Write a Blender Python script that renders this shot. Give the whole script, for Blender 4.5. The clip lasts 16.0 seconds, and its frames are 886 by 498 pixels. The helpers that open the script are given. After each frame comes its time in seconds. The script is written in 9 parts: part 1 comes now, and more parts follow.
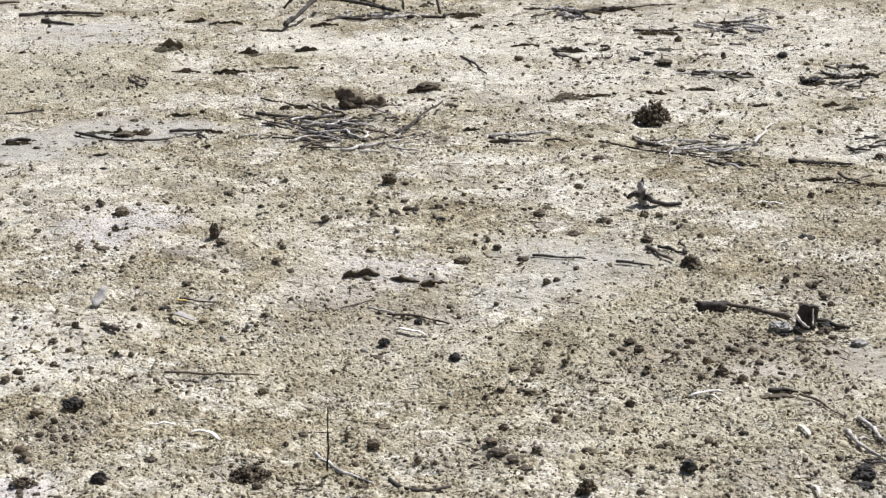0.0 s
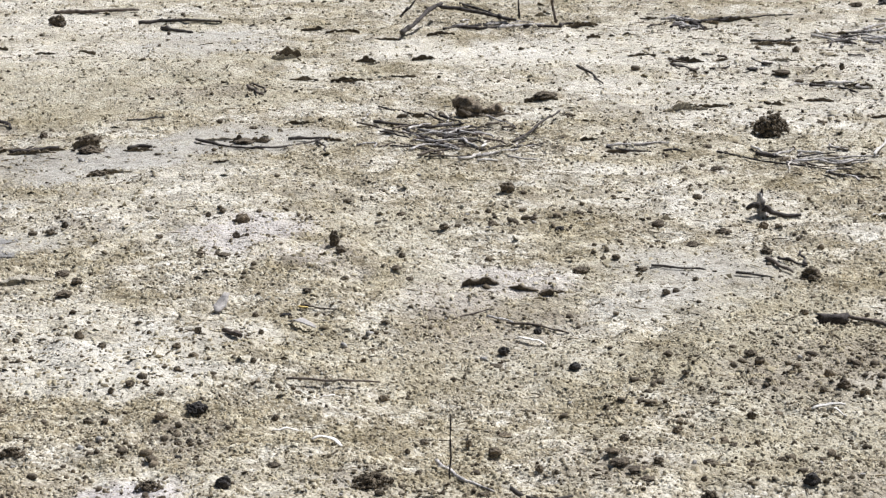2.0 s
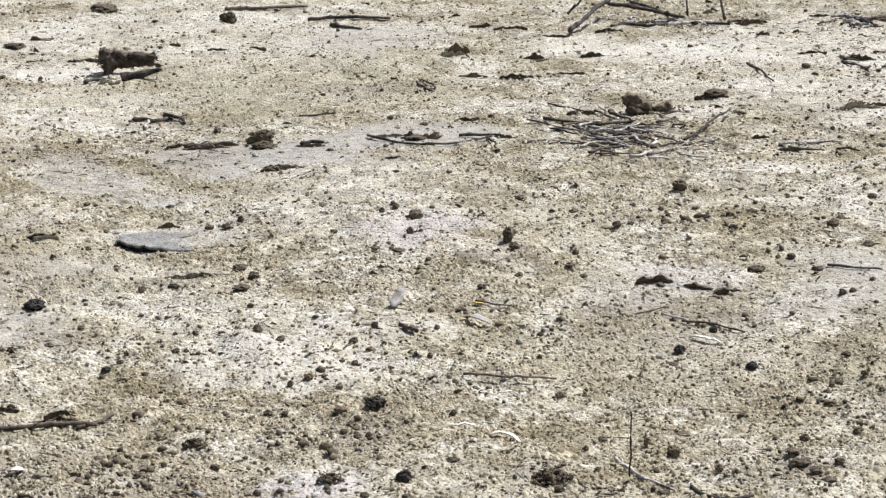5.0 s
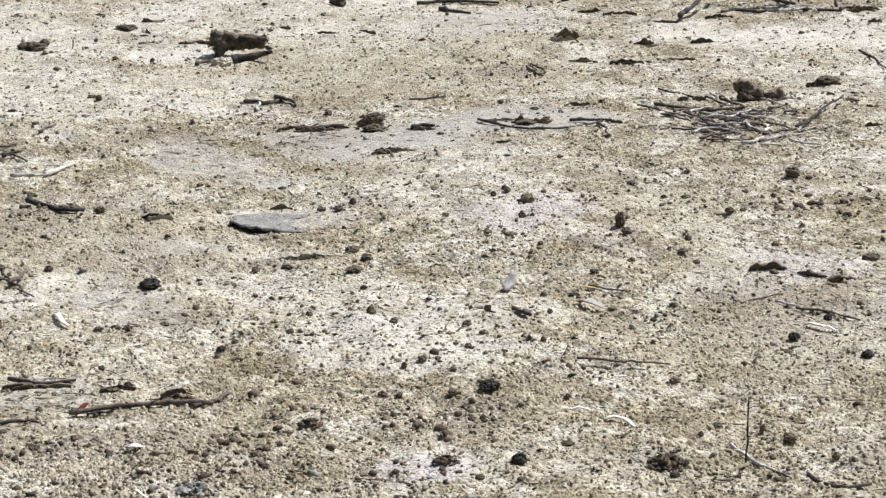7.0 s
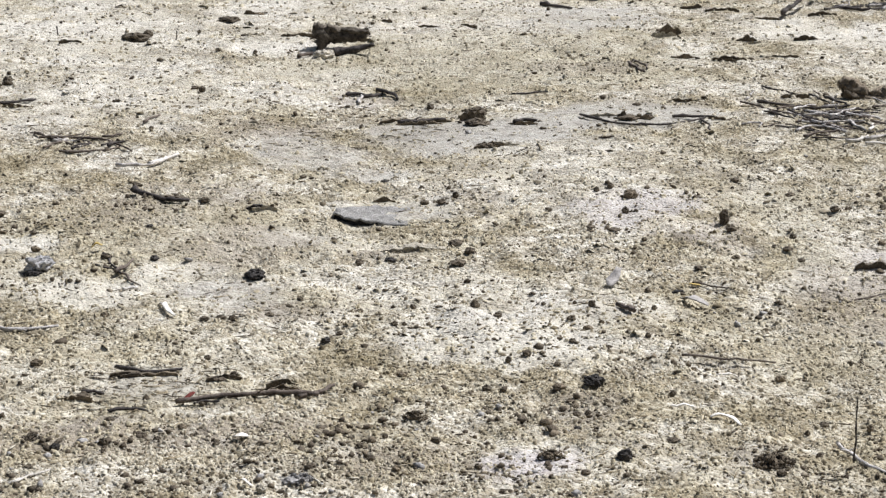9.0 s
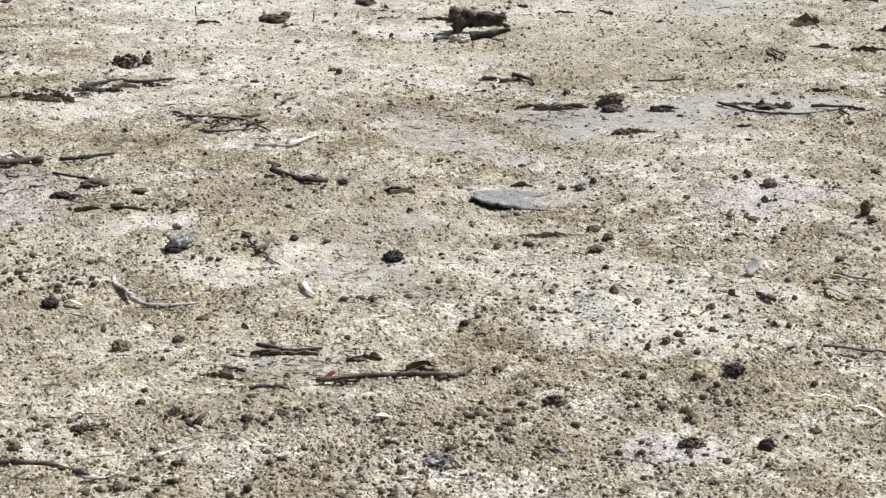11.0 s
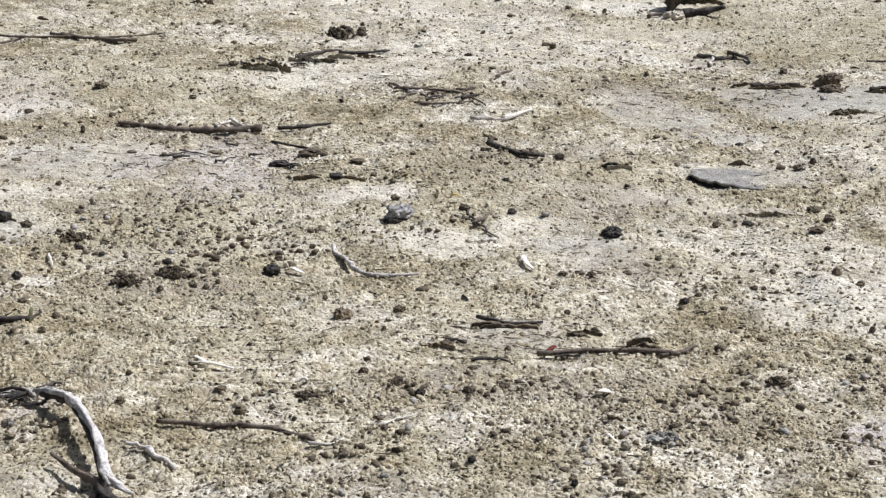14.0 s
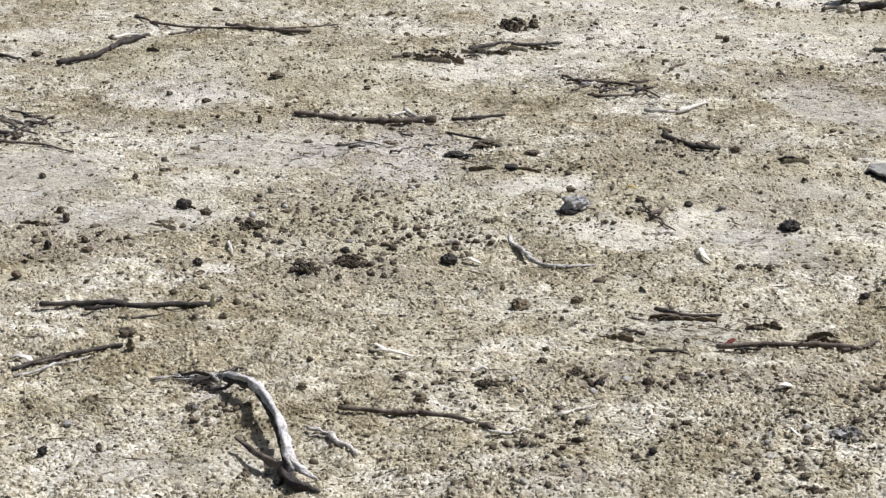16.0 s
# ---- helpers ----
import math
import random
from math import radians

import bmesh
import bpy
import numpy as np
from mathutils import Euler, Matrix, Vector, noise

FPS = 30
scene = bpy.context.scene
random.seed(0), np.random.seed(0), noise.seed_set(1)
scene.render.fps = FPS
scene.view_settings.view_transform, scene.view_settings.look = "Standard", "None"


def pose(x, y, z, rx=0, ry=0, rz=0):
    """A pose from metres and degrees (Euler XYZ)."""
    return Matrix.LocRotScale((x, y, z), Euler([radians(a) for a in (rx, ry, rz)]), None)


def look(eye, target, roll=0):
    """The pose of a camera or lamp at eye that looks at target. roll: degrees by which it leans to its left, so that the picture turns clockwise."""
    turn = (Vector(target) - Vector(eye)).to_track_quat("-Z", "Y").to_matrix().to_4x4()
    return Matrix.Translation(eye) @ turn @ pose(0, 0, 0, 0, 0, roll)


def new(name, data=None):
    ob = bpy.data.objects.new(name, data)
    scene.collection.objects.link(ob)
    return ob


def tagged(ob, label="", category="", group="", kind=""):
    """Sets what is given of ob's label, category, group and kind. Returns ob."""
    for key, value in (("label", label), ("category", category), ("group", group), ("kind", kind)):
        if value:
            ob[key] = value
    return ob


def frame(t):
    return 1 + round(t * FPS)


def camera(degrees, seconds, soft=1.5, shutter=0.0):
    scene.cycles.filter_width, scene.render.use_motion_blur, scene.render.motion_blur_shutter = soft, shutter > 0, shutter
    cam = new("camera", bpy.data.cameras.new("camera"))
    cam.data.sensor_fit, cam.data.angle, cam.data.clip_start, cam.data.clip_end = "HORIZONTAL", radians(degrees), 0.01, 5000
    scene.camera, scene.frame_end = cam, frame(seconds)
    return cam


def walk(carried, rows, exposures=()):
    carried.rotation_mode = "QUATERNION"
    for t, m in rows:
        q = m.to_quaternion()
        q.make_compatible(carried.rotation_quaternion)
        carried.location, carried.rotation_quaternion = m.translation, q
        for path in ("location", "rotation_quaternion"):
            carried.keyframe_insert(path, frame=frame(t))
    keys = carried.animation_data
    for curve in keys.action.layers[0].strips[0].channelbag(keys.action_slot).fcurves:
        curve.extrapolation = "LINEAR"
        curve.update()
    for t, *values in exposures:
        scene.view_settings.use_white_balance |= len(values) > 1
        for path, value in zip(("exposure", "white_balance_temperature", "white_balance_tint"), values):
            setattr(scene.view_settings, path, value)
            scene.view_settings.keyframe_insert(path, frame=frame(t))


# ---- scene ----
cam = camera(23.0, 16.0, soft=1.4)
PATH = [
    (0.0, (0.1792, 0.0082, 1.4819), (1.0777, 4.7532, 0.1868), 0.62),
    (0.5, (0.1686, 0.0073, 1.4835), (1.0101, 4.7648, 0.1961), 0.67),
    (1.0, (0.1602, 0.0026, 1.4889), (0.9403, 4.7729, 0.2099), 0.68),
    (1.5, (0.1525, 0.0057, 1.4856), (0.8718, 4.7862, 0.2091), 0.58),
    (2.0, (0.1449, 0.0020, 1.4863), (0.8032, 4.7906, 0.2075), 0.42),
    (2.5, (0.1382, 0.0039, 1.4861), (0.7419, 4.7991, 0.2048), 0.20),
    (3.0, (0.1303, 0.0015, 1.4882), (0.6719, 4.8038, 0.2059), 0.01),
    (3.5, (0.1237, 0.0010, 1.4853), (0.6103, 4.8092, 0.2028), -0.02),
    (4.0, (0.1120, -0.0029, 1.4865), (0.5465, 4.8098, 0.2021), 0.04),
    (4.5, (0.1017, -0.0013, 1.4840), (0.4754, 4.8167, 0.2002), -0.01),
    (5.0, (0.0914, -0.0025, 1.4879), (0.3995, 4.8193, 0.2014), -0.14),
    (7.5, (0.0420, -0.0059, 1.4832), (0.0766, 4.8150, 0.1574), -0.14),
    (8.0, (0.0315, -0.0061, 1.4839), (0.0163, 4.8137, 0.1536), -0.14),
    (8.5, (0.0268, -0.0059, 1.4834), (-0.0397, 4.8135, 0.1535), -0.10),
    (9.0, (0.0184, -0.0083, 1.4830), (-0.1032, 4.8103, 0.1539), -0.02),
    (11.5, (-0.0392, -0.0148, 1.4766), (-0.5006, 4.7717, 0.1070), 0.31),
    (12.0, (-0.0514, -0.0114, 1.4749), (-0.5763, 4.7667, 0.0984), 0.36),
    (12.5, (-0.0668, -0.0140, 1.4756), (-0.6665, 4.7535, 0.0933), 0.39),
    (13.0, (-0.0791, -0.0157, 1.4743), (-0.7544, 4.7398, 0.0855), 0.36),
    (13.5, (-0.0923, -0.0181, 1.4734), (-0.8371, 4.7237, 0.0732), 0.34),
    (14.0, (-0.1019, -0.0183, 1.4707), (-0.9220, 4.7072, 0.0574), 0.28),
    (14.5, (-0.1129, -0.0209, 1.4682), (-1.0222, 4.6851, 0.0447), 0.08),
    (15.0, (-0.1239, -0.0270, 1.4678), (-1.1290, 4.6583, 0.0403), -0.07),
    (15.5, (-0.1380, -0.0310, 1.4664), (-1.2328, 4.6342, 0.0389), -0.19),
    (16.0, (-0.1468, -0.0358, 1.4640), (-1.3170, 4.6116, 0.0386), -0.28),
]
walk(cam, [(t, look(eye, target, roll)) for t, eye, target, roll in PATH], exposures=[(0.0, 0.31, 6280, 10), (5.0, 0.31, 6280, 10), (9.0, 0.27, 6280, 10), (16.0, 0.20, 6280, 10)])

# ---- daylight ----
SUN_AZIMUTH, SUN_HEIGHT = radians(62), radians(57)
world = bpy.data.worlds.new("sky")
scene.world = world
world.use_nodes = True
sky = world.node_tree.nodes.new("ShaderNodeTexSky")
sky.sky_type, sky.sun_disc = "NISHITA", False
sky.sun_elevation, sky.sun_rotation = SUN_HEIGHT, SUN_AZIMUTH
sky.dust_density, sky.ozone_density = 4.0, 0.4
world.node_tree.nodes["Background"].inputs["Strength"].default_value = 0.05
world.node_tree.links.new(sky.outputs["Color"], world.node_tree.nodes["Background"].inputs["Color"])
sun = new("sun", bpy.data.lights.new("sun", "SUN"))
sun.data.energy, sun.data.angle, sun.data.color = 5.0, radians(0.53), (0.974, 0.966, 1.0)
sun.matrix_world = look((30 * math.sin(SUN_AZIMUTH) * math.cos(SUN_HEIGHT), 30 * math.cos(SUN_AZIMUTH) * math.cos(SUN_HEIGHT), 30 * math.sin(SUN_HEIGHT)), (0, 0, 0))

# ---- relief of the flat ----
_rng = np.random.default_rng(7)
LATTICE = _rng.random((257, 257))


def value_noise(x, y, size):
    """Smooth noise from -1 to 1, with features of the given size in metres."""
    u, v = np.asarray(x, float) / size, np.asarray(y, float) / size
    i, j = np.floor(u).astype(int), np.floor(v).astype(int)
    a, b = u - i, v - j
    a, b = a * a * (3 - 2 * a), b * b * (3 - 2 * b)
    i0, i1, j0, j1 = i % 256, (i + 1) % 256, j % 256, (j + 1) % 256
    low = LATTICE[i0, j0] * (1 - a) + LATTICE[i1, j0] * a
    high = LATTICE[i0, j1] * (1 - a) + LATTICE[i1, j1] * a
    return (low * (1 - b) + high * b) * 2 - 1


MOUNDS = [  # x, y, height, half width, half depth
    (1.36, 3.71, 0.027, 1.8, 0.35), (0.61, 5.49, 0.028, 0.35, 0.35), (0.94, 4.75, -0.024, 0.35, 0.7),
    (-0.9, 5.47, 0.025, 0.35, 0.35), (-0.4, 6.49, -0.018, 0.35, 1.4), (-0.24, 9.53, 0.016, 1.8, 1.4),
    (0.13, 4.69, 0.016, 0.35, 0.35), (-0.43, 7.57, -0.017, 0.6, 0.35), (0.41, 6.22, 0.013, 0.35, 1.4),
    (-0.09, 4.43, -0.008, 1.0, 0.35), (-1.31, 3.38, 0.01, 1.8, 0.7), (-1.72, 6.04, -0.013, 0.35, 1.4),
    (-0.67, 8.42, 0.012, 0.6, 0.35), (-2.4, 6.12, 0.012, 0.35, 1.4),
]


def swell(x, y):
    """The broad swells of the flat."""
    z = 0.0 * np.asarray(x, float)
    for cx, cy, h, rx, ry in MOUNDS:
        z = z + h * np.exp(-((x - cx) / rx) ** 2 - ((y - cy) / ry) ** 2)
    return z


def lumps(x, y):
    """Small lumps and scuffs on the swells."""
    ridge = 1 - np.abs(value_noise(x + 3.1, y, 0.11))
    return 0.010 * value_noise(x, y + 9.3, 0.34) + 0.008 * ridge * ridge + 0.0075 * value_noise(x, y, 0.06) + 0.0065 * np.abs(value_noise(y, x, 0.036)) + 0.004 * np.abs(value_noise(x + 8, y, 0.019)) - 0.009


ZONES = []


def zone(kind, x, y, rx, ry, turn=0.0, weight=1.0):
    ZONES.append((kind, x, y, rx, ry, radians(turn), weight))


def share(kind, x, y):
    """How far a place belongs to the patches of a kind, with frayed edges."""
    s = 0.0 * np.asarray(x, float)
    fray = 0.35 * value_noise(x, y, 0.16) + 0.22 * value_noise(y + 5, x, 0.06)
    for k, cx, cy, rx, ry, turn, weight in ZONES:
        if k == kind:
            u = ((x - cx) * math.cos(turn) + (y - cy) * math.sin(turn)) / rx
            v = ((y - cy) * math.cos(turn) - (x - cx) * math.sin(turn)) / ry
            d = np.sqrt(u * u + v * v) + fray
            s = np.maximum(s, weight * np.clip((1.25 - d) / 0.6, 0, 1))
    return s


def blotch(x, y):
    """Ragged clumps of darker, crumbled crust, a few centimetres across, gathered in drifts."""
    n = 0.55 * value_noise(x + 1, y, 0.05) + 0.45 * value_noise(y, x + 3, 0.11) + 0.4 * value_noise(x, y + 6, 0.024) + 0.45 * value_noise(x + 4, y + 2, 0.42)
    return np.clip((n + 0.02 + 0.45 * share("pellets", x, y) - 0.5 * share("pale", x, y) - 0.6 * share("mud", x, y) - 0.4 * share("lilac", x, y)) / 0.22, 0, 1)


def ground_z(x, y):
    calm = share("mud", x, y)
    return swell(x, y) + lumps(x, y) * (1 - 0.6 * calm) + 0.004 * blotch(x, y)


# ---- materials ----
def material(name, roughness=0.9):
    m = bpy.data.materials.new(name)
    m.use_nodes = True
    b = m.node_tree.nodes["Principled BSDF"]
    b.inputs["Roughness"].default_value = roughness
    b.inputs["Specular IOR Level"].default_value = 0.25
    return m, m.node_tree, b


def ramp(tree, source, stops):
    r = tree.nodes.new("ShaderNodeValToRGB")
    while len(r.color_ramp.elements) < len(stops):
        r.color_ramp.elements.new(0.5)
    for e, (at, colour) in zip(r.color_ramp.elements, stops):
        e.position, e.color = at, (*colour, 1)
    tree.links.new(source, r.inputs["Fac"])
    return r.outputs["Color"]


def noise_tex(tree, scale, detail=4.0, rough=0.6, coords=None):
    n = tree.nodes.new("ShaderNodeTexNoise")
    n.inputs["Scale"].default_value, n.inputs["Detail"].default_value, n.inputs["Roughness"].default_value = scale, detail, rough
    if coords is not None:
        tree.links.new(coords, n.inputs["Vector"])
    return n.outputs["Fac"]


def mix(tree, factor, a, b, mode="MIX"):
    m = tree.nodes.new("ShaderNodeMix")
    m.data_type, m.blend_type = "RGBA", mode
    for socket, value in ((m.inputs["Factor"], factor), (m.inputs["A"], a), (m.inputs["B"], b)):
        if isinstance(value, (int, float)):
            socket.default_value = value
        elif isinstance(value, tuple):
            socket.default_value = (*value, 1)
        else:
            tree.links.new(value, socket)
    return m.outputs["Result"]


def bump(tree, bsdf, heights):
    """Bumps from (height socket, strength, distance in metres), chained."""
    last = None
    for h, strength, distance in heights:
        b = tree.nodes.new("ShaderNodeBump")
        b.inputs["Strength"].default_value, b.inputs["Distance"].default_value = strength, distance
        tree.links.new(h, b.inputs["Height"])
        if last is not None:
            tree.links.new(last, b.inputs["Normal"])
        last = b.outputs["Normal"]
    tree.links.new(last, bsdf.inputs["Normal"])


def place_coords(tree):
    return tree.nodes.new("ShaderNodeTexCoord").outputs["Object"]


def broad_tone(t, at):
    """Wide patches of tan algae film, grey silt and bleached crust, the same for the sheet and the bits on it."""
    film = ramp(t, noise_tex(t, 2.6, 6, 0.68, at), [(0.34, (0.60, 0.55, 0.42)), (0.46, (0.86, 0.82, 0.71)), (0.56, (1.0, 0.98, 0.93)), (0.68, (1.1, 1.09, 1.06))])
    silt = ramp(t, noise_tex(t, 7.5, 5, 0.7, at), [(0.33, (0.66, 0.65, 0.64)), (0.5, (0.98, 0.975, 0.97)), (0.7, (1.12, 1.11, 1.08))])
    return mix(t, 0.9, film, silt, "MULTIPLY")


def scaled(tree, socket, low, high):
    """A value from 0 to 1 taken to the range from low to high."""
    m = tree.nodes.new("ShaderNodeMapRange")
    m.inputs["To Min"].default_value, m.inputs["To Max"].default_value = low, high
    tree.links.new(socket, m.inputs["Value"])
    return m.outputs["Result"]


def crumb_cells(tree, at, scale, wander):
    """Crumbs of crust packed side by side: a random tone for each, and its domed height."""
    warp = tree.nodes.new("ShaderNodeTexNoise")
    warp.inputs["Scale"].default_value = scale * 0.9
    shift = tree.nodes.new("ShaderNodeVectorMath")
    shift.operation = "MULTIPLY_ADD"
    shift.inputs[1].default_value = (wander, wander, wander)
    tree.links.new(at, warp.inputs["Vector"])
    tree.links.new(warp.outputs["Color"], shift.inputs[0])
    tree.links.new(at, shift.inputs[2])
    cells = tree.nodes.new("ShaderNodeTexVoronoi")
    cells.inputs["Scale"].default_value = scale
    tree.links.new(shift.outputs["Vector"], cells.inputs["Vector"])
    own = tree.nodes.new("ShaderNodeSeparateColor")
    tree.links.new(cells.outputs["Color"], own.inputs["Color"])
    dome = tree.nodes.new("ShaderNodeMath")
    dome.operation = "MULTIPLY_ADD"
    dome.inputs[1].default_value = -1.0
    tree.links.new(cells.outputs["Distance"], dome.inputs[0])
    tree.links.new(own.outputs["Green"], dome.inputs[2])
    return own.outputs["Red"], dome.outputs["Value"]


def attribute(tree, key):
    a = tree.nodes.new("ShaderNodeAttribute")
    a.attribute_name = key
    return a.outputs["Fac"]


def ground_material():
    m, t, b = material("sun_dried_mud_crust", 0.95)
    at = place_coords(t)
    tone_small, dome_small = crumb_cells(t, at, 105, 0.009)
    tone_big, dome_big = crumb_cells(t, at, 48, 0.018)
    crumbs = ramp(t, tone_small, [(0.0, (0.26, 0.235, 0.185)), (0.25, (0.44, 0.41, 0.345)), (0.6, (0.56, 0.535, 0.467)), (0.95, (0.65, 0.63, 0.57))])
    slabs = ramp(t, tone_big, [(0.0, (0.74, 0.725, 0.69)), (0.5, (0.97, 0.965, 0.95)), (1.0, (1.12, 1.12, 1.12))])
    base = mix(t, 1.0, crumbs, slabs, "MULTIPLY")
    base = mix(t, 1.0, base, broad_tone(t, at), "MULTIPLY")
    # clumps darkened for their own tone and for the shade between crowded crumbs
    ragged = t.nodes.new("ShaderNodeMath")
    ragged.operation = "MULTIPLY"
    t.links.new(attribute(t, "clump"), ragged.inputs[0])
    t.links.new(ramp(t, noise_tex(t, 85, 3, 0.6, at), [(0.36, (0.15, 0.15, 0.15)), (0.56, (0.95, 0.95, 0.95))]), ragged.inputs[1])
    base = mix(t, ragged.outputs["Value"], base, mix(t, 1.0, base, (0.57, 0.525, 0.43), "MULTIPLY"))
    for key, stops in (
        ("olive", [(0.3, (0.25, 0.22, 0.145)), (0.7, (0.52, 0.475, 0.35))]),
        ("pale", [(0.3, (0.55, 0.52, 0.445)), (0.62, (0.70, 0.672, 0.60))]),
        ("mud", [(0.3, (0.20, 0.187, 0.162)), (0.7, (0.43, 0.413, 0.372))]),
        ("brown", [(0.3, (0.16, 0.133, 0.100)), (0.7, (0.37, 0.325, 0.262))]),
        ("lilac", [(0.3, (0.34, 0.308, 0.305)), (0.7, (0.60, 0.562, 0.56))]),
    ):
        tone = ramp(t, noise_tex(t, 45, 4, 0.7, at), stops)
        base = mix(t, attribute(t, key), base, tone)
    t.links.new(base, b.inputs["Base Color"])
    # crumbly where dry, smoother where silt has settled
    calm = t.nodes.new("ShaderNodeMath")
    calm.operation = "MAXIMUM"
    t.links.new(attribute(t, "mud"), calm.inputs[0])
    t.links.new(attribute(t, "pale"), calm.inputs[1])
    last = None
    for height, low, high, distance in ((dome_big, 0.75, 0.35, 0.006), (dome_small, 0.85, 0.45, 0.0055), (noise_tex(t, 320, 3, 0.7, at), 0.5, 0.35, 0.003)):
        n = t.nodes.new("ShaderNodeBump")
        n.inputs["Distance"].default_value = distance
        t.links.new(scaled(t, calm.outputs["Value"], low, high), n.inputs["Strength"])
        t.links.new(height, n.inputs["Height"])
        if last is not None:
            t.links.new(last, n.inputs["Normal"])
        last = n.outputs["Normal"]
    t.links.new(last, b.inputs["Normal"])
    return m


def island_material(name, stops, roughness=0.95, grain=260.0, depth=0.002, patches=False):
    """For scattered bits: each bit takes its own tone."""
    m, t, b = material(name, roughness)
    geo = t.nodes.new("ShaderNodeNewGeometry")
    tone = ramp(t, geo.outputs["Random Per Island"], stops)
    at = place_coords(t)
    if patches:
        tone = mix(t, 0.9, tone, broad_tone(t, at), "MULTIPLY")
    n = noise_tex(t, grain, 3, 0.7, at)
    t.links.new(mix(t, 0.6, tone, ramp(t, n, [(0.3, (0.6, 0.58, 0.55)), (0.65, (1.08, 1.07, 1.05))]), "MULTIPLY"), b.inputs["Base Color"])
    bump(t, b, [(n, 0.6, depth)])
    return m


def lump_material(name, dark, light, grain=90.0, roughness=0.9, depth=0.006):
    m, t, b = material(name, roughness)
    at = place_coords(t)
    n, coarse = noise_tex(t, grain, 5, 0.7, at), noise_tex(t, grain * 0.22, 3, 0.6, at)
    own = t.nodes.new("ShaderNodeObjectInfo")
    c = ramp(t, n, [(0.32, dark), (0.68, light)])
    c = mix(t, 0.7, c, ramp(t, coarse, [(0.35, (0.7, 0.69, 0.67)), (0.65, (1.15, 1.13, 1.1))]), "MULTIPLY")
    c = mix(t, 0.6, c, ramp(t, own.outputs["Random"], [(0.0, (0.75, 0.74, 0.73)), (1.0, (1.25, 1.22, 1.18))]), "MULTIPLY")
    t.links.new(c, b.inputs["Base Color"])
    bump(t, b, [(n, 0.8, depth)])
    return m


def wood_material(name, dark, light, roughness=0.85, grain=40):
    m, t, b = material(name, roughness)
    at = place_coords(t)
    n, fibre = noise_tex(t, grain, 5, 0.7, at), noise_tex(t, 260, 3, 0.65, at)
    own = t.nodes.new("ShaderNodeObjectInfo")
    c = ramp(t, n, [(0.34, dark), (0.6, light)])
    c = mix(t, 0.6, c, ramp(t, fibre, [(0.35, (0.55, 0.53, 0.5)), (0.62, (1.1, 1.1, 1.1))]), "MULTIPLY")
    c = mix(t, 0.6, c, ramp(t, own.outputs["Random"], [(0.0, (0.78, 0.77, 0.77)), (1.0, (1.2, 1.18, 1.15))]), "MULTIPLY")
    t.links.new(c, b.inputs["Base Color"])
    bump(t, b, [(fibre, 0.7, 0.003), (n, 0.5, 0.004)])
    return m


GROUND = ground_material()
CRUST = lump_material("bleached_crust", (0.42, 0.385, 0.31), (0.74, 0.70, 0.61), grain=110, depth=0.006)
CRUMB = island_material("crust_crumbs", [(0.0, (0.11, 0.092, 0.064)), (0.14, (0.28, 0.247, 0.184)), (0.3, (0.41, 0.373, 0.288)), (0.7, (0.51, 0.475, 0.385)), (1.0, (0.60, 0.572, 0.49))], patches=True)
PELLET = island_material("mud_pellets", [(0.0, (0.055, 0.042, 0.028)), (0.45, (0.11, 0.088, 0.060)), (0.8, (0.19, 0.157, 0.11)), (1.0, (0.33, 0.285, 0.21))])
STRAW = island_material("plant_litter", [(0.0, (0.06, 0.048, 0.036)), (0.4, (0.16, 0.13, 0.09)), (0.7, (0.36, 0.30, 0.19)), (1.0, (0.66, 0.62, 0.52))])
DARK_MUD = lump_material("dark_mud", (0.050, 0.039, 0.028), (0.165, 0.138, 0.100))
# black of wet clods, and of the strips that stand for shade
BLACK_MUD = lump_material("wet_black_mud_and_shade", (0.018, 0.017, 0.016), (0.062, 0.055, 0.049), roughness=0.7)
BROWN_MUD = lump_material("brown_mud", (0.085, 0.066, 0.044), (0.25, 0.208, 0.148))
GREY_STONE = lump_material("grey_stone", (0.14, 0.134, 0.126), (0.46, 0.452, 0.435), grain=60)
SLATE = lump_material("grey_mud_plate", (0.165, 0.162, 0.152), (0.36, 0.355, 0.335), grain=70, depth=0.012)
TAN_CRUST = lump_material("tan_crust", (0.26, 0.235, 0.18), (0.56, 0.52, 0.43), grain=90, depth=0.012)
LOG_WOOD = wood_material("gnarled_grey_brown_wood", (0.035, 0.028, 0.021), (0.17, 0.145, 0.112))
DARK_WOOD = wood_material("dark_weathered_wood", (0.022, 0.019, 0.018), (0.085, 0.074, 0.066))
BROWN_WOOD = wood_material("brown_weathered_wood", (0.055, 0.042, 0.034), (0.17, 0.14, 0.115))
GREY_WOOD = wood_material("grey_driftwood", (0.11, 0.10, 0.092), (0.64, 0.61, 0.57))
PALE_WOOD = wood_material("bleached_wood", (0.40, 0.37, 0.32), (0.74, 0.71, 0.65))
SILVER_BARK = wood_material("silvery_bark", (0.36, 0.335, 0.315), (0.76, 0.73, 0.70), grain=70)
WHITE_CHIP = lump_material("bleached_shell", (0.46, 0.44, 0.39), (0.82, 0.80, 0.75), grain=150, depth=0.002)
DRY_LEAF = lump_material("dry_grey_leaf", (0.24, 0.228, 0.212), (0.45, 0.43, 0.405), grain=70, depth=0.002)
RED_LEAF = lump_material("dead_red_leaf", (0.09, 0.018, 0.015), (0.17, 0.04, 0.032), grain=90, depth=0.001)
ROLL_MUD = lump_material("crumbly_brown_mud", (0.10, 0.078, 0.053), (0.34, 0.285, 0.21), grain=110)
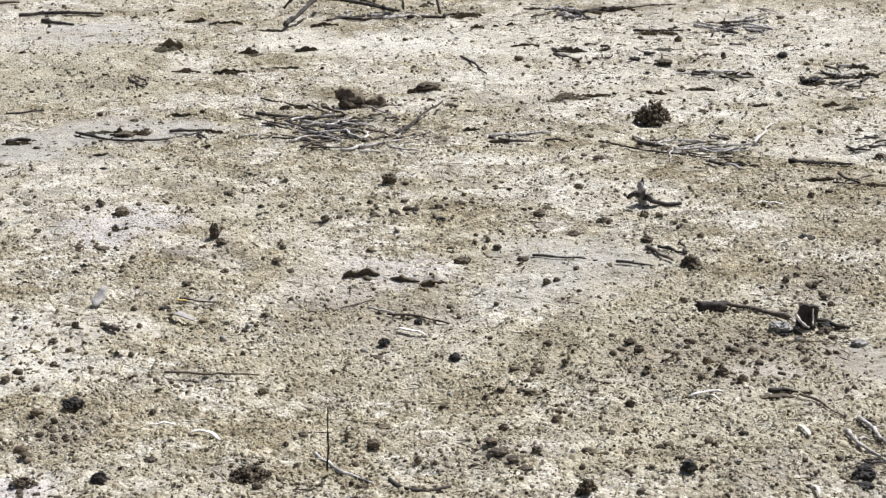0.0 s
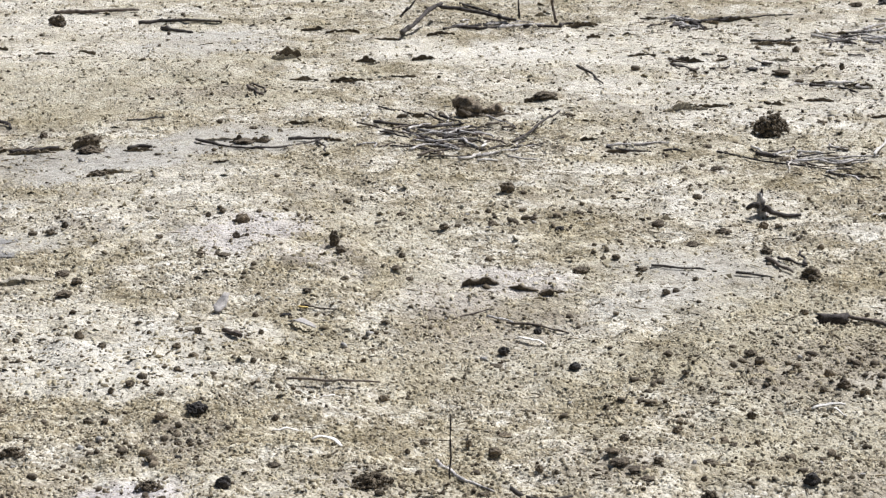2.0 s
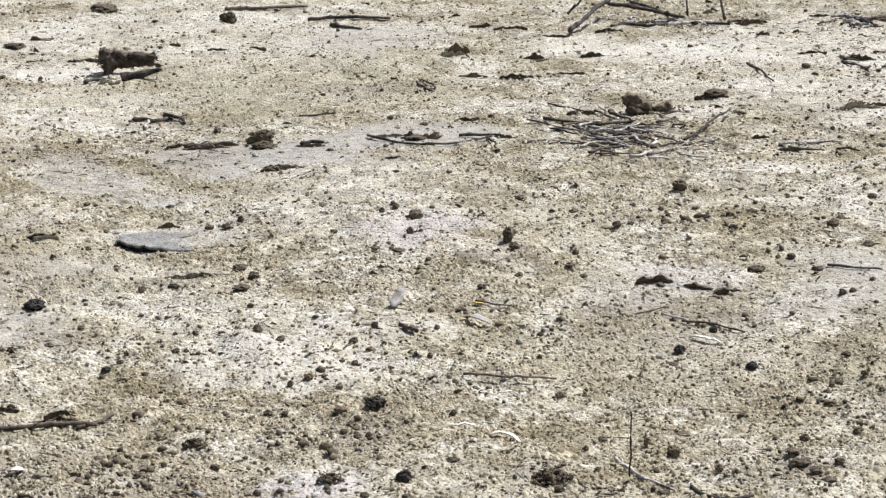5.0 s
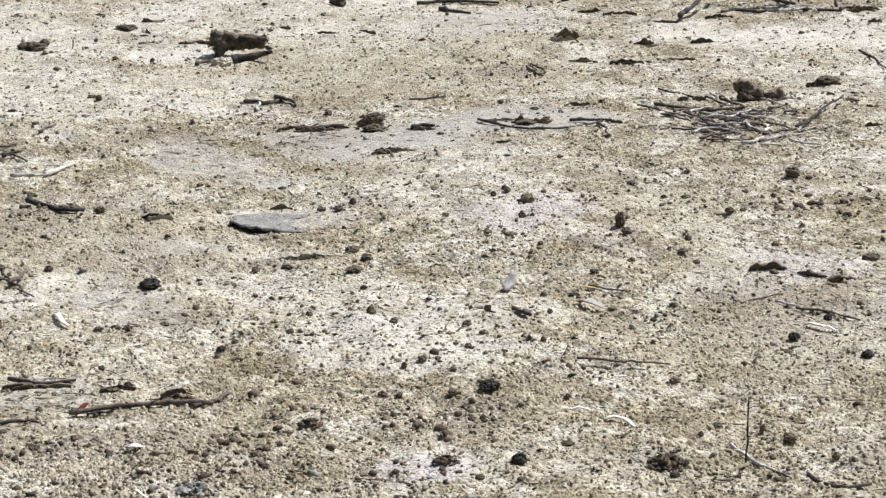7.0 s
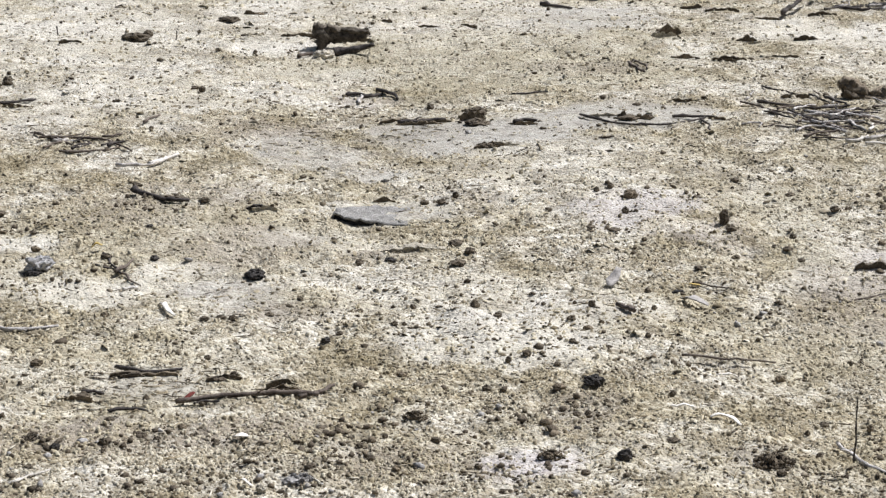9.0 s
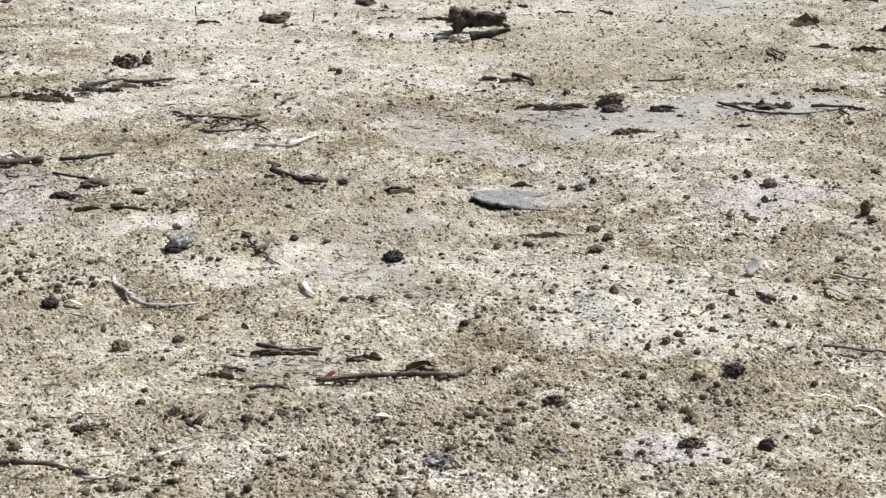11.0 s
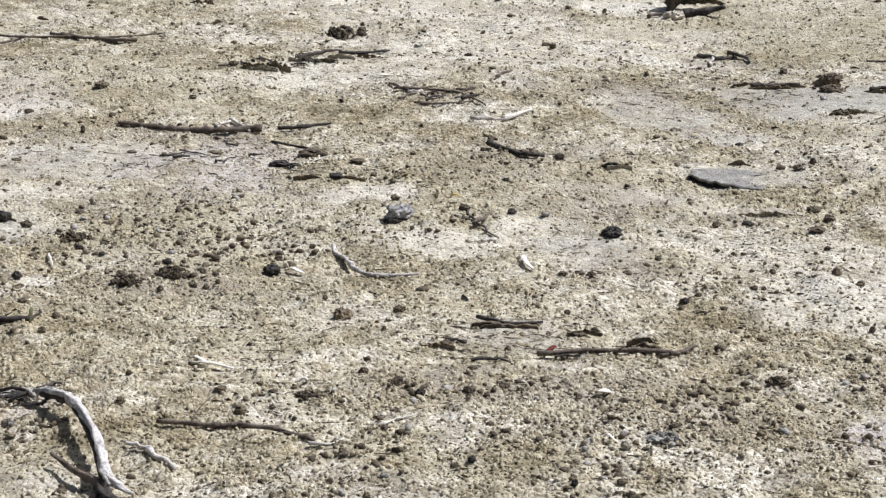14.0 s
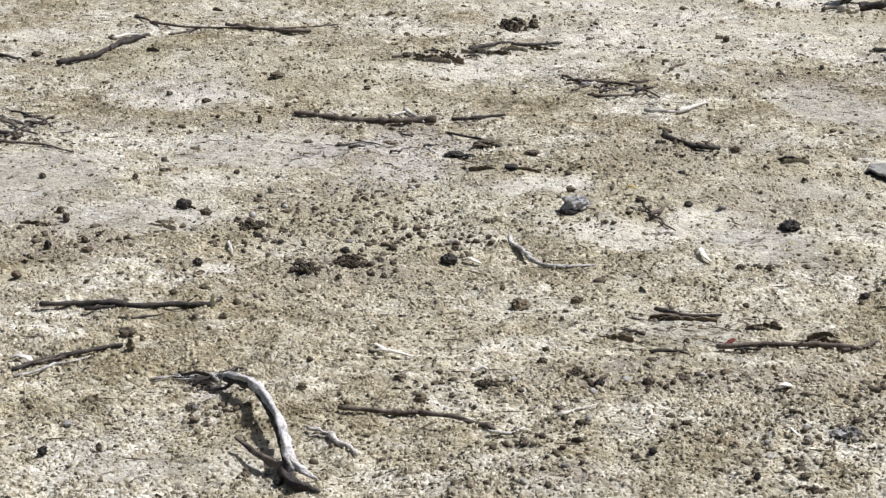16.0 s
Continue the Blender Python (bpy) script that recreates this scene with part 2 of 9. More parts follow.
PALE_STONE = lump_material("pale_grey_stone", (0.22, 0.222, 0.224), (0.58, 0.575, 0.57), grain=45)
YELLOW_LEAF = lump_material("yellow_leaf", (0.36, 0.26, 0.07), (0.52, 0.41, 0.17), grain=90, depth=0.001)
GREEN_MOSS = lump_material("olive_leaf", (0.07, 0.075, 0.035), (0.15, 0.15, 0.08), grain=90, depth=0.002)

# ---- how things are made ----
def link_mesh(name, bm, mat, parent=None, label="", smooth=True):
    mesh = bpy.data.meshes.new(name)
    bm.normal_update()
    bm.to_mesh(mesh)
    bm.free()
    mesh.materials.append(mat)
    if smooth:
        mesh.shade_smooth()
    ob = new(name, mesh)
    if parent is not None:
        ob.parent = parent
    return tagged(ob, label)


def part(name, bm, mat, parent, label=""):
    return link_mesh(name, bm, mat, parent, label)


def tube(bm, spine, radii, rng, sides=7, rough=0.12):
    """A tapered, knobbly limb round a line of points, closed at both ends."""
    rings = []
    turn = rng.uniform(0, 6.28)
    for k, (p, r) in enumerate(zip(spine, radii)):
        ahead = (spine[min(k + 1, len(spine) - 1)] - spine[max(k - 1, 0)]).normalized()
        side = ahead.cross(Vector((0, 0, 1)))
        side = side.normalized() if side.length > 1e-3 else Vector((1, 0, 0))
        top = side.cross(ahead).normalized()
        ring = []
        for s in range(sides):
            a = turn + 6.2832 * s / sides
            rr = r * (1 + rng.uniform(-rough, rough))
            ring.append(bm.verts.new(p + side * (rr * math.cos(a)) + top * (rr * math.sin(a))))
        rings.append(ring)
    for one, two in zip(rings, rings[1:]):
        for s in range(sides):
            bm.faces.new((one[s], one[(s + 1) % sides], two[(s + 1) % sides], two[s]))
    for ring, flip in ((rings[0], True), (rings[-1], False)):
        mid = bm.verts.new(sum((v.co for v in ring), Vector()) / sides)
        for s in range(sides):
            a, b = ring[s], ring[(s + 1) % sides]
            bm.faces.new((b, a, mid) if flip else (a, b, mid))


def limb_line(start, end, bow, lift, wiggle, rng, count, rest=True):
    """Points from start to end: bow is the sideways swing at mid length, lift (start, middle, end) the height over the ground."""
    (x0, y0), (x1, y1) = start, end
    dx, dy = x1 - x0, y1 - y0
    length = math.hypot(dx, dy) or 1e-3
    nx, ny = -dy / length, dx / length
    phase, pts = rng.uniform(0, 6.28), []
    for k in range(count):
        u = k / (count - 1)
        off = bow * 4 * u * (1 - u) + wiggle * math.sin(phase + 9 * u) * u * (1 - u) * 2
        x, y = x0 + dx * u + nx * off, y0 + dy * u + ny * off
        up = lift[0] * (1 - u) * (1 - 2 * u) + lift[1] * 4 * u * (1 - u) + lift[2] * u * (2 * u - 1)
        pts.append(Vector((x, y, float(ground_z(x, y)) + up)))
    if rest:
        zs = [p.z for p in pts]
        for k, p in enumerate(pts):
            few, many = zs[max(0, k - 2):k + 3], zs[max(0, k - 8):k + 9]
            p.z = max(0.25 * sum(few) / len(few) + 0.75 * sum(many) / len(many), p.z - 0.006)
    return pts


COUNT = [0]


def stick(name, start, end, width, mat, label, bow=0.0, lift=(0, 0, 0), tail=0.55, wiggle=0.01, category="stick", group="", twigs=()):
    """A stick lying on the flat; twigs: (place along it, dx, dy, dz, width) for each side twig."""
    COUNT[0] += 1
    rng = random.Random(COUNT[0])
    span = math.hypot(end[0] - start[0], end[1] - start[1]) + abs(lift[2]) + abs(lift[1])
    count = max(7, min(30, int(span / 0.014)))
    pts = limb_line(start, end, bow, lift, wiggle, rng, count)
    r0, r1 = width / 2, width / 2 * tail
    base = pts[0].copy()
    radii = [(r0 + (r1 - r0) * k / (count - 1)) * (1 + rng.uniform(-0.1, 0.1)) for k in range(count)]
    for k in range(count // 7):
        radii[rng.randrange(1, count - 1)] *= rng.uniform(1.2, 1.5)
    kink, aim = Vector((0, 0, 0)), Vector((0, 0, 0))
    for k, (p, r) in enumerate(zip(pts, radii)):
        if k % 4 == 0:
            aim = Vector((rng.uniform(-0.8, 0.8), rng.uniform(-2.0, 2.0), rng.uniform(-0.1, 0.5))) * r
        kink = kink + 0.3 * (aim - kink)
        p += kink - base
        p.z += r * 0.8 + 0.003
    bm = bmesh.new()
    tube(bm, pts, radii, rng, rough=0.2)
    ob = link_mesh(name, bm, mat)
    ob.location = base
    tagged(ob, label, category, group)
    for u, dx, dy, dz, w in twigs:
        k = min(count - 1, int(u * (count - 1)))
        a = pts[k]
        line = [a + Vector((dx, dy, dz)) * (s / 4) + Vector((0, 0, 0.06 * abs(dx + dy) * math.sin(3.14 * s / 4))) for s in range(5)]
        tb = bmesh.new()
        tube(tb, line, [w / 2 * (1 - 0.12 * s) for s in range(5)], rng, sides=6)
        part("side_twig", tb, mat, ob)
    return ob


def crumbly_ball(size, seed, rough, level=4, flat=0.2, spin=0.0):
    """A lump with broken faces, roughened by ridged noise, as one closed mesh."""
    rng = random.Random(seed)
    bm = bmesh.new()
    made = bmesh.ops.create_icosphere(bm, subdivisions=level, radius=1.0)["verts"]
    o = Vector((rng.uniform(0, 90), rng.uniform(0, 90), rng.uniform(0, 90)))
    planes = [(Vector((rng.gauss(0, 1), rng.gauss(0, 1), rng.gauss(0, 1))).normalized(), rng.uniform(0.78, 1.0)) for _ in range(4)]
    c, s = math.cos(spin), math.sin(spin)
    for v in made:
        d = v.co.normalized()
        k = 0.95 + rough * (1.3 * noise.noise(d * 1.5 + o) + 0.9 * noise.noise(d * 2.9 + o)) + rough * (0.25 - 0.8 * abs(noise.noise(d * 3.4 + o)) - 0.8 * abs(noise.noise(d * 6.5 + o)))
        for n, h in planes:
            if d.dot(n) * k > h:
                k = h / d.dot(n) + 0.35 * rough * noise.noise(d * 6 + o)
        k = max(k, 0.3)
        x, y, z = d.x * size[0] * k, d.y * size[1] * k, d.z * size[2] * k
        v.co = Vector((x * c - y * s, x * s + y * c, z * (1 - flat) if z < 0 else z))
    return bm


def clod(name, x, y, wide, deep, high, mat, label, turn=0.0, category="clod", group="", rough=0.3):
    """A broken lump of dried mud, sunk a little into the flat."""
    COUNT[0] += 1
    rng = random.Random(1000 + COUNT[0])
    bm = crumbly_ball((wide * 0.46, deep * 0.46, high * 0.5), 1000 + COUNT[0], rough, level=4 if wide > 0.05 else 3, spin=radians(turn + rng.uniform(-12, 12)))
    ob = link_mesh(name, bm, mat, smooth=False)
    ob.location = (x, y, float(ground_z(x, y)) + 0.26 * high)
    return tagged(ob, label, category, group)


def lump(x, y, wide, high, mat=None):
    """A clod of the size given, named by its mud and size."""
    mat = mat or DARK_MUD
    tone = {"dark_mud": "dark", "wet_black_mud_and_shade": "black", "brown_mud": "brown", "grey_stone": "bluish grey", "tan_crust": "pale tan"}[mat.name]
    size = "large" if wide > 0.045 else "rounded" if wide > 0.02 else "small"
    return clod("mud_clod", x, y, wide, wide * 0.8, high, mat, f"{size} {tone} clod of dried mud on the crust", group="clods on the flat")


BALLS = {}


def ball_mesh(mat, k):
    if (mat.name, k) not in BALLS:
        bm = crumbly_ball((1, 1, 0.85), 500 + k, 0.26, level=2)
        mesh = bpy.data.meshes.new("mud_ball")
        bm.to_mesh(mesh)
        bm.free()
        mesh.materials.append(mat)
        BALLS[mat.name, k] = mesh
    return BALLS[mat.name, k]


def pellet_heap(name, x, y, wide, deep, high, mat, label, count=40, ball=0.009, category="mud heap", group=""):
    """A heap of mud balls beside a hole: a core with each ball lying on it."""
    COUNT[0] += 1
    rng = random.Random(2000 + COUNT[0])
    heap = tagged(new(name), label, category, group)
    heap.location = (x, y, float(ground_z(x, y)))
    core = part("core", crumbly_ball((wide * 0.34, deep * 0.34, high * 0.5), 2000 + COUNT[0], 0.3, level=3), mat, heap)
    core.location = (0, 0, high * 0.15)
    for _ in range(count):
        a, r = rng.uniform(0, 6.28), math.sqrt(rng.random())
        k = ball * rng.uniform(0.55, 1.3)
        o = new("mud_ball", ball_mesh(mat, rng.randrange(5)))
        o.parent = heap
        o.matrix_basis = Matrix.LocRotScale((math.cos(a) * r * wide / 2, math.sin(a) * r * deep / 2, max(0.3 * k, high * (1 - r ** 3) * rng.uniform(0.6, 0.9))), Euler((rng.uniform(-1, 1), rng.uniform(-1, 1), rng.uniform(0, 6))), (k, k * rng.uniform(0.7, 1.1), k * rng.uniform(0.6, 1)))
    return heap


# edges in brown, dark and black mud carry their fronts' shade in the colour
def crust_edge(name, x, y, wide, deep, high, mat, label, turn=0.0, fall=False, category="mud ledge", group=""):
    """A torn, lifted edge of crust: a jagged steep front and a back that slopes down into the flat."""
    COUNT[0] += 1
    rng = random.Random(6000 + COUNT[0])
    n = max(10, min(32, int(wide / 0.008)))
    bm, cols, drift, jag = bmesh.new(), [], 0.0, 0.7
    for k in range(n + 1):
        u = k / n
        env = (1 - u) ** 0.7 * min(1, 14 * u + 0.3) if fall else math.sin(math.pi * min(0.98, max(0.02, u))) ** 0.5
        jag = 0.65 * jag + 0.35 * rng.uniform(0.75, 1.05) if fall else 0.4 * jag + 0.6 * rng.uniform(0.1, 1.15)
        drift = 0.75 * drift + rng.uniform(-0.05, 0.05) * min(deep, wide * 0.4)
        h, px = high * env * jag + 0.002, (u - 0.5) * wide
        back = deep * (0.35 + 0.65 * env) * rng.uniform(0.8, 1.1)
        row = [(px, drift + 0.08 * deep, -0.02), (px, drift - 0.02 * deep, h * 0.45), (px + rng.uniform(-0.3, 0.3) * wide / n, drift - 0.05 * deep, h), (px, drift + 0.3 * back, h * rng.uniform(0.7, 0.92)), (px, drift + 0.7 * back, h * rng.uniform(0.3, 0.5)), (px, drift + back, -0.008), (px, drift + back, -0.02)]
        cols.append([bm.verts.new(c) for c in row])
    for one, two in zip(cols, cols[1:]):
        for s in range(7):
            bm.faces.new((one[s], two[s], two[(s + 1) % 7], one[(s + 1) % 7]))
    bm.faces.new(list(reversed(cols[-1])))
    bm.faces.new(cols[0])
    bmesh.ops.recalc_face_normals(bm, faces=bm.faces[:])
    ob = link_mesh(name, bm, mat, smooth=False)
    ob.matrix_world = pose(x, y, float(ground_z(x, y)), 0, 0, turn)
    return tagged(ob, label, category, group)


def mud_plate(name, x, y, wide, deep, high, label, turn):
    """A plate of crust, lifted at one end over a black strip painted for its shade, and sinking into the flat at the
    other.
    """
    ob = tagged(new(name), label, "mud plate")
    ob.matrix_world = pose(x, y, float(ground_z(x, y)), 0, 0, turn)
    nu, nv = 34, 14
    top, under = bmesh.new(), bmesh.new()

    def place(u, v):
        half = math.sin(math.pi * min(0.97, max(0.03, 0.12 + 0.84 * u))) ** 0.45
        rag = 0.012 * noise.noise(Vector((u * 7, 1.3, 0))) + 0.006 * noise.noise(Vector((u * 21, 4.1, 0)))
        py = (0.5 - 0.5 * half) * deep * 0.7 + v * half * deep + rag * (1 - v) + 0.4 * rag * v
        px = (u - 0.5) * wide + 0.008 * noise.noise(Vector((v * 9, u * 3, 2.2)))
        lift = high * max(0.0, 1 - 1.9 * u) ** 0.8 * (1 - 0.75 * v) + 0.0035 * (1 - v) * (1 - u)
        return px, py, lift + 0.005 * noise.noise(Vector((u * 13, v * 7, 0))) + 0.0025 * noise.noise(Vector((u * 50, v * 30, 5)))

    rows = [[top.verts.new(place(i / nu, k / nv)) for i in range(nu + 1)] for k in range(nv + 1)]
    rim = [*rows[0], *[r[-1] for r in rows[1:]], *rows[-1][-2::-1], *[r[0] for r in rows[-2:0:-1]]]
    for one, two in zip(rows, rows[1:]):
        for i in range(nu):
            top.faces.new((one[i], one[i + 1], two[i + 1], two[i]))
    low = [top.verts.new((v.co.x, v.co.y + 0.002, v.co.z - 0.006)) for v in rim]
    for i in range(len(rim)):
        k = (i + 1) % len(rim)
        top.faces.new((rim[i], low[i], low[k], rim[k]))
    part("crust", top, SLATE, ob)
    front = []
    for i in range(nu + 1):
        px, py, pz = place(i / nu, 0)
        back = py + 0.014 + 0.004 * noise.noise(Vector((i * 0.6, 0, 7)))
        front.append([under.verts.new((px, back, pz - 0.004)), under.verts.new((px, back - 0.004, -0.02)), under.verts.new((px, back + 0.03, -0.02)), under.verts.new((px, back + 0.03, pz - 0.006))])
    for one, two in zip(front, front[1:]):
        for k in range(4):
            under.faces.new((one[k], one[(k + 1) % 4], two[(k + 1) % 4], two[k]))
    under.faces.new(front[0][::-1])
    under.faces.new(front[-1])
    bmesh.ops.recalc_face_normals(under, faces=under.faces[:])
    # black strip recessed below the rim, painting the shade of the overhang
    part("underside", under, BLACK_MUD, ob, "black strip for the shade below the crust")
    return ob


def chip(name, start, end, width, mat, label, bow=0.0, lift=(0.0, 0.004, 0.0), thick=0.0025, category="chip", group=""):
    """A thin curled strip with thickness, pointed at its ends: a bleached flake, a strip of bark, a leaf."""
    COUNT[0] += 1
    rng = random.Random(4000 + COUNT[0])
    pts = limb_line(start, end, bow, lift, 0.0, rng, 9, rest=False)
    base = pts[0].copy()
    bm, rows = bmesh.new(), []
    for k, p in enumerate(pts):
        u = k / 8
        w = width / 2 * (0.25 + 0.75 * math.sin(math.pi * min(1, max(0, 0.08 + 0.84 * u))) ** 0.7) * rng.uniform(0.85, 1.12)
        ahead = (pts[min(k + 1, 8)] - pts[max(k - 1, 0)]).normalized()
        side = ahead.cross(Vector((0, 0, 1))).normalized()
        q = p - base + Vector((0, 0, 0.004))
        curl = Vector((0, 0, w * 0.35))
        rows.append([bm.verts.new(q + side * w + curl), bm.verts.new(q), bm.verts.new(q - side * w + curl),
                     bm.verts.new(q - side * w + curl + Vector((0, 0, thick))), bm.verts.new(q + Vector((0, 0, thick))), bm.verts.new(q + side * w + curl + Vector((0, 0, thick)))])
    for one, two in zip(rows, rows[1:]):
        for s in range(6):
            bm.faces.new((one[s], one[(s + 1) % 6], two[(s + 1) % 6], two[s]))
    bm.faces.new(rows[-1])
    bm.faces.new(list(reversed(rows[0])))
    ob = link_mesh(name, bm, mat)
    ob.location = base
    return tagged(ob, label, category, group)


def spine(points, steps=5):
    """A smooth line through a few points (x, y, height over the ground)."""
    raw = [Vector((x, y, float(ground_z(x, y)) + h)) for x, y, h in points]
    raw = [raw[0] * 2 - raw[1], *raw, raw[-1] * 2 - raw[-2]]
    out = []
    for a, b, c, d in zip(raw, raw[1:], raw[2:], raw[3:]):
        for k in range(steps):
            u = k / steps
            out.append(0.5 * ((2 * b) + (c - a) * u + (2 * a - 5 * b + 4 * c - d) * u * u + (3 * b - a - 3 * c + d) * u ** 3))
    return [*out, raw[-2]]


def limb(name, points, r0, r1, mat, parent, seed, label="", rough=0.2, sides=10):
    rng = random.Random(seed)
    line = [p - parent.location for p in spine(points)]
    bm = bmesh.new()
    n = len(line)
    tube(bm, line, [(r0 + (r1 - r0) * k / (n - 1)) * (1 + rng.uniform(-0.09, 0.12)) for k in range(n)], rng, sides, rough)
    return part(name, bm, mat, parent, label)


def gnarled(name, points, radii, mat, parent, seed, label="", rough=0.25, sides=14, hollow=0.0):
    """A weathered piece of wood along a line: ridged, knotty, broken off at its ends, the far end hollow where given."""
    line = [p - parent.location for p in spine(points, 7)]
    n, bm, rings = len(line), bmesh.new(), []
    rng = random.Random(seed)
    for k, p in enumerate(line):
        u = k / (n - 1) * (len(radii) - 1)
        i = min(int(u), len(radii) - 2)
        r = radii[i] + (radii[i + 1] - radii[i]) * (u - i)
        ahead = (line[min(k + 1, n - 1)] - line[max(k - 1, 0)]).normalized()
        side = ahead.cross(Vector((0, 1, 0.2))).normalized()
        top = side.cross(ahead).normalized()
        ring = []
        for s in range(sides):
            a = 6.2832 * s / sides
            c, d = math.cos(a), math.sin(a)
            q = Vector((c * 1.4 + seed, d * 1.4, k * 0.22))
            f = 1 + rough * (1.2 * noise.noise(q) + 0.8 * noise.noise(q * 2.3)) - rough * 0.9 * abs(noise.noise(Vector((c * 3.2, d * 3.2, k * 0.09 + seed))))
            jag = ahead * (rng.uniform(-0.5, 0.5) * r if k in (0, n - 1) else 0)
            ring.append(bm.verts.new(p + (side * c + top * d) * (r * f) + jag))
        rings.append(ring)
    for one, two in zip(rings, rings[1:]):
        for s in range(sides):
            bm.faces.new((one[s], one[(s + 1) % sides], two[(s + 1) % sides], two[s]))
    for ring, away, flip in ((rings[0], line[1] - line[0], True), (rings[-1], line[-2] - line[-1], False)):
        mid = sum((v.co for v in ring), Vector()) / sides
        deep = away.normalized() * hollow
        inner = [bm.verts.new(mid + (v.co - mid) * (0.62 if hollow else 0.5) + deep) for v in ring]
        tip = bm.verts.new(mid + deep * 1.2)
        for s in range(sides):
            t = (s + 1) % sides
            for f in ((ring[s], ring[t], inner[t], inner[s]), (inner[s], inner[t], tip)):
                bm.faces.new(f[::-1] if flip else f)
    bmesh.ops.recalc_face_normals(bm, faces=bm.faces[:])
    return part(name, bm, mat, parent, label)


def plank(name, x, y, wide, deep, high, mat, label, lean, category):
    """An upright slab with a split, uneven top and worn edges."""
    rng = random.Random(77)
    bm, nx, nz = bmesh.new(), 8, 9
    rows = []
    for k in range(nz):
        v = k / (nz - 1)
        ring = []
        for s in range(2 * nx):
            u = (s if s < nx else 2 * nx - 1 - s) / (nx - 1)
            front = -1 if s < nx else 1
            px = (u - 0.5) * wide * (1 + 0.12 * noise.noise(Vector((v * 4, front, 3))))
            py = front * deep / 2 * (1 - 0.5 * abs(2 * u - 1) ** 6) * (1 + 0.4 * noise.noise(Vector((u * 6, v * 2, front * 5))))
            top = high * (1 - 0.22 * abs(noise.noise(Vector((u * 5.0, 1.7, 0)))) - 0.05 * rng.random())
            ring.append(bm.verts.new((px, py, -0.02 + (top + 0.02) * v)))
        rows.append(ring)
    for one, two in zip(rows, rows[1:]):
        for s in range(2 * nx):
            t = (s + 1) % (2 * nx)
            bm.faces.new((one[s], one[t], two[t], two[s]))
    for s in range(nx - 1):
        for row, flip in ((rows[-1], False), (rows[0], True)):
            f = (row[s], row[s + 1], row[2 * nx - 2 - s], row[2 * nx - 1 - s])
            bm.faces.new(f[::-1] if flip else f)
    bmesh.ops.recalc_face_normals(bm, faces=bm.faces[:])
    ob = link_mesh(name, bm, mat, smooth=False)
    ob.matrix_world = pose(x, y, float(ground_z(x, y)), 0, lean, 0)
    return tagged(ob, label, category)


def empty_thing(name, x, y, label, category):
    ob = new(name)
    ob.location = (x, y, float(ground_z(x, y)))
    return tagged(ob, label, category)


# ---- patches of the flat ----
zone("mud", -0.02, 6.78, 0.48, 0.27, 7, 1.0)
zone("mud", 0.50, 7.03, 0.28, 0.23, 11, 1.0)
zone("mud", 1.52, 5.31, 0.25, 0.25, -9, 0.8)
zone("mud", 0.37, 8.91, 0.28, 0.31, -15, 0.7)
zone("lilac", 0.85, 5.14, 0.11, 0.13, 1, 0.3)
zone("olive", 0.86, 5.17, 0.17, 0.31, 3, 0.6)
zone("mud", 1.97, 4.35, 0.08, 0.17, -9, 0.8)
zone("pale", 1.73, 4.30, 0.07, 0.06, -9, 0.9)
zone("mud", -2.07, 5.59, 0.32, 0.23, 23, 0.7)
zone("lilac", -1.68, 5.54, 0.22, 0.25, 10, 0.6)
zone("mud", -2.52, 5.09, 0.21, 0.42, 11, 0.8)
zone("mud", -2.16, 4.82, 0.21, 0.15, 18, 0.7)
zone("mud", -0.57, 4.97, 0.08, 0.11, 16, 0.8)
zone("mud", -0.55, 6.53, 0.19, 0.36, 31, 0.8)
zone("lilac", 0.10, 3.79, 0.08, 0.10, -0, 0.9)
zone("lilac", -0.43, 7.36, 0.12, 0.20, -1, 0.3)
zone("mud", -0.29, 5.77, 0.17, 0.11, -11, 0.7)
zone("mud", -0.60, 4.94, 0.16, 0.14, 4, 0.7)
zone("mud", -0.77, 4.05, 0.17, 0.05, 15, 0.5)
zone("mud", -0.60, 4.94, 0.11, 0.12, -1, 0.7)
zone("lilac", 0.54, 5.47, 0.18, 0.17, -3, 0.4)
zone("mud", 1.39, 5.09, 0.17, 0.26, -8, 0.6)
zone("pale", 0.09, 4.81, 0.34, 0.22, -10, 0.5)
zone("pale", -0.93, 4.94, 0.19, 0.10, 10, 0.9)
zone("pale", -0.97, 4.95, 0.18, 0.12, 5, 0.9)
zone("pale", -0.80, 5.12, 0.06, 0.08, 17, 0.9)
zone("pale", -1.24, 5.33, 0.13, 0.08, 13, 0.9)
zone("pale", 1.65, 8.59, 0.75, 0.35, -6, 0.8)
zone("pale", -0.97, 9.15, 0.33, 0.39, -6, 0.8)
zone("pale", -0.88, 8.32, 0.24, 0.22, -5, 0.6)
zone("pale", 0.20, 4.79, 0.18, 0.17, -14, 0.7)
zone("pale", 2.25, 8.37, 0.45, 0.53, -6, 0.5)
zone("pale", -0.98, 7.10, 0.11, 0.09, 6, 0.8)
zone("pale", -1.08, 7.13, 0.11, 0.11, 16, 0.8)
zone("pale", 2.60, 6.51, 0.29, 0.16, -8, 0.5)
zone("pale", 1.60, 6.44, 0.11, 0.08, -8, 0.6)
zone("lilac", -2.57, 6.28, 0.21, 0.25, 8, 0.4)
zone("pale", -0.34, 5.41, 0.13, 0.11, -5, 0.6)
zone("olive", 0.37, 8.07, 0.40, 0.52, -7, 0.8)
zone("olive", -0.04, 8.08, 0.55, 0.53, 5, 0.9)
zone("olive", -2.50, 6.56, 0.61, 0.36, -5, 0.7)
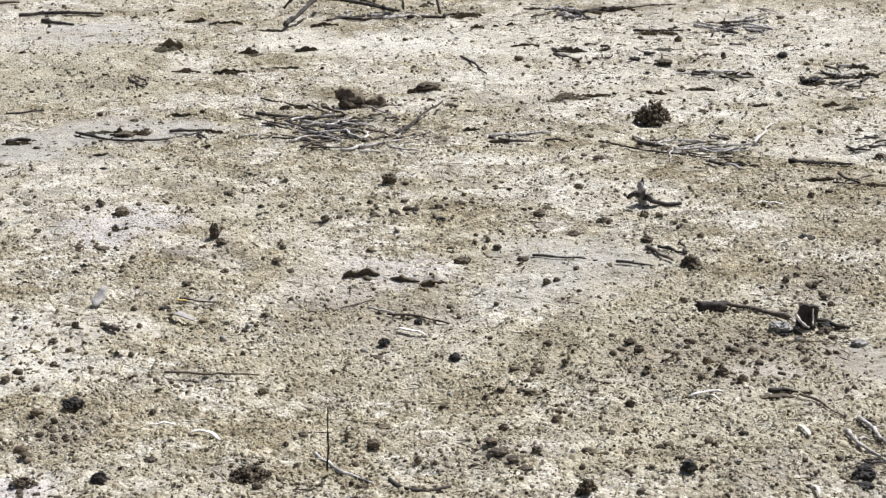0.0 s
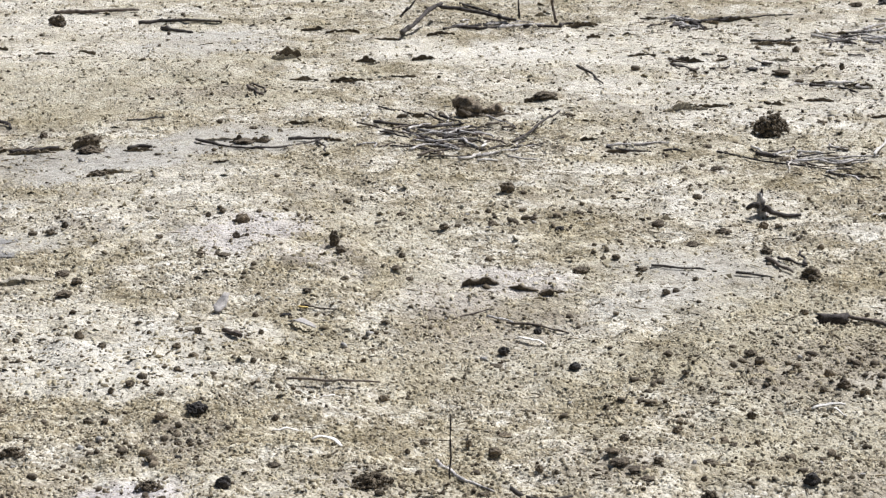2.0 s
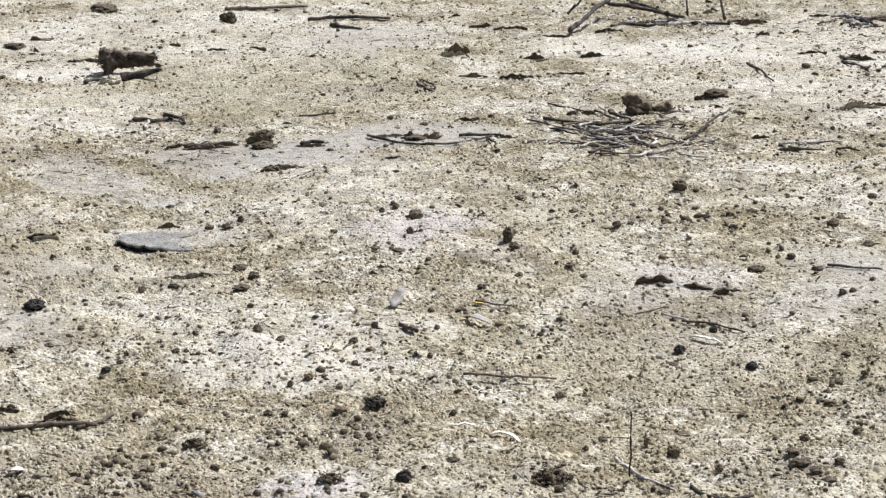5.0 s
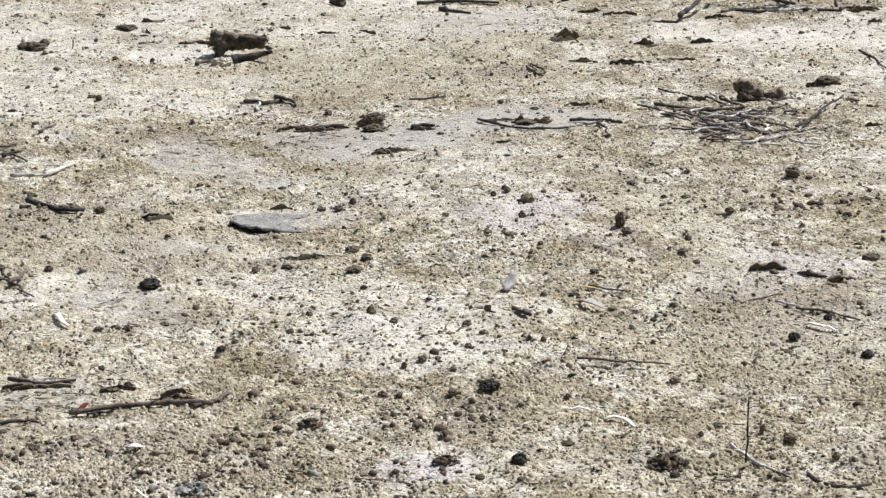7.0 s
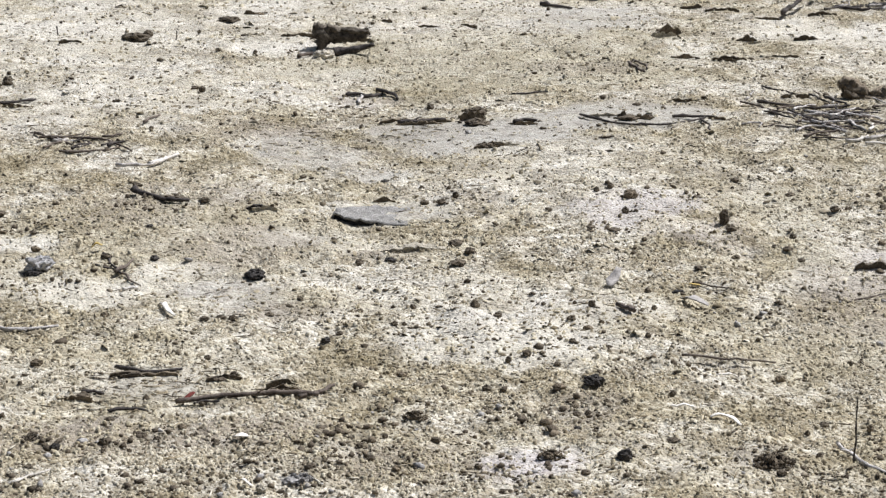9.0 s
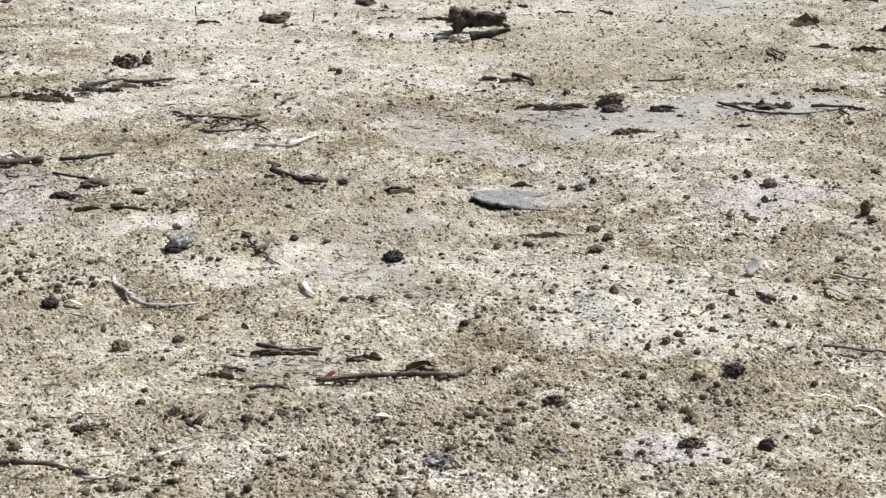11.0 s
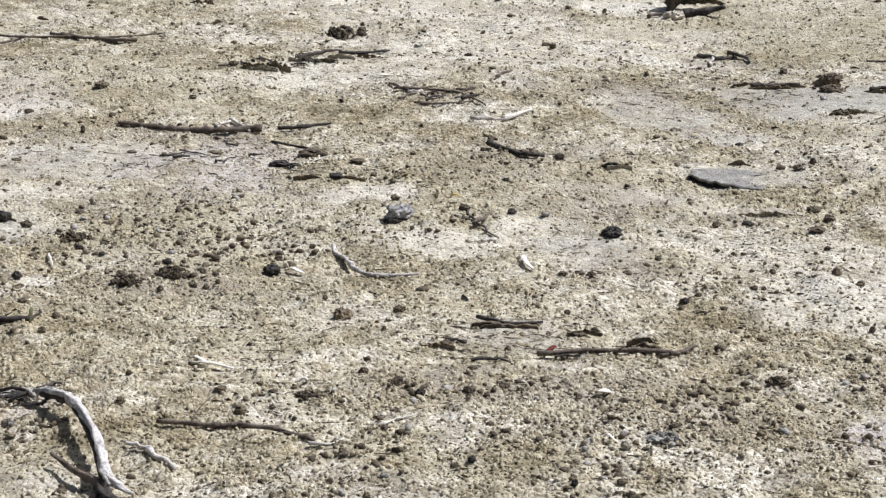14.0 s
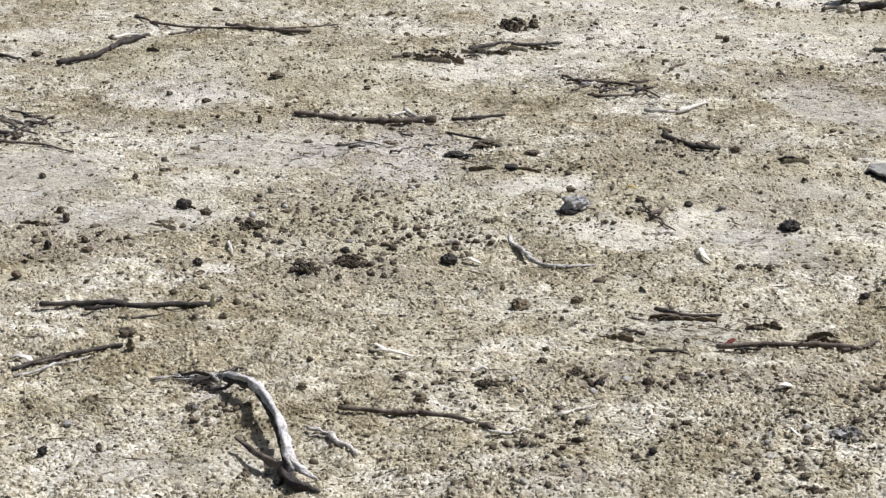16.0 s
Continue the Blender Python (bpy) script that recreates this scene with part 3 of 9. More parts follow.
zone("olive", 0.94, 4.59, 0.63, 0.25, -11, 0.5)
zone("olive", -0.97, 4.31, 0.60, 0.27, 15, 0.4)
zone("olive", 1.54, 4.38, 0.37, 0.77, -11, 0.8)
zone("olive", -1.51, 4.93, 0.33, 0.60, 5, 0.8)
zone("pellets", -1.51, 4.93, 0.30, 0.50, 5, 0.5)
zone("olive", -0.96, 5.32, 0.29, 0.39, 6, 0.5)
zone("pellets", -0.73, 3.94, 0.33, 0.10, 14, 0.7)
zone("pellets", -1.59, 4.51, 0.32, 0.26, 12, 0.7)
zone("pellets", -0.41, 3.88, 0.38, 0.14, 0, 0.3)
zone("pellets", 0.55, 3.83, 0.13, 0.09, -10, 0.5)
zone("pellets", 1.49, 4.43, 0.33, 0.45, -11, 0.6)
zone("pellets", 0.26, 4.22, 0.11, 0.14, -9, 0.5)
zone("pellets", -0.35, 6.91, 0.36, 0.35, -11, 0.5)
zone("pellets", -0.55, 6.73, 0.25, 0.25, 8, 0.7)
zone("pellets", 2.35, 5.72, 0.19, 0.68, -8, 0.6)
zone("litter", 2.94, 8.70, 0.38, 0.59, -7, 1.0)
zone("litter", 2.43, 9.13, 0.27, 0.31, -6, 1.0)
zone("litter", 2.43, 8.03, 0.35, 0.27, -7, 1.0)
zone("litter", 2.71, 7.75, 0.23, 0.33, -7, 1.0)
zone("litter", 1.21, 6.88, 0.28, 0.40, -8, 1.0)
zone("litter", 2.25, 6.48, 0.29, 0.25, -8, 1.0)
zone("litter", -2.89, 5.76, 0.15, 0.38, 9, 1.0)
zone("litter", -1.79, 7.09, 0.29, 0.20, 13, 1.0)
zone("litter", -1.31, 6.63, 0.20, 0.25, 9, 1.0)
zone("litter", -1.82, 5.69, 0.29, 0.16, 17, 1.0)
zone("litter", -0.72, 4.26, 0.19, 0.15, 3, 1.0)
zone("litter", 1.94, 4.66, 0.17, 0.19, -9, 1.0)
zone("litter", 1.60, 9.38, 0.44, 0.26, -2, 1.0)
zone("litter", -1.26, 6.55, 0.19, 0.19, -1, 1.0)
zone("litter", -0.44, 6.92, 0.29, 0.35, -5, 1.0)
zone("litter", -1.57, 3.74, 0.10, 0.06, 13, 1.0)
zone("litter", 1.73, 3.74, 0.07, 0.19, -8, 1.0)
zone("litter", 2.32, 8.96, 0.24, 0.60, -4, 1.0)
zone("pale", 2.82, 8.71, 0.99, 0.81, -7, 0.6)
zone("pale", -0.48, 9.25, 1.01, 0.76, -5, 0.5)
zone("pale", -1.51, 8.53, 0.74, 0.80, -3, 0.7)
zone("pale", -1.19, 7.52, 0.66, 0.63, 17, 0.5)
zone("pale", 2.28, 7.63, 0.87, 0.62, -7, 0.6)
zone("pale", -1.46, 7.15, 0.34, 0.38, -3, 0.6)
zone("pale", 1.68, 6.02, 0.41, 0.35, -8, 0.5)
zone("pale", -1.17, 7.74, 0.41, 0.33, 4, 0.5)
zone("olive", -2.18, 5.12, 0.49, 0.13, 19, 0.35)
zone("pellets", -1.60, 4.93, 0.28, 0.26, 10, 0.8)
zone("pellets", -2.26, 4.74, 0.24, 0.23, 16, 0.5)
zone("olive", -1.67, 4.94, 0.36, 0.26, 12, 0.55)
zone("olive", -0.63, 5.41, 0.32, 0.34, 28, 0.7)
zone("pellets", -0.57, 5.44, 0.26, 0.25, 27, 0.6)
zone("olive", -1.02, 5.50, 0.30, 0.24, 7, 0.5)
zone("lilac", -1.73, 5.72, 0.22, 0.15, 12, 0.6)
zone("litter", -1.73, 5.72, 0.21, 0.20, 12, 1.0)
zone("litter", -1.44, 5.60, 0.14, 0.15, 2, 1.0)
zone("pale", 0.07, 4.63, 0.22, 0.24, -9, 0.9)
zone("pale", 0.39, 3.81, 0.31, 0.09, -11, 0.4)
zone("litter", 3.13, 8.79, 0.14, 0.33, -5, 1.0)
zone("olive", 1.88, 4.32, 0.20, 0.69, -9, 0.6)
zone("pellets", 2.15, 4.97, 0.17, 0.32, -8, 0.6)
zone("pellets", 1.69, 3.81, 0.13, 0.26, -9, 0.6)
zone("litter", 3.14, 7.64, 0.19, 0.36, -7, 1.0)
zone("pale", 0.22, 6.14, 0.59, 0.56, -12, 0.4)
zone("litter", 2.48, 9.25, 0.15, 0.26, -4, 1.0)
zone("pellets", -0.62, 5.29, 0.10, 0.32, 14, 0.9)
zone("brown", 1.70, 4.36, 0.27, 0.20, -21, 0.8)
zone("pellets", 1.70, 4.36, 0.27, 0.20, -21, 0.8)
zone("brown", 1.49, 3.69, 0.13, 0.10, -22, 0.8)
zone("pellets", 1.49, 3.69, 0.13, 0.10, -22, 0.8)
zone("olive", 0.82, 5.77, 0.22, 0.27, -8, 0.8)
zone("lilac", 0.41, 5.72, 0.18, 0.22, -4, 0.7)
zone("brown", 0.92, 4.89, 0.23, 0.21, -11, 0.7)
zone("pellets", 0.92, 4.89, 0.23, 0.21, -11, 0.7)
zone("brown", 1.03, 3.83, 0.11, 0.10, -15, 0.7)
zone("pellets", 1.03, 3.83, 0.11, 0.10, -15, 0.7)
zone("brown", 0.21, 4.15, 0.09, 0.13, -3, 0.7)
zone("pellets", 0.21, 4.15, 0.09, 0.13, -3, 0.7)
zone("brown", 2.08, 4.99, 0.14, 0.16, -23, 0.7)
zone("pellets", 2.08, 4.99, 0.14, 0.16, -23, 0.7)
zone("lilac", 1.06, 5.28, 0.16, 0.11, -11, 0.6)
zone("brown", 0.52, 3.83, 0.07, 0.07, -8, 0.6)
zone("pellets", 0.52, 3.83, 0.07, 0.07, -8, 0.6)
zone("olive", 1.30, 4.46, 0.30, 0.16, -16, 0.5)
zone("pale", 0.25, 4.77, 0.19, 0.16, -3, 0.8)
zone("pale", 0.15, 6.29, 0.23, 0.22, -1, 0.5)
zone("pale", 1.52, 6.48, 0.10, 0.07, -13, 0.7)
zone("pale", 0.74, 8.25, 0.12, 0.20, -5, 0.8)
zone("pale", 1.60, 8.59, 0.34, 0.27, -11, 0.8)
zone("pale", 2.11, 5.62, 0.14, 0.12, -21, 0.6)
zone("pale", 1.44, 5.48, 0.18, 0.13, -15, 0.4)
zone("olive", 0.43, 8.50, 0.29, 0.23, -3, 0.7)
zone("olive", 0.54, 7.82, 0.27, 0.14, -4, 0.6)
zone("pale", 2.47, 8.77, 0.33, 0.25, -16, 0.5)
zone("brown", 0.34, 7.89, 0.23, 0.11, -2, 0.6)
zone("pellets", 0.34, 7.89, 0.23, 0.11, -2, 0.6)
zone("brown", -0.64, 5.38, 0.23, 0.17, 7, 0.8)
zone("pellets", -0.64, 5.38, 0.23, 0.17, 7, 0.8)
zone("brown", -0.51, 3.99, 0.22, 0.10, 7, 0.9)
zone("pellets", -0.51, 3.99, 0.22, 0.10, 7, 0.9)
zone("brown", -0.50, 4.82, 0.14, 0.07, 6, 0.6)
zone("pellets", -0.50, 4.82, 0.14, 0.07, 6, 0.6)
zone("brown", -0.15, 3.81, 0.15, 0.13, 2, 0.7)
zone("pellets", -0.15, 3.81, 0.15, 0.13, 2, 0.7)
zone("brown", -0.96, 5.70, 0.20, 0.24, 10, 0.6)
zone("pellets", -0.96, 5.70, 0.20, 0.24, 10, 0.6)
zone("brown", -0.68, 6.82, 0.24, 0.15, 6, 0.7)
zone("pellets", -0.68, 6.82, 0.24, 0.15, 6, 0.7)
zone("brown", -0.72, 3.90, 0.08, 0.07, 10, 0.7)
zone("pellets", -0.72, 3.90, 0.08, 0.07, 10, 0.7)
zone("olive", -0.29, 7.97, 0.40, 0.37, 2, 0.7)
zone("brown", -0.31, 5.33, 0.09, 0.05, 3, 0.6)
zone("pellets", -0.31, 5.33, 0.09, 0.05, 3, 0.6)
zone("brown", -0.04, 5.91, 0.08, 0.06, 0, 0.5)
zone("pellets", -0.04, 5.91, 0.08, 0.06, 0, 0.5)
zone("pale", -0.95, 4.93, 0.13, 0.06, 11, 0.8)
zone("pale", -0.51, 5.46, 0.10, 0.09, 5, 0.8)
zone("pale", -0.23, 4.98, 0.20, 0.17, 3, 0.5)
zone("pale", -0.09, 4.56, 0.14, 0.14, 1, 0.8)
zone("pale", -0.69, 7.31, 0.15, 0.10, 5, 0.7)
zone("pale", -0.87, 8.22, 0.24, 0.10, 6, 0.9)
zone("pale", -1.51, 7.84, 0.12, 0.17, 11, 0.6)
zone("pale", -0.74, 5.16, 0.07, 0.05, 8, 0.8)
zone("mud", -0.70, 4.27, 0.13, 0.11, 9, 0.6)
zone("mud", -0.59, 4.12, 0.07, 0.03, 8, 0.6)
zone("mud", -0.61, 4.96, 0.11, 0.06, 7, 0.7)
zone("brown", -1.51, 4.53, 0.21, 0.12, 18, 0.9)
zone("pellets", -1.51, 4.53, 0.21, 0.12, 18, 0.9)
zone("brown", -2.20, 4.55, 0.17, 0.16, 26, 0.7)
zone("pellets", -2.20, 4.55, 0.17, 0.16, 26, 0.7)
zone("mud", -2.07, 4.83, 0.11, 0.09, 23, 0.7)
zone("brown", -1.89, 5.93, 0.33, 0.11, 18, 0.6)
zone("pellets", -1.89, 5.93, 0.33, 0.11, 18, 0.6)
zone("brown", -0.81, 3.99, 0.18, 0.11, 11, 0.9)
zone("pellets", -0.81, 3.99, 0.18, 0.11, 11, 0.9)
zone("brown", -0.52, 4.00, 0.12, 0.08, 7, 0.6)
zone("pellets", -0.52, 4.00, 0.12, 0.08, 7, 0.6)
zone("brown", -2.53, 5.72, 0.23, 0.10, 24, 0.7)
zone("pellets", -2.53, 5.72, 0.23, 0.10, 24, 0.7)
zone("brown", -0.84, 3.41, 0.13, 0.06, 14, 0.7)
zone("pellets", -0.84, 3.41, 0.13, 0.06, 14, 0.7)
zone("lilac", -1.67, 5.49, 0.14, 0.10, 17, 0.7)
zone("brown", -0.76, 5.93, 0.17, 0.16, 7, 0.5)
zone("pellets", -0.76, 5.93, 0.17, 0.16, 7, 0.5)
zone("olive", -0.67, 7.91, 0.25, 0.15, 5, 0.8)
zone("brown", -2.15, 4.20, 0.08, 0.07, 27, 0.7)
zone("pellets", -2.15, 4.20, 0.08, 0.07, 27, 0.7)
zone("lilac", -1.55, 3.70, 0.08, 0.06, 23, 0.6)
zone("brown", -1.80, 5.17, 0.16, 0.10, 19, 0.5)
zone("pellets", -1.80, 5.17, 0.16, 0.10, 19, 0.5)
zone("brown", -1.38, 5.31, 0.09, 0.08, 15, 0.5)
zone("pellets", -1.38, 5.31, 0.09, 0.08, 15, 0.5)
zone("pale", -1.81, 4.48, 0.05, 0.05, 22, 1.0)
zone("pale", -1.28, 5.30, 0.11, 0.06, 14, 1.0)
zone("pale", -0.81, 5.09, 0.07, 0.07, 9, 0.8)
zone("pale", -0.91, 4.91, 0.16, 0.06, 11, 0.8)
zone("pale", -2.49, 6.07, 0.21, 0.14, 22, 0.7)
zone("pale", -2.19, 5.23, 0.11, 0.08, 23, 0.8)
zone("pale", -1.65, 6.81, 0.28, 0.12, 14, 0.6)
zone("mud", -1.54, 3.30, 0.24, 0.07, 25, 0.5)
zone("mud", -2.45, 4.94, 0.22, 0.19, 26, 0.7)
zone("pale", -3.41, 7.01, 0.18, 0.15, 26, 0.6)
zone("pale", -2.12, 7.30, 0.18, 0.08, 16, 0.6)
zone("olive", -2.17, 6.64, 0.37, 0.18, 18, 0.6)
zone("rubble", -1.84, 4.72, 0.12, 0.16, 21, 1.0)
zone("rubble", -1.64, 4.53, 0.06, 0.07, 20, 1.0)
zone("rubble", -1.52, 4.69, 0.09, 0.17, 18, 1.0)
zone("rubble", -1.40, 4.82, 0.16, 0.18, 16, 1.0)
zone("rubble", -2.18, 4.57, 0.13, 0.12, 26, 1.0)
zone("rubble", -2.32, 4.76, 0.04, 0.07, 26, 1.0)
zone("rubble", -2.06, 4.81, 0.07, 0.04, 23, 1.0)
zone("rubble", -1.50, 3.59, 0.05, 0.07, 23, 1.0)
zone("rubble", -0.85, 3.90, 0.07, 0.11, 12, 0.6)
zone("rubble", -0.74, 3.90, 0.05, 0.10, 11, 0.6)
zone("rubble", -0.66, 3.98, 0.07, 0.08, 9, 0.6)
zone("rubble", -0.91, 3.35, 0.06, 0.05, 15, 0.6)
zone("rubble", -0.86, 3.62, 0.10, 0.20, 13, 0.6)
zone("rubble", -1.58, 5.14, 0.17, 0.18, 17, 1.0)
zone("rubble", -1.21, 5.51, 0.12, 0.09, 12, 1.0)
zone("rubble", -1.02, 3.79, 0.14, 0.12, 15, 0.6)
zone("rubble", -0.43, 3.62, 0.15, 0.21, 7, 0.6)
zone("rubble", -0.90, 3.88, 0.16, 0.11, 13, 0.45)
zone("rubble", -0.66, 3.97, 0.10, 0.06, 9, 0.45)
zone("rubble", -0.24, 3.96, 0.13, 0.21, 3, 0.45)
zone("rubble", 0.00, 4.13, 0.18, 0.21, -0, 0.45)
zone("rubble", -1.70, 4.96, 0.21, 0.26, 19, 0.45)
zone("rubble", -0.96, 5.78, 0.16, 0.12, 9, 0.45)
zone("rubble", -0.15, 5.93, 0.09, 0.11, 1, 0.45)
zone("rubble", 0.08, 3.66, 0.14, 0.14, -1, 0.45)
zone("rubble", -0.46, 3.67, 0.18, 0.15, 7, 0.45)
zone("rubble", 1.22, 5.89, 0.21, 0.20, -12, 0.7)
zone("rubble", 1.13, 4.27, 0.17, 0.21, -15, 0.35)
zone("rubble", 1.66, 4.37, 0.19, 0.17, -21, 0.35)
zone("rubble", 1.31, 3.82, 0.16, 0.16, -19, 0.35)
zone("rubble", 0.42, 4.34, 0.18, 0.16, -6, 0.3)
zone("rubble", 0.72, 4.89, 0.24, 0.17, -8, 0.3)


# ---- the flat, one sheet to the horizon ----
def sheet():
    """Rings round the standing point: fine over the stretch in view, coarse behind and far off."""
    grow = [0.06]
    while sum(grow) < 900:
        grow.append(grow[-1] * 1.4)
    near = np.exp(np.arange(math.log(2.9), math.log(10.9), 0.00235))
    rings = np.concatenate([[0.3, 0.8, 1.4], np.arange(1.9, 2.89, 0.035), near, near[-1] + np.cumsum(grow)])
    view = np.arange(-0.56, 0.56, 0.0025)
    angles = np.concatenate([view, np.arange(0.562, 0.72, 0.008), np.linspace(0.73, 2 * math.pi - 0.73, 40), 2 * math.pi - np.arange(0.562, 0.72, 0.008)[::-1]])
    gr, ga = np.meshgrid(rings, angles, indexing="ij")
    gx, gy = gr * np.sin(ga), gr * np.cos(ga)
    fade = np.clip((16 - gr) / 5, 0, 1) * np.clip((0.70 - np.abs(np.where(ga > math.pi, ga - 2 * math.pi, ga))) / 0.13, 0, 1)
    gz = ground_z(gx, gy) * fade * np.clip((gr - 2.0) / 0.8, 0, 1)
    rows, cols = gx.shape
    mesh = bpy.data.meshes.new("ground")
    verts = np.concatenate([np.stack([gx, gy, gz], -1).reshape(-1, 3), [[0, 0, 0]]])
    mesh.vertices.add(len(verts))
    mesh.vertices.foreach_set("co", verts.ravel())
    idx = np.arange(rows * cols).reshape(rows, cols)
    right = np.roll(idx, -1, 1)
    quads = np.stack([idx[:-1], idx[1:], right[1:], right[:-1]], -1).reshape(-1, 4)[:, ::-1]
    fan = np.stack([idx[0], np.full(cols, rows * cols), right[0]], -1)[:, [0, 2, 1]][:, ::-1]
    loops = np.concatenate([quads.ravel(), fan.ravel()])
    mesh.loops.add(len(loops))
    mesh.loops.foreach_set("vertex_index", loops)
    mesh.polygons.add(len(quads) + len(fan))
    mesh.polygons.foreach_set("loop_start", np.concatenate([np.arange(0, quads.size, 4), quads.size + np.arange(0, fan.size, 3)]))
    mesh.update()
    mesh.validate()
    for key, most in (("olive", 0.65), ("pale", 0.5), ("mud", 0.68), ("lilac", 0.65), ("brown", 0.7)):
        a = mesh.attributes.new(key, "FLOAT", "POINT")
        a.data.foreach_set("value", np.append((np.clip(share(key, gx, gy), 0, 1) * fade).ravel() * most, 0))
    a = mesh.attributes.new("clump", "FLOAT", "POINT")
    a.data.foreach_set("value", np.append((0.35 + (blotch(gx, gy) - 0.35) * fade * np.clip((gr - 2.4) / 0.5, 0, 1)).ravel(), 0.35))
    mesh.materials.append(GROUND)
    mesh.shade_smooth()
    return tagged(new("ground", mesh), "pale sun-dried tidal mud flat with a crumbly crust", "ground", kind="structure")


sheet()


def scatter(name, points, base_verts, base_faces, sizes, rng, mat, label, category, squash=(0.5, 0.9), jag=0.3, sink=0.2, lean=0.5):
    """Many small bits as one mesh, each turned and dented in its own way."""
    n, k = len(points), len(base_verts)
    v = np.repeat(base_verts[None], n, 0) * np.clip(1 + rng.uniform(-jag, jag, (n, k, 1)), 0.35, 2)
    size = sizes[:, None, :] if sizes.ndim == 2 else np.stack([sizes * rng.uniform(0.7, 1.35, n), sizes * rng.uniform(0.7, 1.2, n), sizes * rng.uniform(*squash, n)], -1)[:, None, :]
    v = v * size
    a, tx = rng.uniform(0, 6.2832, n), rng.normal(0, lean, n)
    y, z = v[..., 1] * np.cos(tx)[:, None] - v[..., 2] * np.sin(tx)[:, None], v[..., 1] * np.sin(tx)[:, None] + v[..., 2] * np.cos(tx)[:, None]
    x = v[..., 0]
    ca, sa = np.cos(a)[:, None], np.sin(a)[:, None]
    rise = size[:, 0, 2] * (1 - sink)
    out = np.stack([x * ca - y * sa + points[:, :1], x * sa + y * ca + points[:, 1:2], z + (ground_z(points[:, 0], points[:, 1]) + rise * 0.6)[:, None]], -1)
    faces = (base_faces[None] + (np.arange(n) * k)[:, None, None]).reshape(-1, 3)
    mesh = bpy.data.meshes.new(name)
    mesh.vertices.add(n * k)
    mesh.vertices.foreach_set("co", out.ravel())
    mesh.loops.add(faces.size)
    mesh.loops.foreach_set("vertex_index", faces.ravel())
    mesh.polygons.add(len(faces))
    mesh.polygons.foreach_set("loop_start", np.arange(0, faces.size, 3))
    mesh.update()
    mesh.materials.append(mat)
    return tagged(new(name, mesh), label, category, kind="stuff")


def in_view_strip(rng, count, pull=1.0):
    """Random places on the stretch of flat that is walked past, denser nearby."""
    r = (3.05 ** pull + rng.random(count) * (10.4 ** pull - 3.05 ** pull)) ** (1 / pull)
    a = np.clip(rng.normal(0, 0.01, count), -0.03, 0.03) + rng.uniform(-0.53, 0.52, count)
    return np.stack([r * np.sin(a), r * np.cos(a)], -1)


def solid(level):
    bm = bmesh.new()
    if level:
        bmesh.ops.create_icosphere(bm, subdivisions=level, radius=1.0)
    else:
        for co in ((1, 0, 0), (0, 1, 0), (-1, 0, 0), (0, -1, 0), (0, 0, 1), (0, 0, -1)):
            bm.verts.new(co)
        bm.verts.ensure_lookup_table()
        for k in range(4):
            bm.faces.new((bm.verts[k], bm.verts[(k + 1) % 4], bm.verts[4]))
            bm.faces.new((bm.verts[(k + 1) % 4], bm.verts[k], bm.verts[5]))
    bm.verts.index_update()
    v, f = np.array([w.co[:] for w in bm.verts]), np.array([[w.index for w in q.verts] for q in bm.faces])
    bm.free()
    return v, f


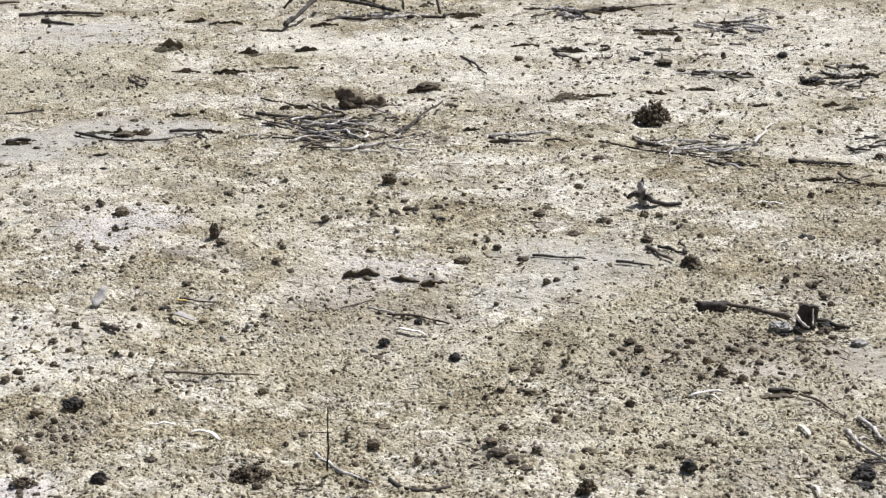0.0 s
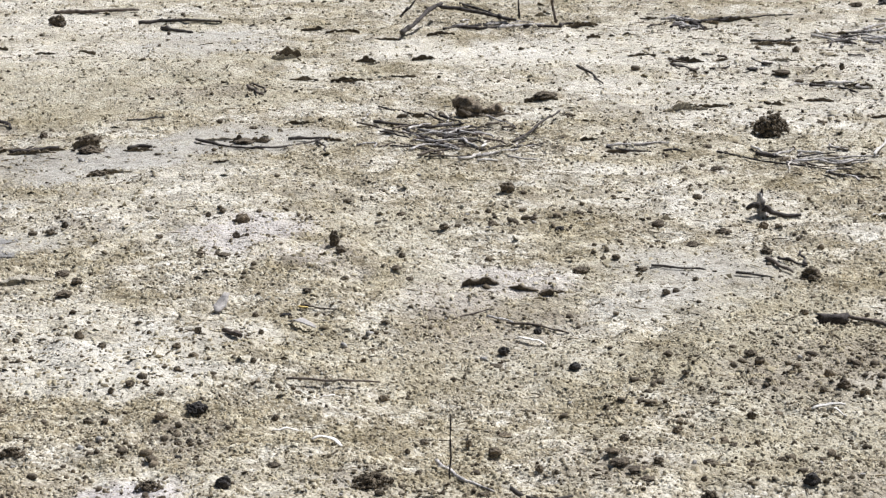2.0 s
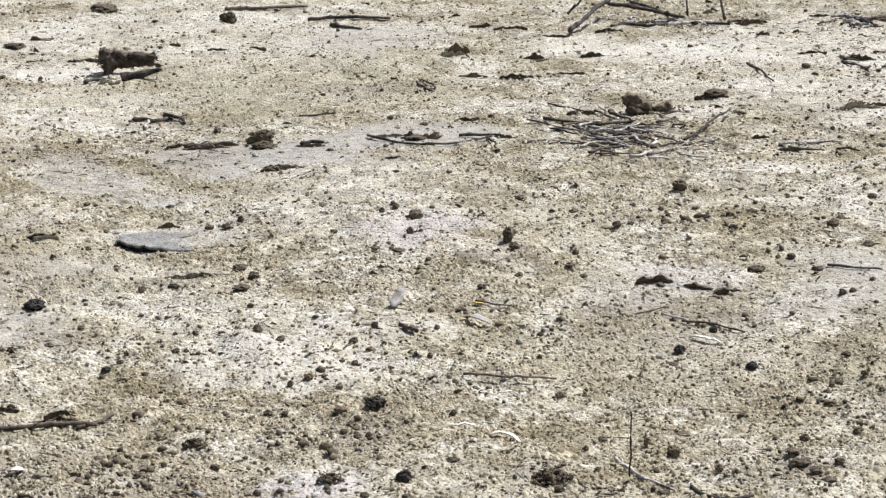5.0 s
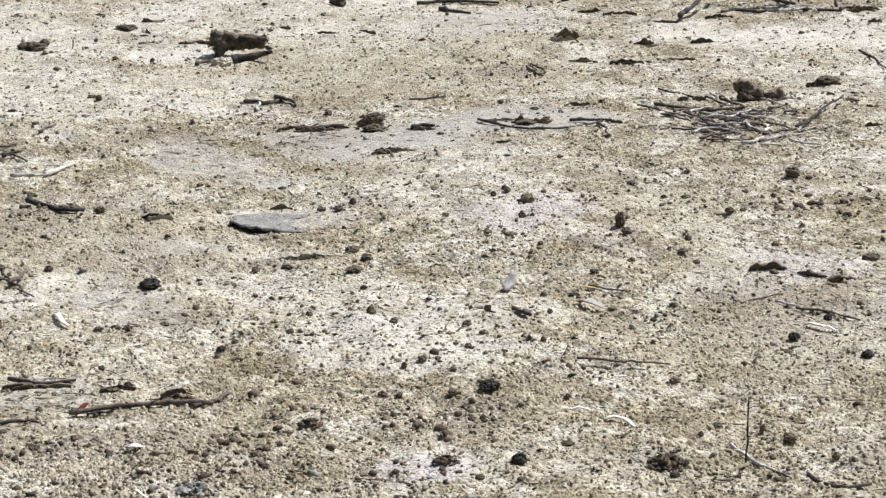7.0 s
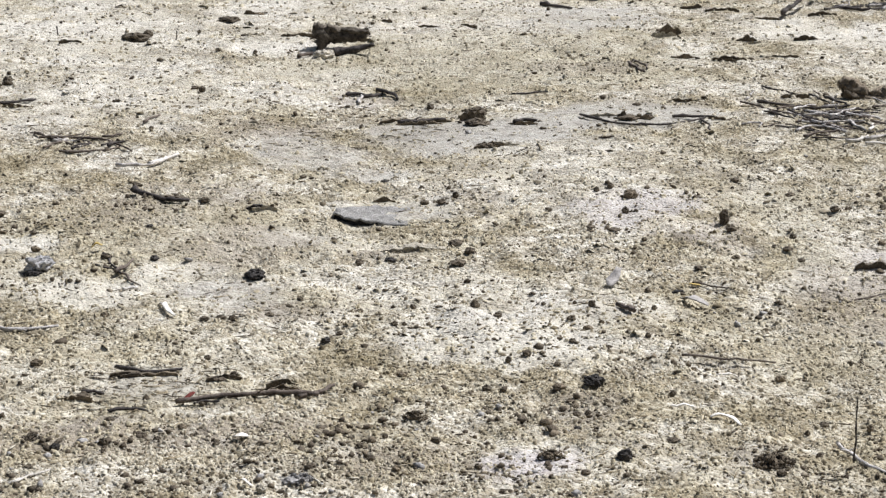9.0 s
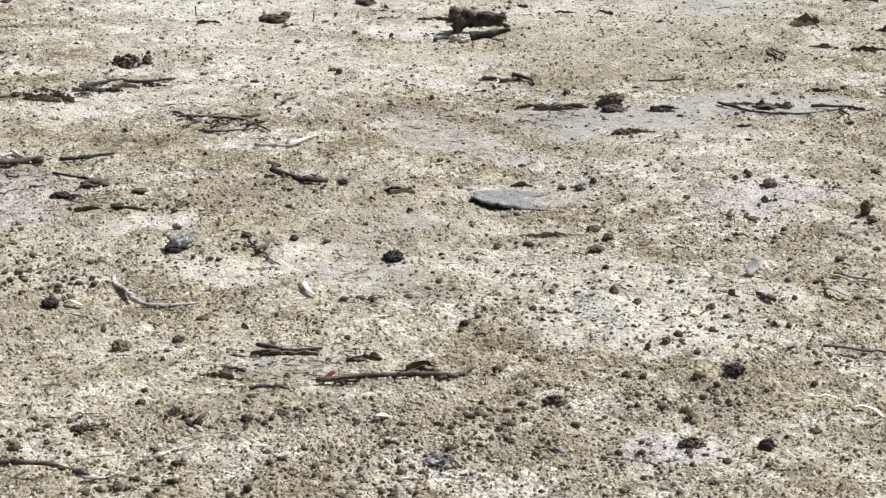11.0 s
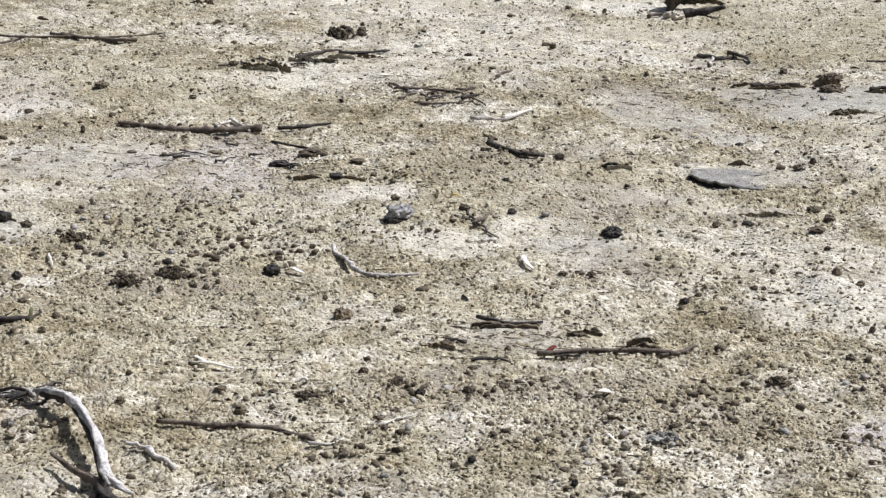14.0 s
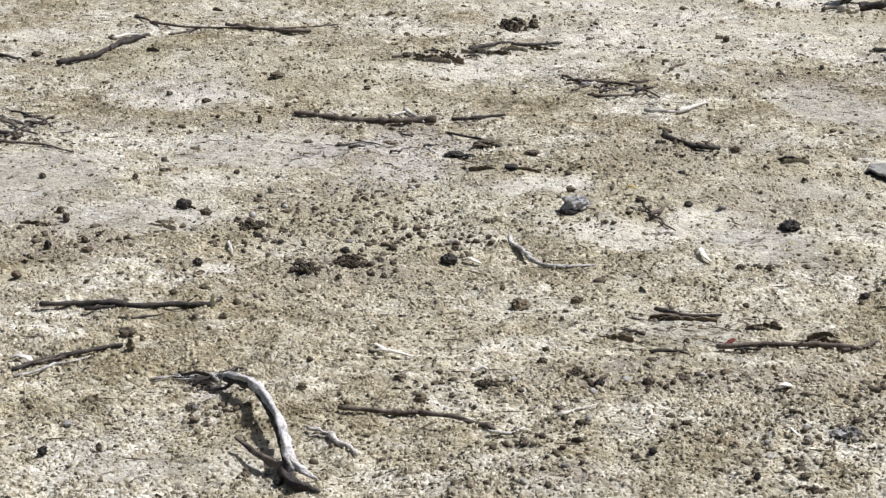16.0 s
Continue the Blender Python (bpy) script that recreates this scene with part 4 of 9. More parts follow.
def strew():
    rng = np.random.default_rng(11)
    octa = solid(0)
    ball = solid(1)
    base = [(math.cos(k * 1.5708), math.sin(k * 1.5708), -0.9) for k in range(4)]
    crumb = (np.array(base + [(0.66 * x, 0.66 * y, 0.65) for x, y, _ in base]), np.array([f for k in range(4) for f in ((k, (k + 1) % 4, 4 + (k + 1) % 4), (k, 4 + (k + 1) % 4, 4 + k))] + [(4, 5, 6), (4, 6, 7)]))
    # tan crumbs of crust, packed close where the crust has broken up
    p = in_view_strip(rng, 460000, -0.9)
    mud, pale = np.maximum(share("mud", *p.T), 0.7 * share("lilac", *p.T)), share("pale", *p.T)
    crowd = 0.5 + 0.5 * blotch(*p.T)
    keep = rng.random(len(p)) < crowd * (1 - 0.8 * mud) * (1 - 0.65 * pale)
    p = p[keep][:165000]
    s = (0.0017 + 0.0046 * rng.random(len(p)) ** 2.6) * (0.55 + 0.45 * np.hypot(*p.T) / 4.4)
    scatter("crust_crumbs", p, *crumb, s, rng, CRUMB, "countless pale and tan crumbs of dried mud crust", "crumbs", squash=(0.4, 1.0), jag=0.55, lean=0.3, sink=0.5)
    # thin flakes of crust
    p = in_view_strip(rng, 80000, -0.3)
    crowd = np.clip(0.3 + 0.7 * value_noise(p[:, 0] + 7, p[:, 1], 0.28) + 0.4 * value_noise(p[:, 1], p[:, 0] + 1, 0.08), 0.03, 1)
    p = p[rng.random(len(p)) < crowd * (1 - 0.6 * share("mud", *p.T))][:12000]
    w = (0.0030 + 0.0085 * rng.random(len(p)) ** 2.5) * np.hypot(*p.T) / 5.6
    sizes = np.stack([w * rng.uniform(0.8, 1.6, len(p)), w, 0.0009 + 0.0011 * rng.random(len(p))], -1)
    scatter("crust_flakes", p, *crumb, sizes, rng, CRUMB, "thin curled flakes of bleached mud crust", "flakes", jag=0.45, sink=-1.2, lean=0.5)
    # dark mud pellets, fine and coarse, gathered round the holes that they came from
    for shape, tries, most, low, span, name in ((octa, 190000, 32000, 0.0016, 0.0030, "mud_grit"), (ball, 260000, 8500, 0.0027, 0.0050, "mud_pellets")):
        p = in_view_strip(rng, tries, -0.55)
        mud, dense = np.maximum(share("mud", *p.T), share("lilac", *p.T)), share("pellets", *p.T)
        patchy = np.clip(0.3 + 0.6 * value_noise(p[:, 0] + 2, p[:, 1], 0.38) + 0.7 * value_noise(p[:, 1], p[:, 0] + 4, 0.09), 0, 1.2)
        keep = rng.random(len(p)) < (0.03 + 0.32 * patchy ** 2 + 0.32 * dense * np.clip(patchy + 0.25, 0, 1)) * (1 - 0.5 * mud) * (1 - 0.3 * share("pale", *p.T))
        p = p[keep][:most]
        s = (low + span * rng.random(len(p)) ** 2.5) * (0.42 + 0.58 * np.hypot(*p.T) / 4.8)
        scatter(name, p, *shape, s, rng, PELLET, "small dark bits of mud strewn over the crust", "pellets", squash=(0.35, 0.75), jag=0.58, lean=0.5, sink=0.35)
    # loose clods, thick where the mud has been dug up
    for mat, most, tone in ((DARK_MUD, 1250, "dark"), (BROWN_MUD, 420, "brown"), (GREY_STONE, 150, "grey")):
        p = in_view_strip(rng, 40000, -0.4)
        keep = rng.random(len(p)) < (0.014 + 0.9 * share("rubble", *p.T) + 0.06 * share("pellets", *p.T)) * (1 - 0.8 * share("mud", *p.T))
        p = p[keep][:most]
        s = (0.0036 + 0.0075 * rng.random(len(p)) ** 2.6) * (0.6 + np.hypot(*p.T) / 10)
        scatter("clod_rubble", p, *ball, s, rng, mat, f"small {tone} clods of dug-up mud strewn over the crust", "rubble", squash=(0.4, 0.85), jag=0.5, lean=0.5, sink=0.35)
    # short litter, thick where twigs have gathered
    p = in_view_strip(rng, 60000, 0.5)
    p = p[rng.random(len(p)) < 0.11 + 0.8 * share("litter", *p.T)][:13000]
    sizes = np.stack([0.006 + 0.03 * rng.random(len(p)) ** 2.5, 0.0009 + 0.0014 * rng.random(len(p)), 0.0009 + 0.001 * rng.random(len(p))], -1)
    scatter("plant_litter", p, *octa, sizes, rng, STRAW, "thin bits of straw and twig strewn over the mud", "litter", jag=0.1, sink=-2.5, lean=0.06)


strew()


# ---- things on the flat ----
stick("stick", (-0.631, 4.156), (-0.345, 4.180), 0.0103, BROWN_WOOD, "long curved brown stick half sunk in mud", bow=0.015, tail=1.0, wiggle=0.006, category="stick", twigs=((0.59, 0.009, -0.021, 0.011, 0.0050),))
stick("stick", (-0.379, 4.173), (-0.314, 4.249), 0.0092, BROWN_WOOD, "slender short brown weathered stick lying on pale mud", bow=-0.009, tail=0.7, category="stick")
stick("stick", (-1.215, 4.861), (-1.136, 4.720), 0.0119, GREY_WOOD, "slender straight grey weathered stick lying on pale mud", bow=-0.010, tail=0.9, category="stick", twigs=((0.34, 0.012, 0.019, 0.009, 0.0056),))
stick("stick", (-1.142, 4.717), (-0.969, 4.667), 0.0116, GREY_WOOD, "slender curved grey weathered stick lying on pale mud", bow=-0.043, tail=0.6, category="stick", twigs=((0.63, 0.027, -0.024, 0.006, 0.0057),))
stick("stick", (-2.116, 5.978), (-1.702, 6.054), 0.0114, BROWN_WOOD, "long dark grey stick curved like a bow on the mud", bow=-0.022, tail=1.7, wiggle=0.003, category="stick", twigs=((0.8, -0.05, 0.03, 0.012, 0.004),))
stick("stick", (-1.848, 6.077), (-1.823, 6.179), 0.0106, GREY_WOOD, "slender short grey weathered stick lying on pale mud", bow=-0.010, category="stick")
stick("stick", (-1.827, 6.164), (-1.729, 6.036), 0.0127, GREY_WOOD, "slender straight grey weathered stick lying on pale mud", category="stick")
stick("stick", (-1.653, 6.065), (-1.516, 6.157), 0.0126, DARK_WOOD, "slender straight dark weathered stick lying on pale mud", bow=-0.010, category="stick")
stick("stick", (-1.624, 5.877), (-1.417, 5.711), 0.0080, DARK_WOOD, "slender straight dark weathered stick lying on pale mud", bow=0.016, category="stick")
stick("stick", (-3.178, 7.384), (-3.060, 7.251), 0.0104, DARK_WOOD, "slender straight dark weathered stick lying on pale mud", bow=0.015, category="stick")
stick("stick", (-3.076, 7.263), (-2.403, 7.404), 0.0102, BROWN_WOOD, "slender curved brown weathered stick lying on pale mud", bow=-0.131, category="stick")
stick("stick", (-2.784, 7.263), (-2.436, 7.182), 0.0126, BROWN_WOOD, "slender curved brown weathered stick lying on pale mud", bow=-0.035, tail=0.9, category="stick")
stick("stick", (-2.932, 7.087), (-2.839, 7.250), 0.0101, BROWN_WOOD, "slender straight brown weathered stick lying on pale mud", category="stick")
stick("stick", (-3.093, 6.487), (-3.023, 6.814), 0.0170, DARK_WOOD, "thick straight dark weathered stick lying on pale mud", bow=-0.028, tail=0.8, category="stick", twigs=((0.38, 0.007, 0.017, 0.013, 0.0082),))
stick("stick", (-3.015, 6.743), (-2.993, 7.037), 0.0177, DARK_WOOD, "thick straight dark weathered stick lying on pale mud", bow=0.023, tail=0.7, category="stick", twigs=((0.70, -0.020, -0.027, 0.004, 0.0071),))
stick("stick", (-3.096, 6.966), (-2.999, 7.041), 0.0124, PALE_WOOD, "slender curved bleached weathered stick lying on pale mud", bow=0.033, category="stick")
stick("stick", (-2.816, 5.454), (-2.555, 5.373), 0.0079, BROWN_WOOD, "slender straight brown weathered stick lying on pale mud", bow=0.021, category="stick")
stick("stick", (-3.358, 6.610), (-3.232, 6.537), 0.0119, DARK_WOOD, "slender short dark weathered stick lying on pale mud", bow=0.011, category="stick")
stick("stick", (-2.817, 5.494), (-2.787, 5.757), 0.0082, DARK_WOOD, "slender straight dark weathered stick lying on pale mud", bow=0.006, category="stick")
stick("stick", (-2.924, 5.685), (-2.737, 5.545), 0.0082, BROWN_WOOD, "slender straight brown weathered stick lying on pale mud", category="stick")
stick("twig", (-2.949, 5.815), (-2.734, 5.620), 0.0063, DARK_WOOD, "slender straight dark weathered twig lying on pale mud", bow=0.022, category="twig")
stick("stick", (-2.853, 5.532), (-2.789, 5.583), 0.0121, DARK_WOOD, "slender curved dark weathered stick lying on pale mud", bow=-0.035, category="stick")
stick("stick", (-2.083, 4.090), (-1.719, 4.168), 0.0122, DARK_WOOD, "long dark branch with a leafy end on the mud", tail=1.0, wiggle=0.012, category="stick", twigs=((0.87, 0.016, 0.016, 0.011, 0.0050),))
stick("stick", (-1.977, 4.082), (-1.915, 4.137), 0.0085, DARK_WOOD, "slender short dark weathered stick lying on pale mud", bow=-0.017, category="stick")
stick("twig", (-1.883, 4.042), (-1.805, 4.104), 0.0060, DARK_WOOD, "thin short dark weathered twig lying on pale mud", bow=-0.015, category="twig")
stick("stick", (-1.274, 3.634), (-1.116, 3.637), 0.0095, BROWN_WOOD, "slender straight brown weathered stick lying on pale mud", bow=-0.011, tail=0.95, category="stick", twigs=((0.4, 0.022, 0.11, 0.02, 0.004),))
stick("stick", (-1.118, 3.635), (-0.962, 3.564), 0.0104, BROWN_WOOD, "slender straight brown weathered stick lying on pale mud", bow=0.018, tail=0.9, category="stick", twigs=((0.83, -0.020, 0.021, 0.007, 0.0032), (0.79, -0.030, -0.014, 0.009, 0.0034),))
stick("stick", (-0.967, 3.554), (-0.910, 3.597), 0.0071, PALE_WOOD, "slender short bleached weathered stick lying on pale mud", bow=-0.018, category="stick")
stick("twig", (-0.865, 3.668), (-0.803, 3.747), 0.0053, PALE_WOOD, "thin short bleached weathered twig lying on pale mud", category="twig")
stick("twig", (-1.691, 3.730), (-1.607, 3.758), 0.0056, GREY_WOOD, "thin short grey weathered twig lying on pale mud", bow=0.009, category="twig")
stick("stick", (-0.792, 4.388), (-0.648, 4.374), 0.0108, DARK_WOOD, "slender short dark weathered stick lying on pale mud", bow=-0.026, category="stick")
stick("stick", (-0.759, 4.100), (-0.677, 4.100), 0.0080, DARK_WOOD, "slender short dark weathered stick lying on pale mud", bow=0.019, category="stick")
stick("stick", (-0.828, 4.197), (-0.781, 4.192), 0.0081, DARK_WOOD, "slender short dark weathered stick lying on pale mud", bow=0.005, category="stick")
stick("stick", (-1.003, 5.909), (-0.825, 5.772), 0.0172, DARK_WOOD, "thick curved dark weathered stick lying on pale mud", bow=-0.033, category="stick", twigs=((0.47, -0.016, -0.006, 0.009, 0.0072),))
stick("stick", (-1.111, 6.261), (-1.003, 6.288), 0.0105, GREY_WOOD, "slender short grey weathered stick lying on pale mud", bow=-0.026, category="stick")
stick("stick", (-1.014, 6.284), (-0.946, 6.426), 0.0153, PALE_WOOD, "thick straight bleached weathered stick lying on pale mud", category="stick")
stick("stick", (-1.418, 6.646), (-1.092, 6.452), 0.0088, BROWN_WOOD, "slender curved brown weathered stick lying on pale mud", bow=0.069, category="stick")
stick("stick", (-1.315, 6.444), (-1.142, 6.542), 0.0086, BROWN_WOOD, "slender curved brown weathered stick lying on pale mud", bow=-0.046, category="stick")
stick("stick", (-1.455, 6.739), (-1.268, 6.512), 0.0088, BROWN_WOOD, "slender straight brown weathered stick lying on pale mud", category="stick")
stick("twig", (-1.374, 6.652), (-1.290, 6.730), 0.0067, BROWN_WOOD, "slender curved brown weathered twig lying on pale mud", bow=-0.036, category="twig")
stick("stick", (-1.661, 7.188), (-1.556, 7.245), 0.0120, DARK_WOOD, "slender short dark weathered stick lying on pale mud", bow=-0.015, category="stick")
stick("stick", (-1.123, 6.865), (-1.089, 6.976), 0.0092, BROWN_WOOD, "slender short brown weathered stick lying on pale mud", category="stick")
stick("stick", (-0.506, 7.451), (-0.449, 7.468), 0.0157, DARK_WOOD, "thick short dark weathered stick lying on pale mud", bow=0.018, category="stick")
stick("stick", (-0.456, 7.465), (-0.386, 7.527), 0.0158, DARK_WOOD, "thick short dark weathered stick lying on pale mud", bow=-0.012, category="stick")
stick("stick", (-0.407, 7.555), (-0.325, 7.412), 0.0158, DARK_WOOD, "thick straight dark weathered stick lying on pale mud", bow=0.014, category="stick", twigs=((0.81, -0.030, 0.030, 0.004, 0.0051), (0.55, 0.029, 0.012, 0.006, 0.0049),))
stick("stick", (-0.453, 7.304), (-0.456, 7.513), 0.0121, GREY_WOOD, "slender straight grey weathered stick lying on pale mud", category="stick")
stick("stick", (0.290, 6.980), (0.694, 6.967), 0.0092, DARK_WOOD, "long thin dark twig bowed over grey mud", bow=-0.147, category="stick")
stick("stick", (0.683, 6.977), (0.696, 6.762), 0.0078, DARK_WOOD, "slender straight dark weathered stick lying on pale mud", bow=0.007, category="stick")
stick("stick", (-0.303, 6.944), (-0.147, 6.987), 0.0166, DARK_WOOD, "thick straight dark weathered stick lying on pale mud", category="stick", twigs=((0.39, 0.029, 0.014, 0.012, 0.0070),))
stick("stick", (0.075, 6.881), (0.152, 6.912), 0.0147, DARK_WOOD, "thick short dark weathered stick lying on pale mud", bow=0.012, category="stick")
stick("stick", (0.068, 7.360), (0.196, 7.416), 0.0073, DARK_WOOD, "slender short dark weathered stick lying on pale mud", bow=-0.008, category="stick")
stick("stick", (0.591, 6.971), (0.730, 6.976), 0.0115, DARK_WOOD, "slender short dark weathered stick lying on pale mud", bow=0.009, category="stick")
stick("stick", (0.947, 7.532), (1.107, 7.375), 0.0071, DARK_WOOD, "slender straight dark weathered stick lying on pale mud", bow=-0.018, category="stick", group="twigs of the heap")
stick("stick", (0.904, 7.268), (1.224, 7.197), 0.0104, DARK_WOOD, "slender curved dark weathered stick lying on pale mud", bow=-0.068, category="stick", group="twigs of the heap")
stick("twig", (0.846, 7.269), (1.066, 6.975), 0.0068, BROWN_WOOD, "slender straight brown weathered twig lying on pale mud", bow=-0.020, category="twig", group="twigs of the heap")
stick("stick", (0.988, 6.722), (1.169, 6.850), 0.0098, BROWN_WOOD, "slender straight brown weathered stick lying on pale mud", bow=0.009, category="stick", group="twigs of the heap")
stick("twig", (1.079, 6.987), (1.206, 6.908), 0.0067, DARK_WOOD, "slender short dark weathered twig lying on pale mud", bow=0.015, category="twig", group="twigs of the heap")
stick("stick", (1.166, 6.654), (1.310, 6.738), 0.0113, GREY_WOOD, "slender straight grey weathered stick lying on pale mud", bow=-0.006, category="stick", group="twigs of the heap")
stick("stick", (1.100, 6.620), (1.182, 6.700), 0.0112, PALE_WOOD, "slender short bleached weathered stick lying on pale mud", bow=-0.012, category="stick", group="twigs of the heap")
stick("stick", (1.107, 7.003), (1.213, 7.164), 0.0102, GREY_WOOD, "slender straight grey weathered stick lying on pale mud", category="stick", group="twigs of the heap")
stick("stick", (1.150, 7.223), (1.191, 7.412), 0.0070, PALE_WOOD, "slender straight bleached weathered stick lying on pale mud", category="stick", group="twigs of the heap")
stick("stick", (1.095, 7.393), (1.141, 7.228), 0.0087, DARK_WOOD, "slender straight dark weathered stick lying on pale mud", category="stick", group="twigs of the heap")
stick("twig", (1.062, 6.865), (1.187, 6.792), 0.0066, DARK_WOOD, "slender curved dark weathered twig lying on pale mud", bow=0.034, category="twig", group="twigs of the heap")
stick("stick", (1.158, 6.602), (1.224, 6.602), 0.0096, PALE_WOOD, "slender short bleached weathered stick lying on pale mud", category="stick", group="twigs of the heap")
stick("twig", (1.119, 7.467), (1.169, 7.327), 0.0053, BROWN_WOOD, "thin short brown weathered twig lying on pale mud", bow=-0.005, category="twig", group="twigs of the heap")
stick("stick", (1.161, 6.944), (1.194, 6.797), 0.0099, GREY_WOOD, "slender straight grey weathered stick lying on pale mud", bow=-0.008, category="stick", group="twigs of the heap")
stick("stick", (1.202, 6.790), (1.233, 6.895), 0.0082, PALE_WOOD, "slender short bleached weathered stick lying on pale mud", category="stick", group="twigs of the heap")
stick("stick", (1.188, 6.760), (1.359, 6.899), 0.0082, DARK_WOOD, "slender straight dark weathered stick lying on pale mud", bow=-0.009, category="stick", group="twigs of the heap")
stick("twig", (1.114, 7.075), (1.292, 7.117), 0.0069, DARK_WOOD, "slender curved dark weathered twig lying on pale mud", bow=0.041, category="twig", group="twigs of the heap")
stick("twig", (0.946, 6.866), (1.028, 6.792), 0.0049, BROWN_WOOD, "thin short brown weathered twig lying on pale mud", bow=0.005, category="twig", group="twigs of the heap")
stick("stick", (0.864, 7.314), (0.910, 7.474), 0.0070, GREY_WOOD, "slender straight grey weathered stick lying on pale mud", bow=-0.009, category="stick", group="twigs of the heap")
stick("twig", (1.303, 6.741), (1.498, 6.944), 0.0049, DARK_WOOD, "thin straight dark weathered twig lying on pale mud", bow=-0.008, category="twig", group="twigs of the heap")
stick("stick", (1.318, 6.880), (1.548, 7.260), 0.0092, DARK_WOOD, "straight dark stick rising out of the twig heap", wiggle=0.003, lift=(0.000, 0.011, 0.026), tail=0.7, category="stick", group="twigs of the heap")
mud_roll = empty_thing("mud_roll", 1.288, 7.36, "two crumbly brown lumps of mud lying end to end", "mud lump")
gnarled("roll", [(1.188, 7.360, 0.050), (1.210, 7.360, 0.047), (1.240, 7.355, 0.037), (1.272, 7.350, 0.024), (1.290, 7.350, 0.014)], (0.0160, 0.0290, 0.0310, 0.0270, 0.0120), ROLL_MUD, mud_roll, 41, rough=0.42, sides=22)
gnarled("lobe", [(1.296, 7.345, 0.010), (1.318, 7.345, 0.018), (1.340, 7.345, 0.016), (1.360, 7.345, 0.004)], (0.0140, 0.0220, 0.0210, 0.0100), ROLL_MUD, mud_roll, 43, rough=0.5, sides=20)
gnarled("underside", [(1.200, 7.330, 0.020), (1.245, 7.325, 0.008), (1.300, 7.325, 0.000), (1.375, 7.330, -0.004), (1.410, 7.345, -0.006)], (0.0120, 0.0150, 0.0130, 0.0100, 0.0050), DARK_MUD, mud_roll, 44, "darker strip along the underside", rough=0.6)
stick("stick", (1.190, 8.913), (1.418, 9.364), 0.0180, DARK_WOOD, "weathered twig arching up out of the far mud", bow=-0.006, lift=(0.000, 0.053, 0.072), tail=0.9, category="stick")
stick("stick", (1.409, 9.350), (1.735, 9.270), 0.0184, DARK_WOOD, "dark twig sloping down to the far mud", lift=(0.074, 0.044, 0.005), tail=0.7, category="stick")
stick("twig", (1.241, 9.390), (1.317, 9.394), 0.0123, DARK_WOOD, "thin dark twig standing upright in the mud", lift=(-0.02, 0.050, 0.100), tail=0.6, wiggle=0.002, category="twig")
stick("twig", (1.754, 9.317), (1.746, 9.321), 0.0098, DARK_WOOD, "thin dark twig standing upright in the mud", lift=(-0.02, 0.081, 0.162), tail=0.6, wiggle=0.002, category="twig")
stick("twig", (1.892, 9.173), (1.866, 9.177), 0.0145, BROWN_WOOD, "thin brown twig standing upright in the mud", lift=(-0.02, 0.081, 0.162), tail=0.6, wiggle=0.002, category="twig")
stick("stick", (1.454, 9.232), (1.676, 9.240), 0.0151, DARK_WOOD, "thick curved dark weathered stick lying on pale mud", bow=-0.081, category="stick")
stick("stick", (1.756, 9.204), (1.910, 9.177), 0.0152, DARK_WOOD, "thick straight dark weathered stick lying on pale mud", bow=0.021, category="stick")
stick("stick", (1.577, 9.900), (1.738, 9.460), 0.0127, DARK_WOOD, "slender straight dark weathered stick lying on pale mud", bow=-0.016, category="stick")
stick("stick", (1.637, 9.155), (1.850, 9.249), 0.0152, GREY_WOOD, "thick straight grey weathered stick lying on pale mud", bow=0.016, category="stick")
stick("stick", (1.910, 9.177), (2.028, 9.214), 0.0153, DARK_WOOD, "thick curved dark weathered stick lying on pale mud", bow=0.061, category="stick")
stick("stick", (1.393, 9.143), (1.600, 9.223), 0.0121, DARK_WOOD, "slender straight dark weathered stick lying on pale mud", bow=0.012, category="stick")
stick("stick", (-0.260, 9.675), (0.109, 9.747), 0.0189, BROWN_WOOD, "thick straight brown weathered stick lying on pale mud", bow=-0.009, category="stick")
stick("stick", (0.107, 9.421), (0.462, 9.376), 0.0171, DARK_WOOD, "thick straight dark weathered stick lying on pale mud", bow=0.014, category="stick", twigs=((0.23, 0.029, -0.016, 0.015, 0.0066), (0.34, 0.013, 0.005, 0.016, 0.0062),))
stick("stick", (0.203, 9.243), (0.333, 9.151), 0.0180, DARK_WOOD, "thick straight dark weathered stick lying on pale mud", bow=-0.008, category="stick")
clod("mud_clod", -0.234, 9.398, 0.089, 0.067, 0.062, DARK_MUD, "large dark clod of dried mud on the crust", 0, "clod", group="clods on the flat")
stick("stick", (1.953, 6.686), (2.238, 6.380), 0.0072, DARK_WOOD, "slender straight dark weathered stick lying on pale mud", bow=-0.027, category="stick", group="twigs beside the mud heap")
stick("stick", (2.148, 6.510), (2.445, 6.533), 0.0090, GREY_WOOD, "slender straight grey weathered stick lying on pale mud", bow=0.005, category="stick", group="twigs beside the mud heap")
stick("stick", (2.428, 6.538), (2.596, 6.868), 0.0111, PALE_WOOD, "slender straight bleached weathered stick lying on pale mud", category="stick", group="twigs beside the mud heap")
stick("stick", (2.284, 6.468), (2.404, 6.521), 0.0090, GREY_WOOD, "slender short grey weathered stick lying on pale mud", category="stick", group="twigs beside the mud heap")
stick("stick", (2.162, 6.560), (2.107, 6.397), 0.0071, PALE_WOOD, "slender straight bleached weathered stick lying on pale mud", category="stick", group="twigs beside the mud heap")
stick("twig", (2.184, 6.570), (2.367, 6.612), 0.0055, DARK_WOOD, "thin straight dark weathered twig lying on pale mud", category="twig", group="twigs beside the mud heap")
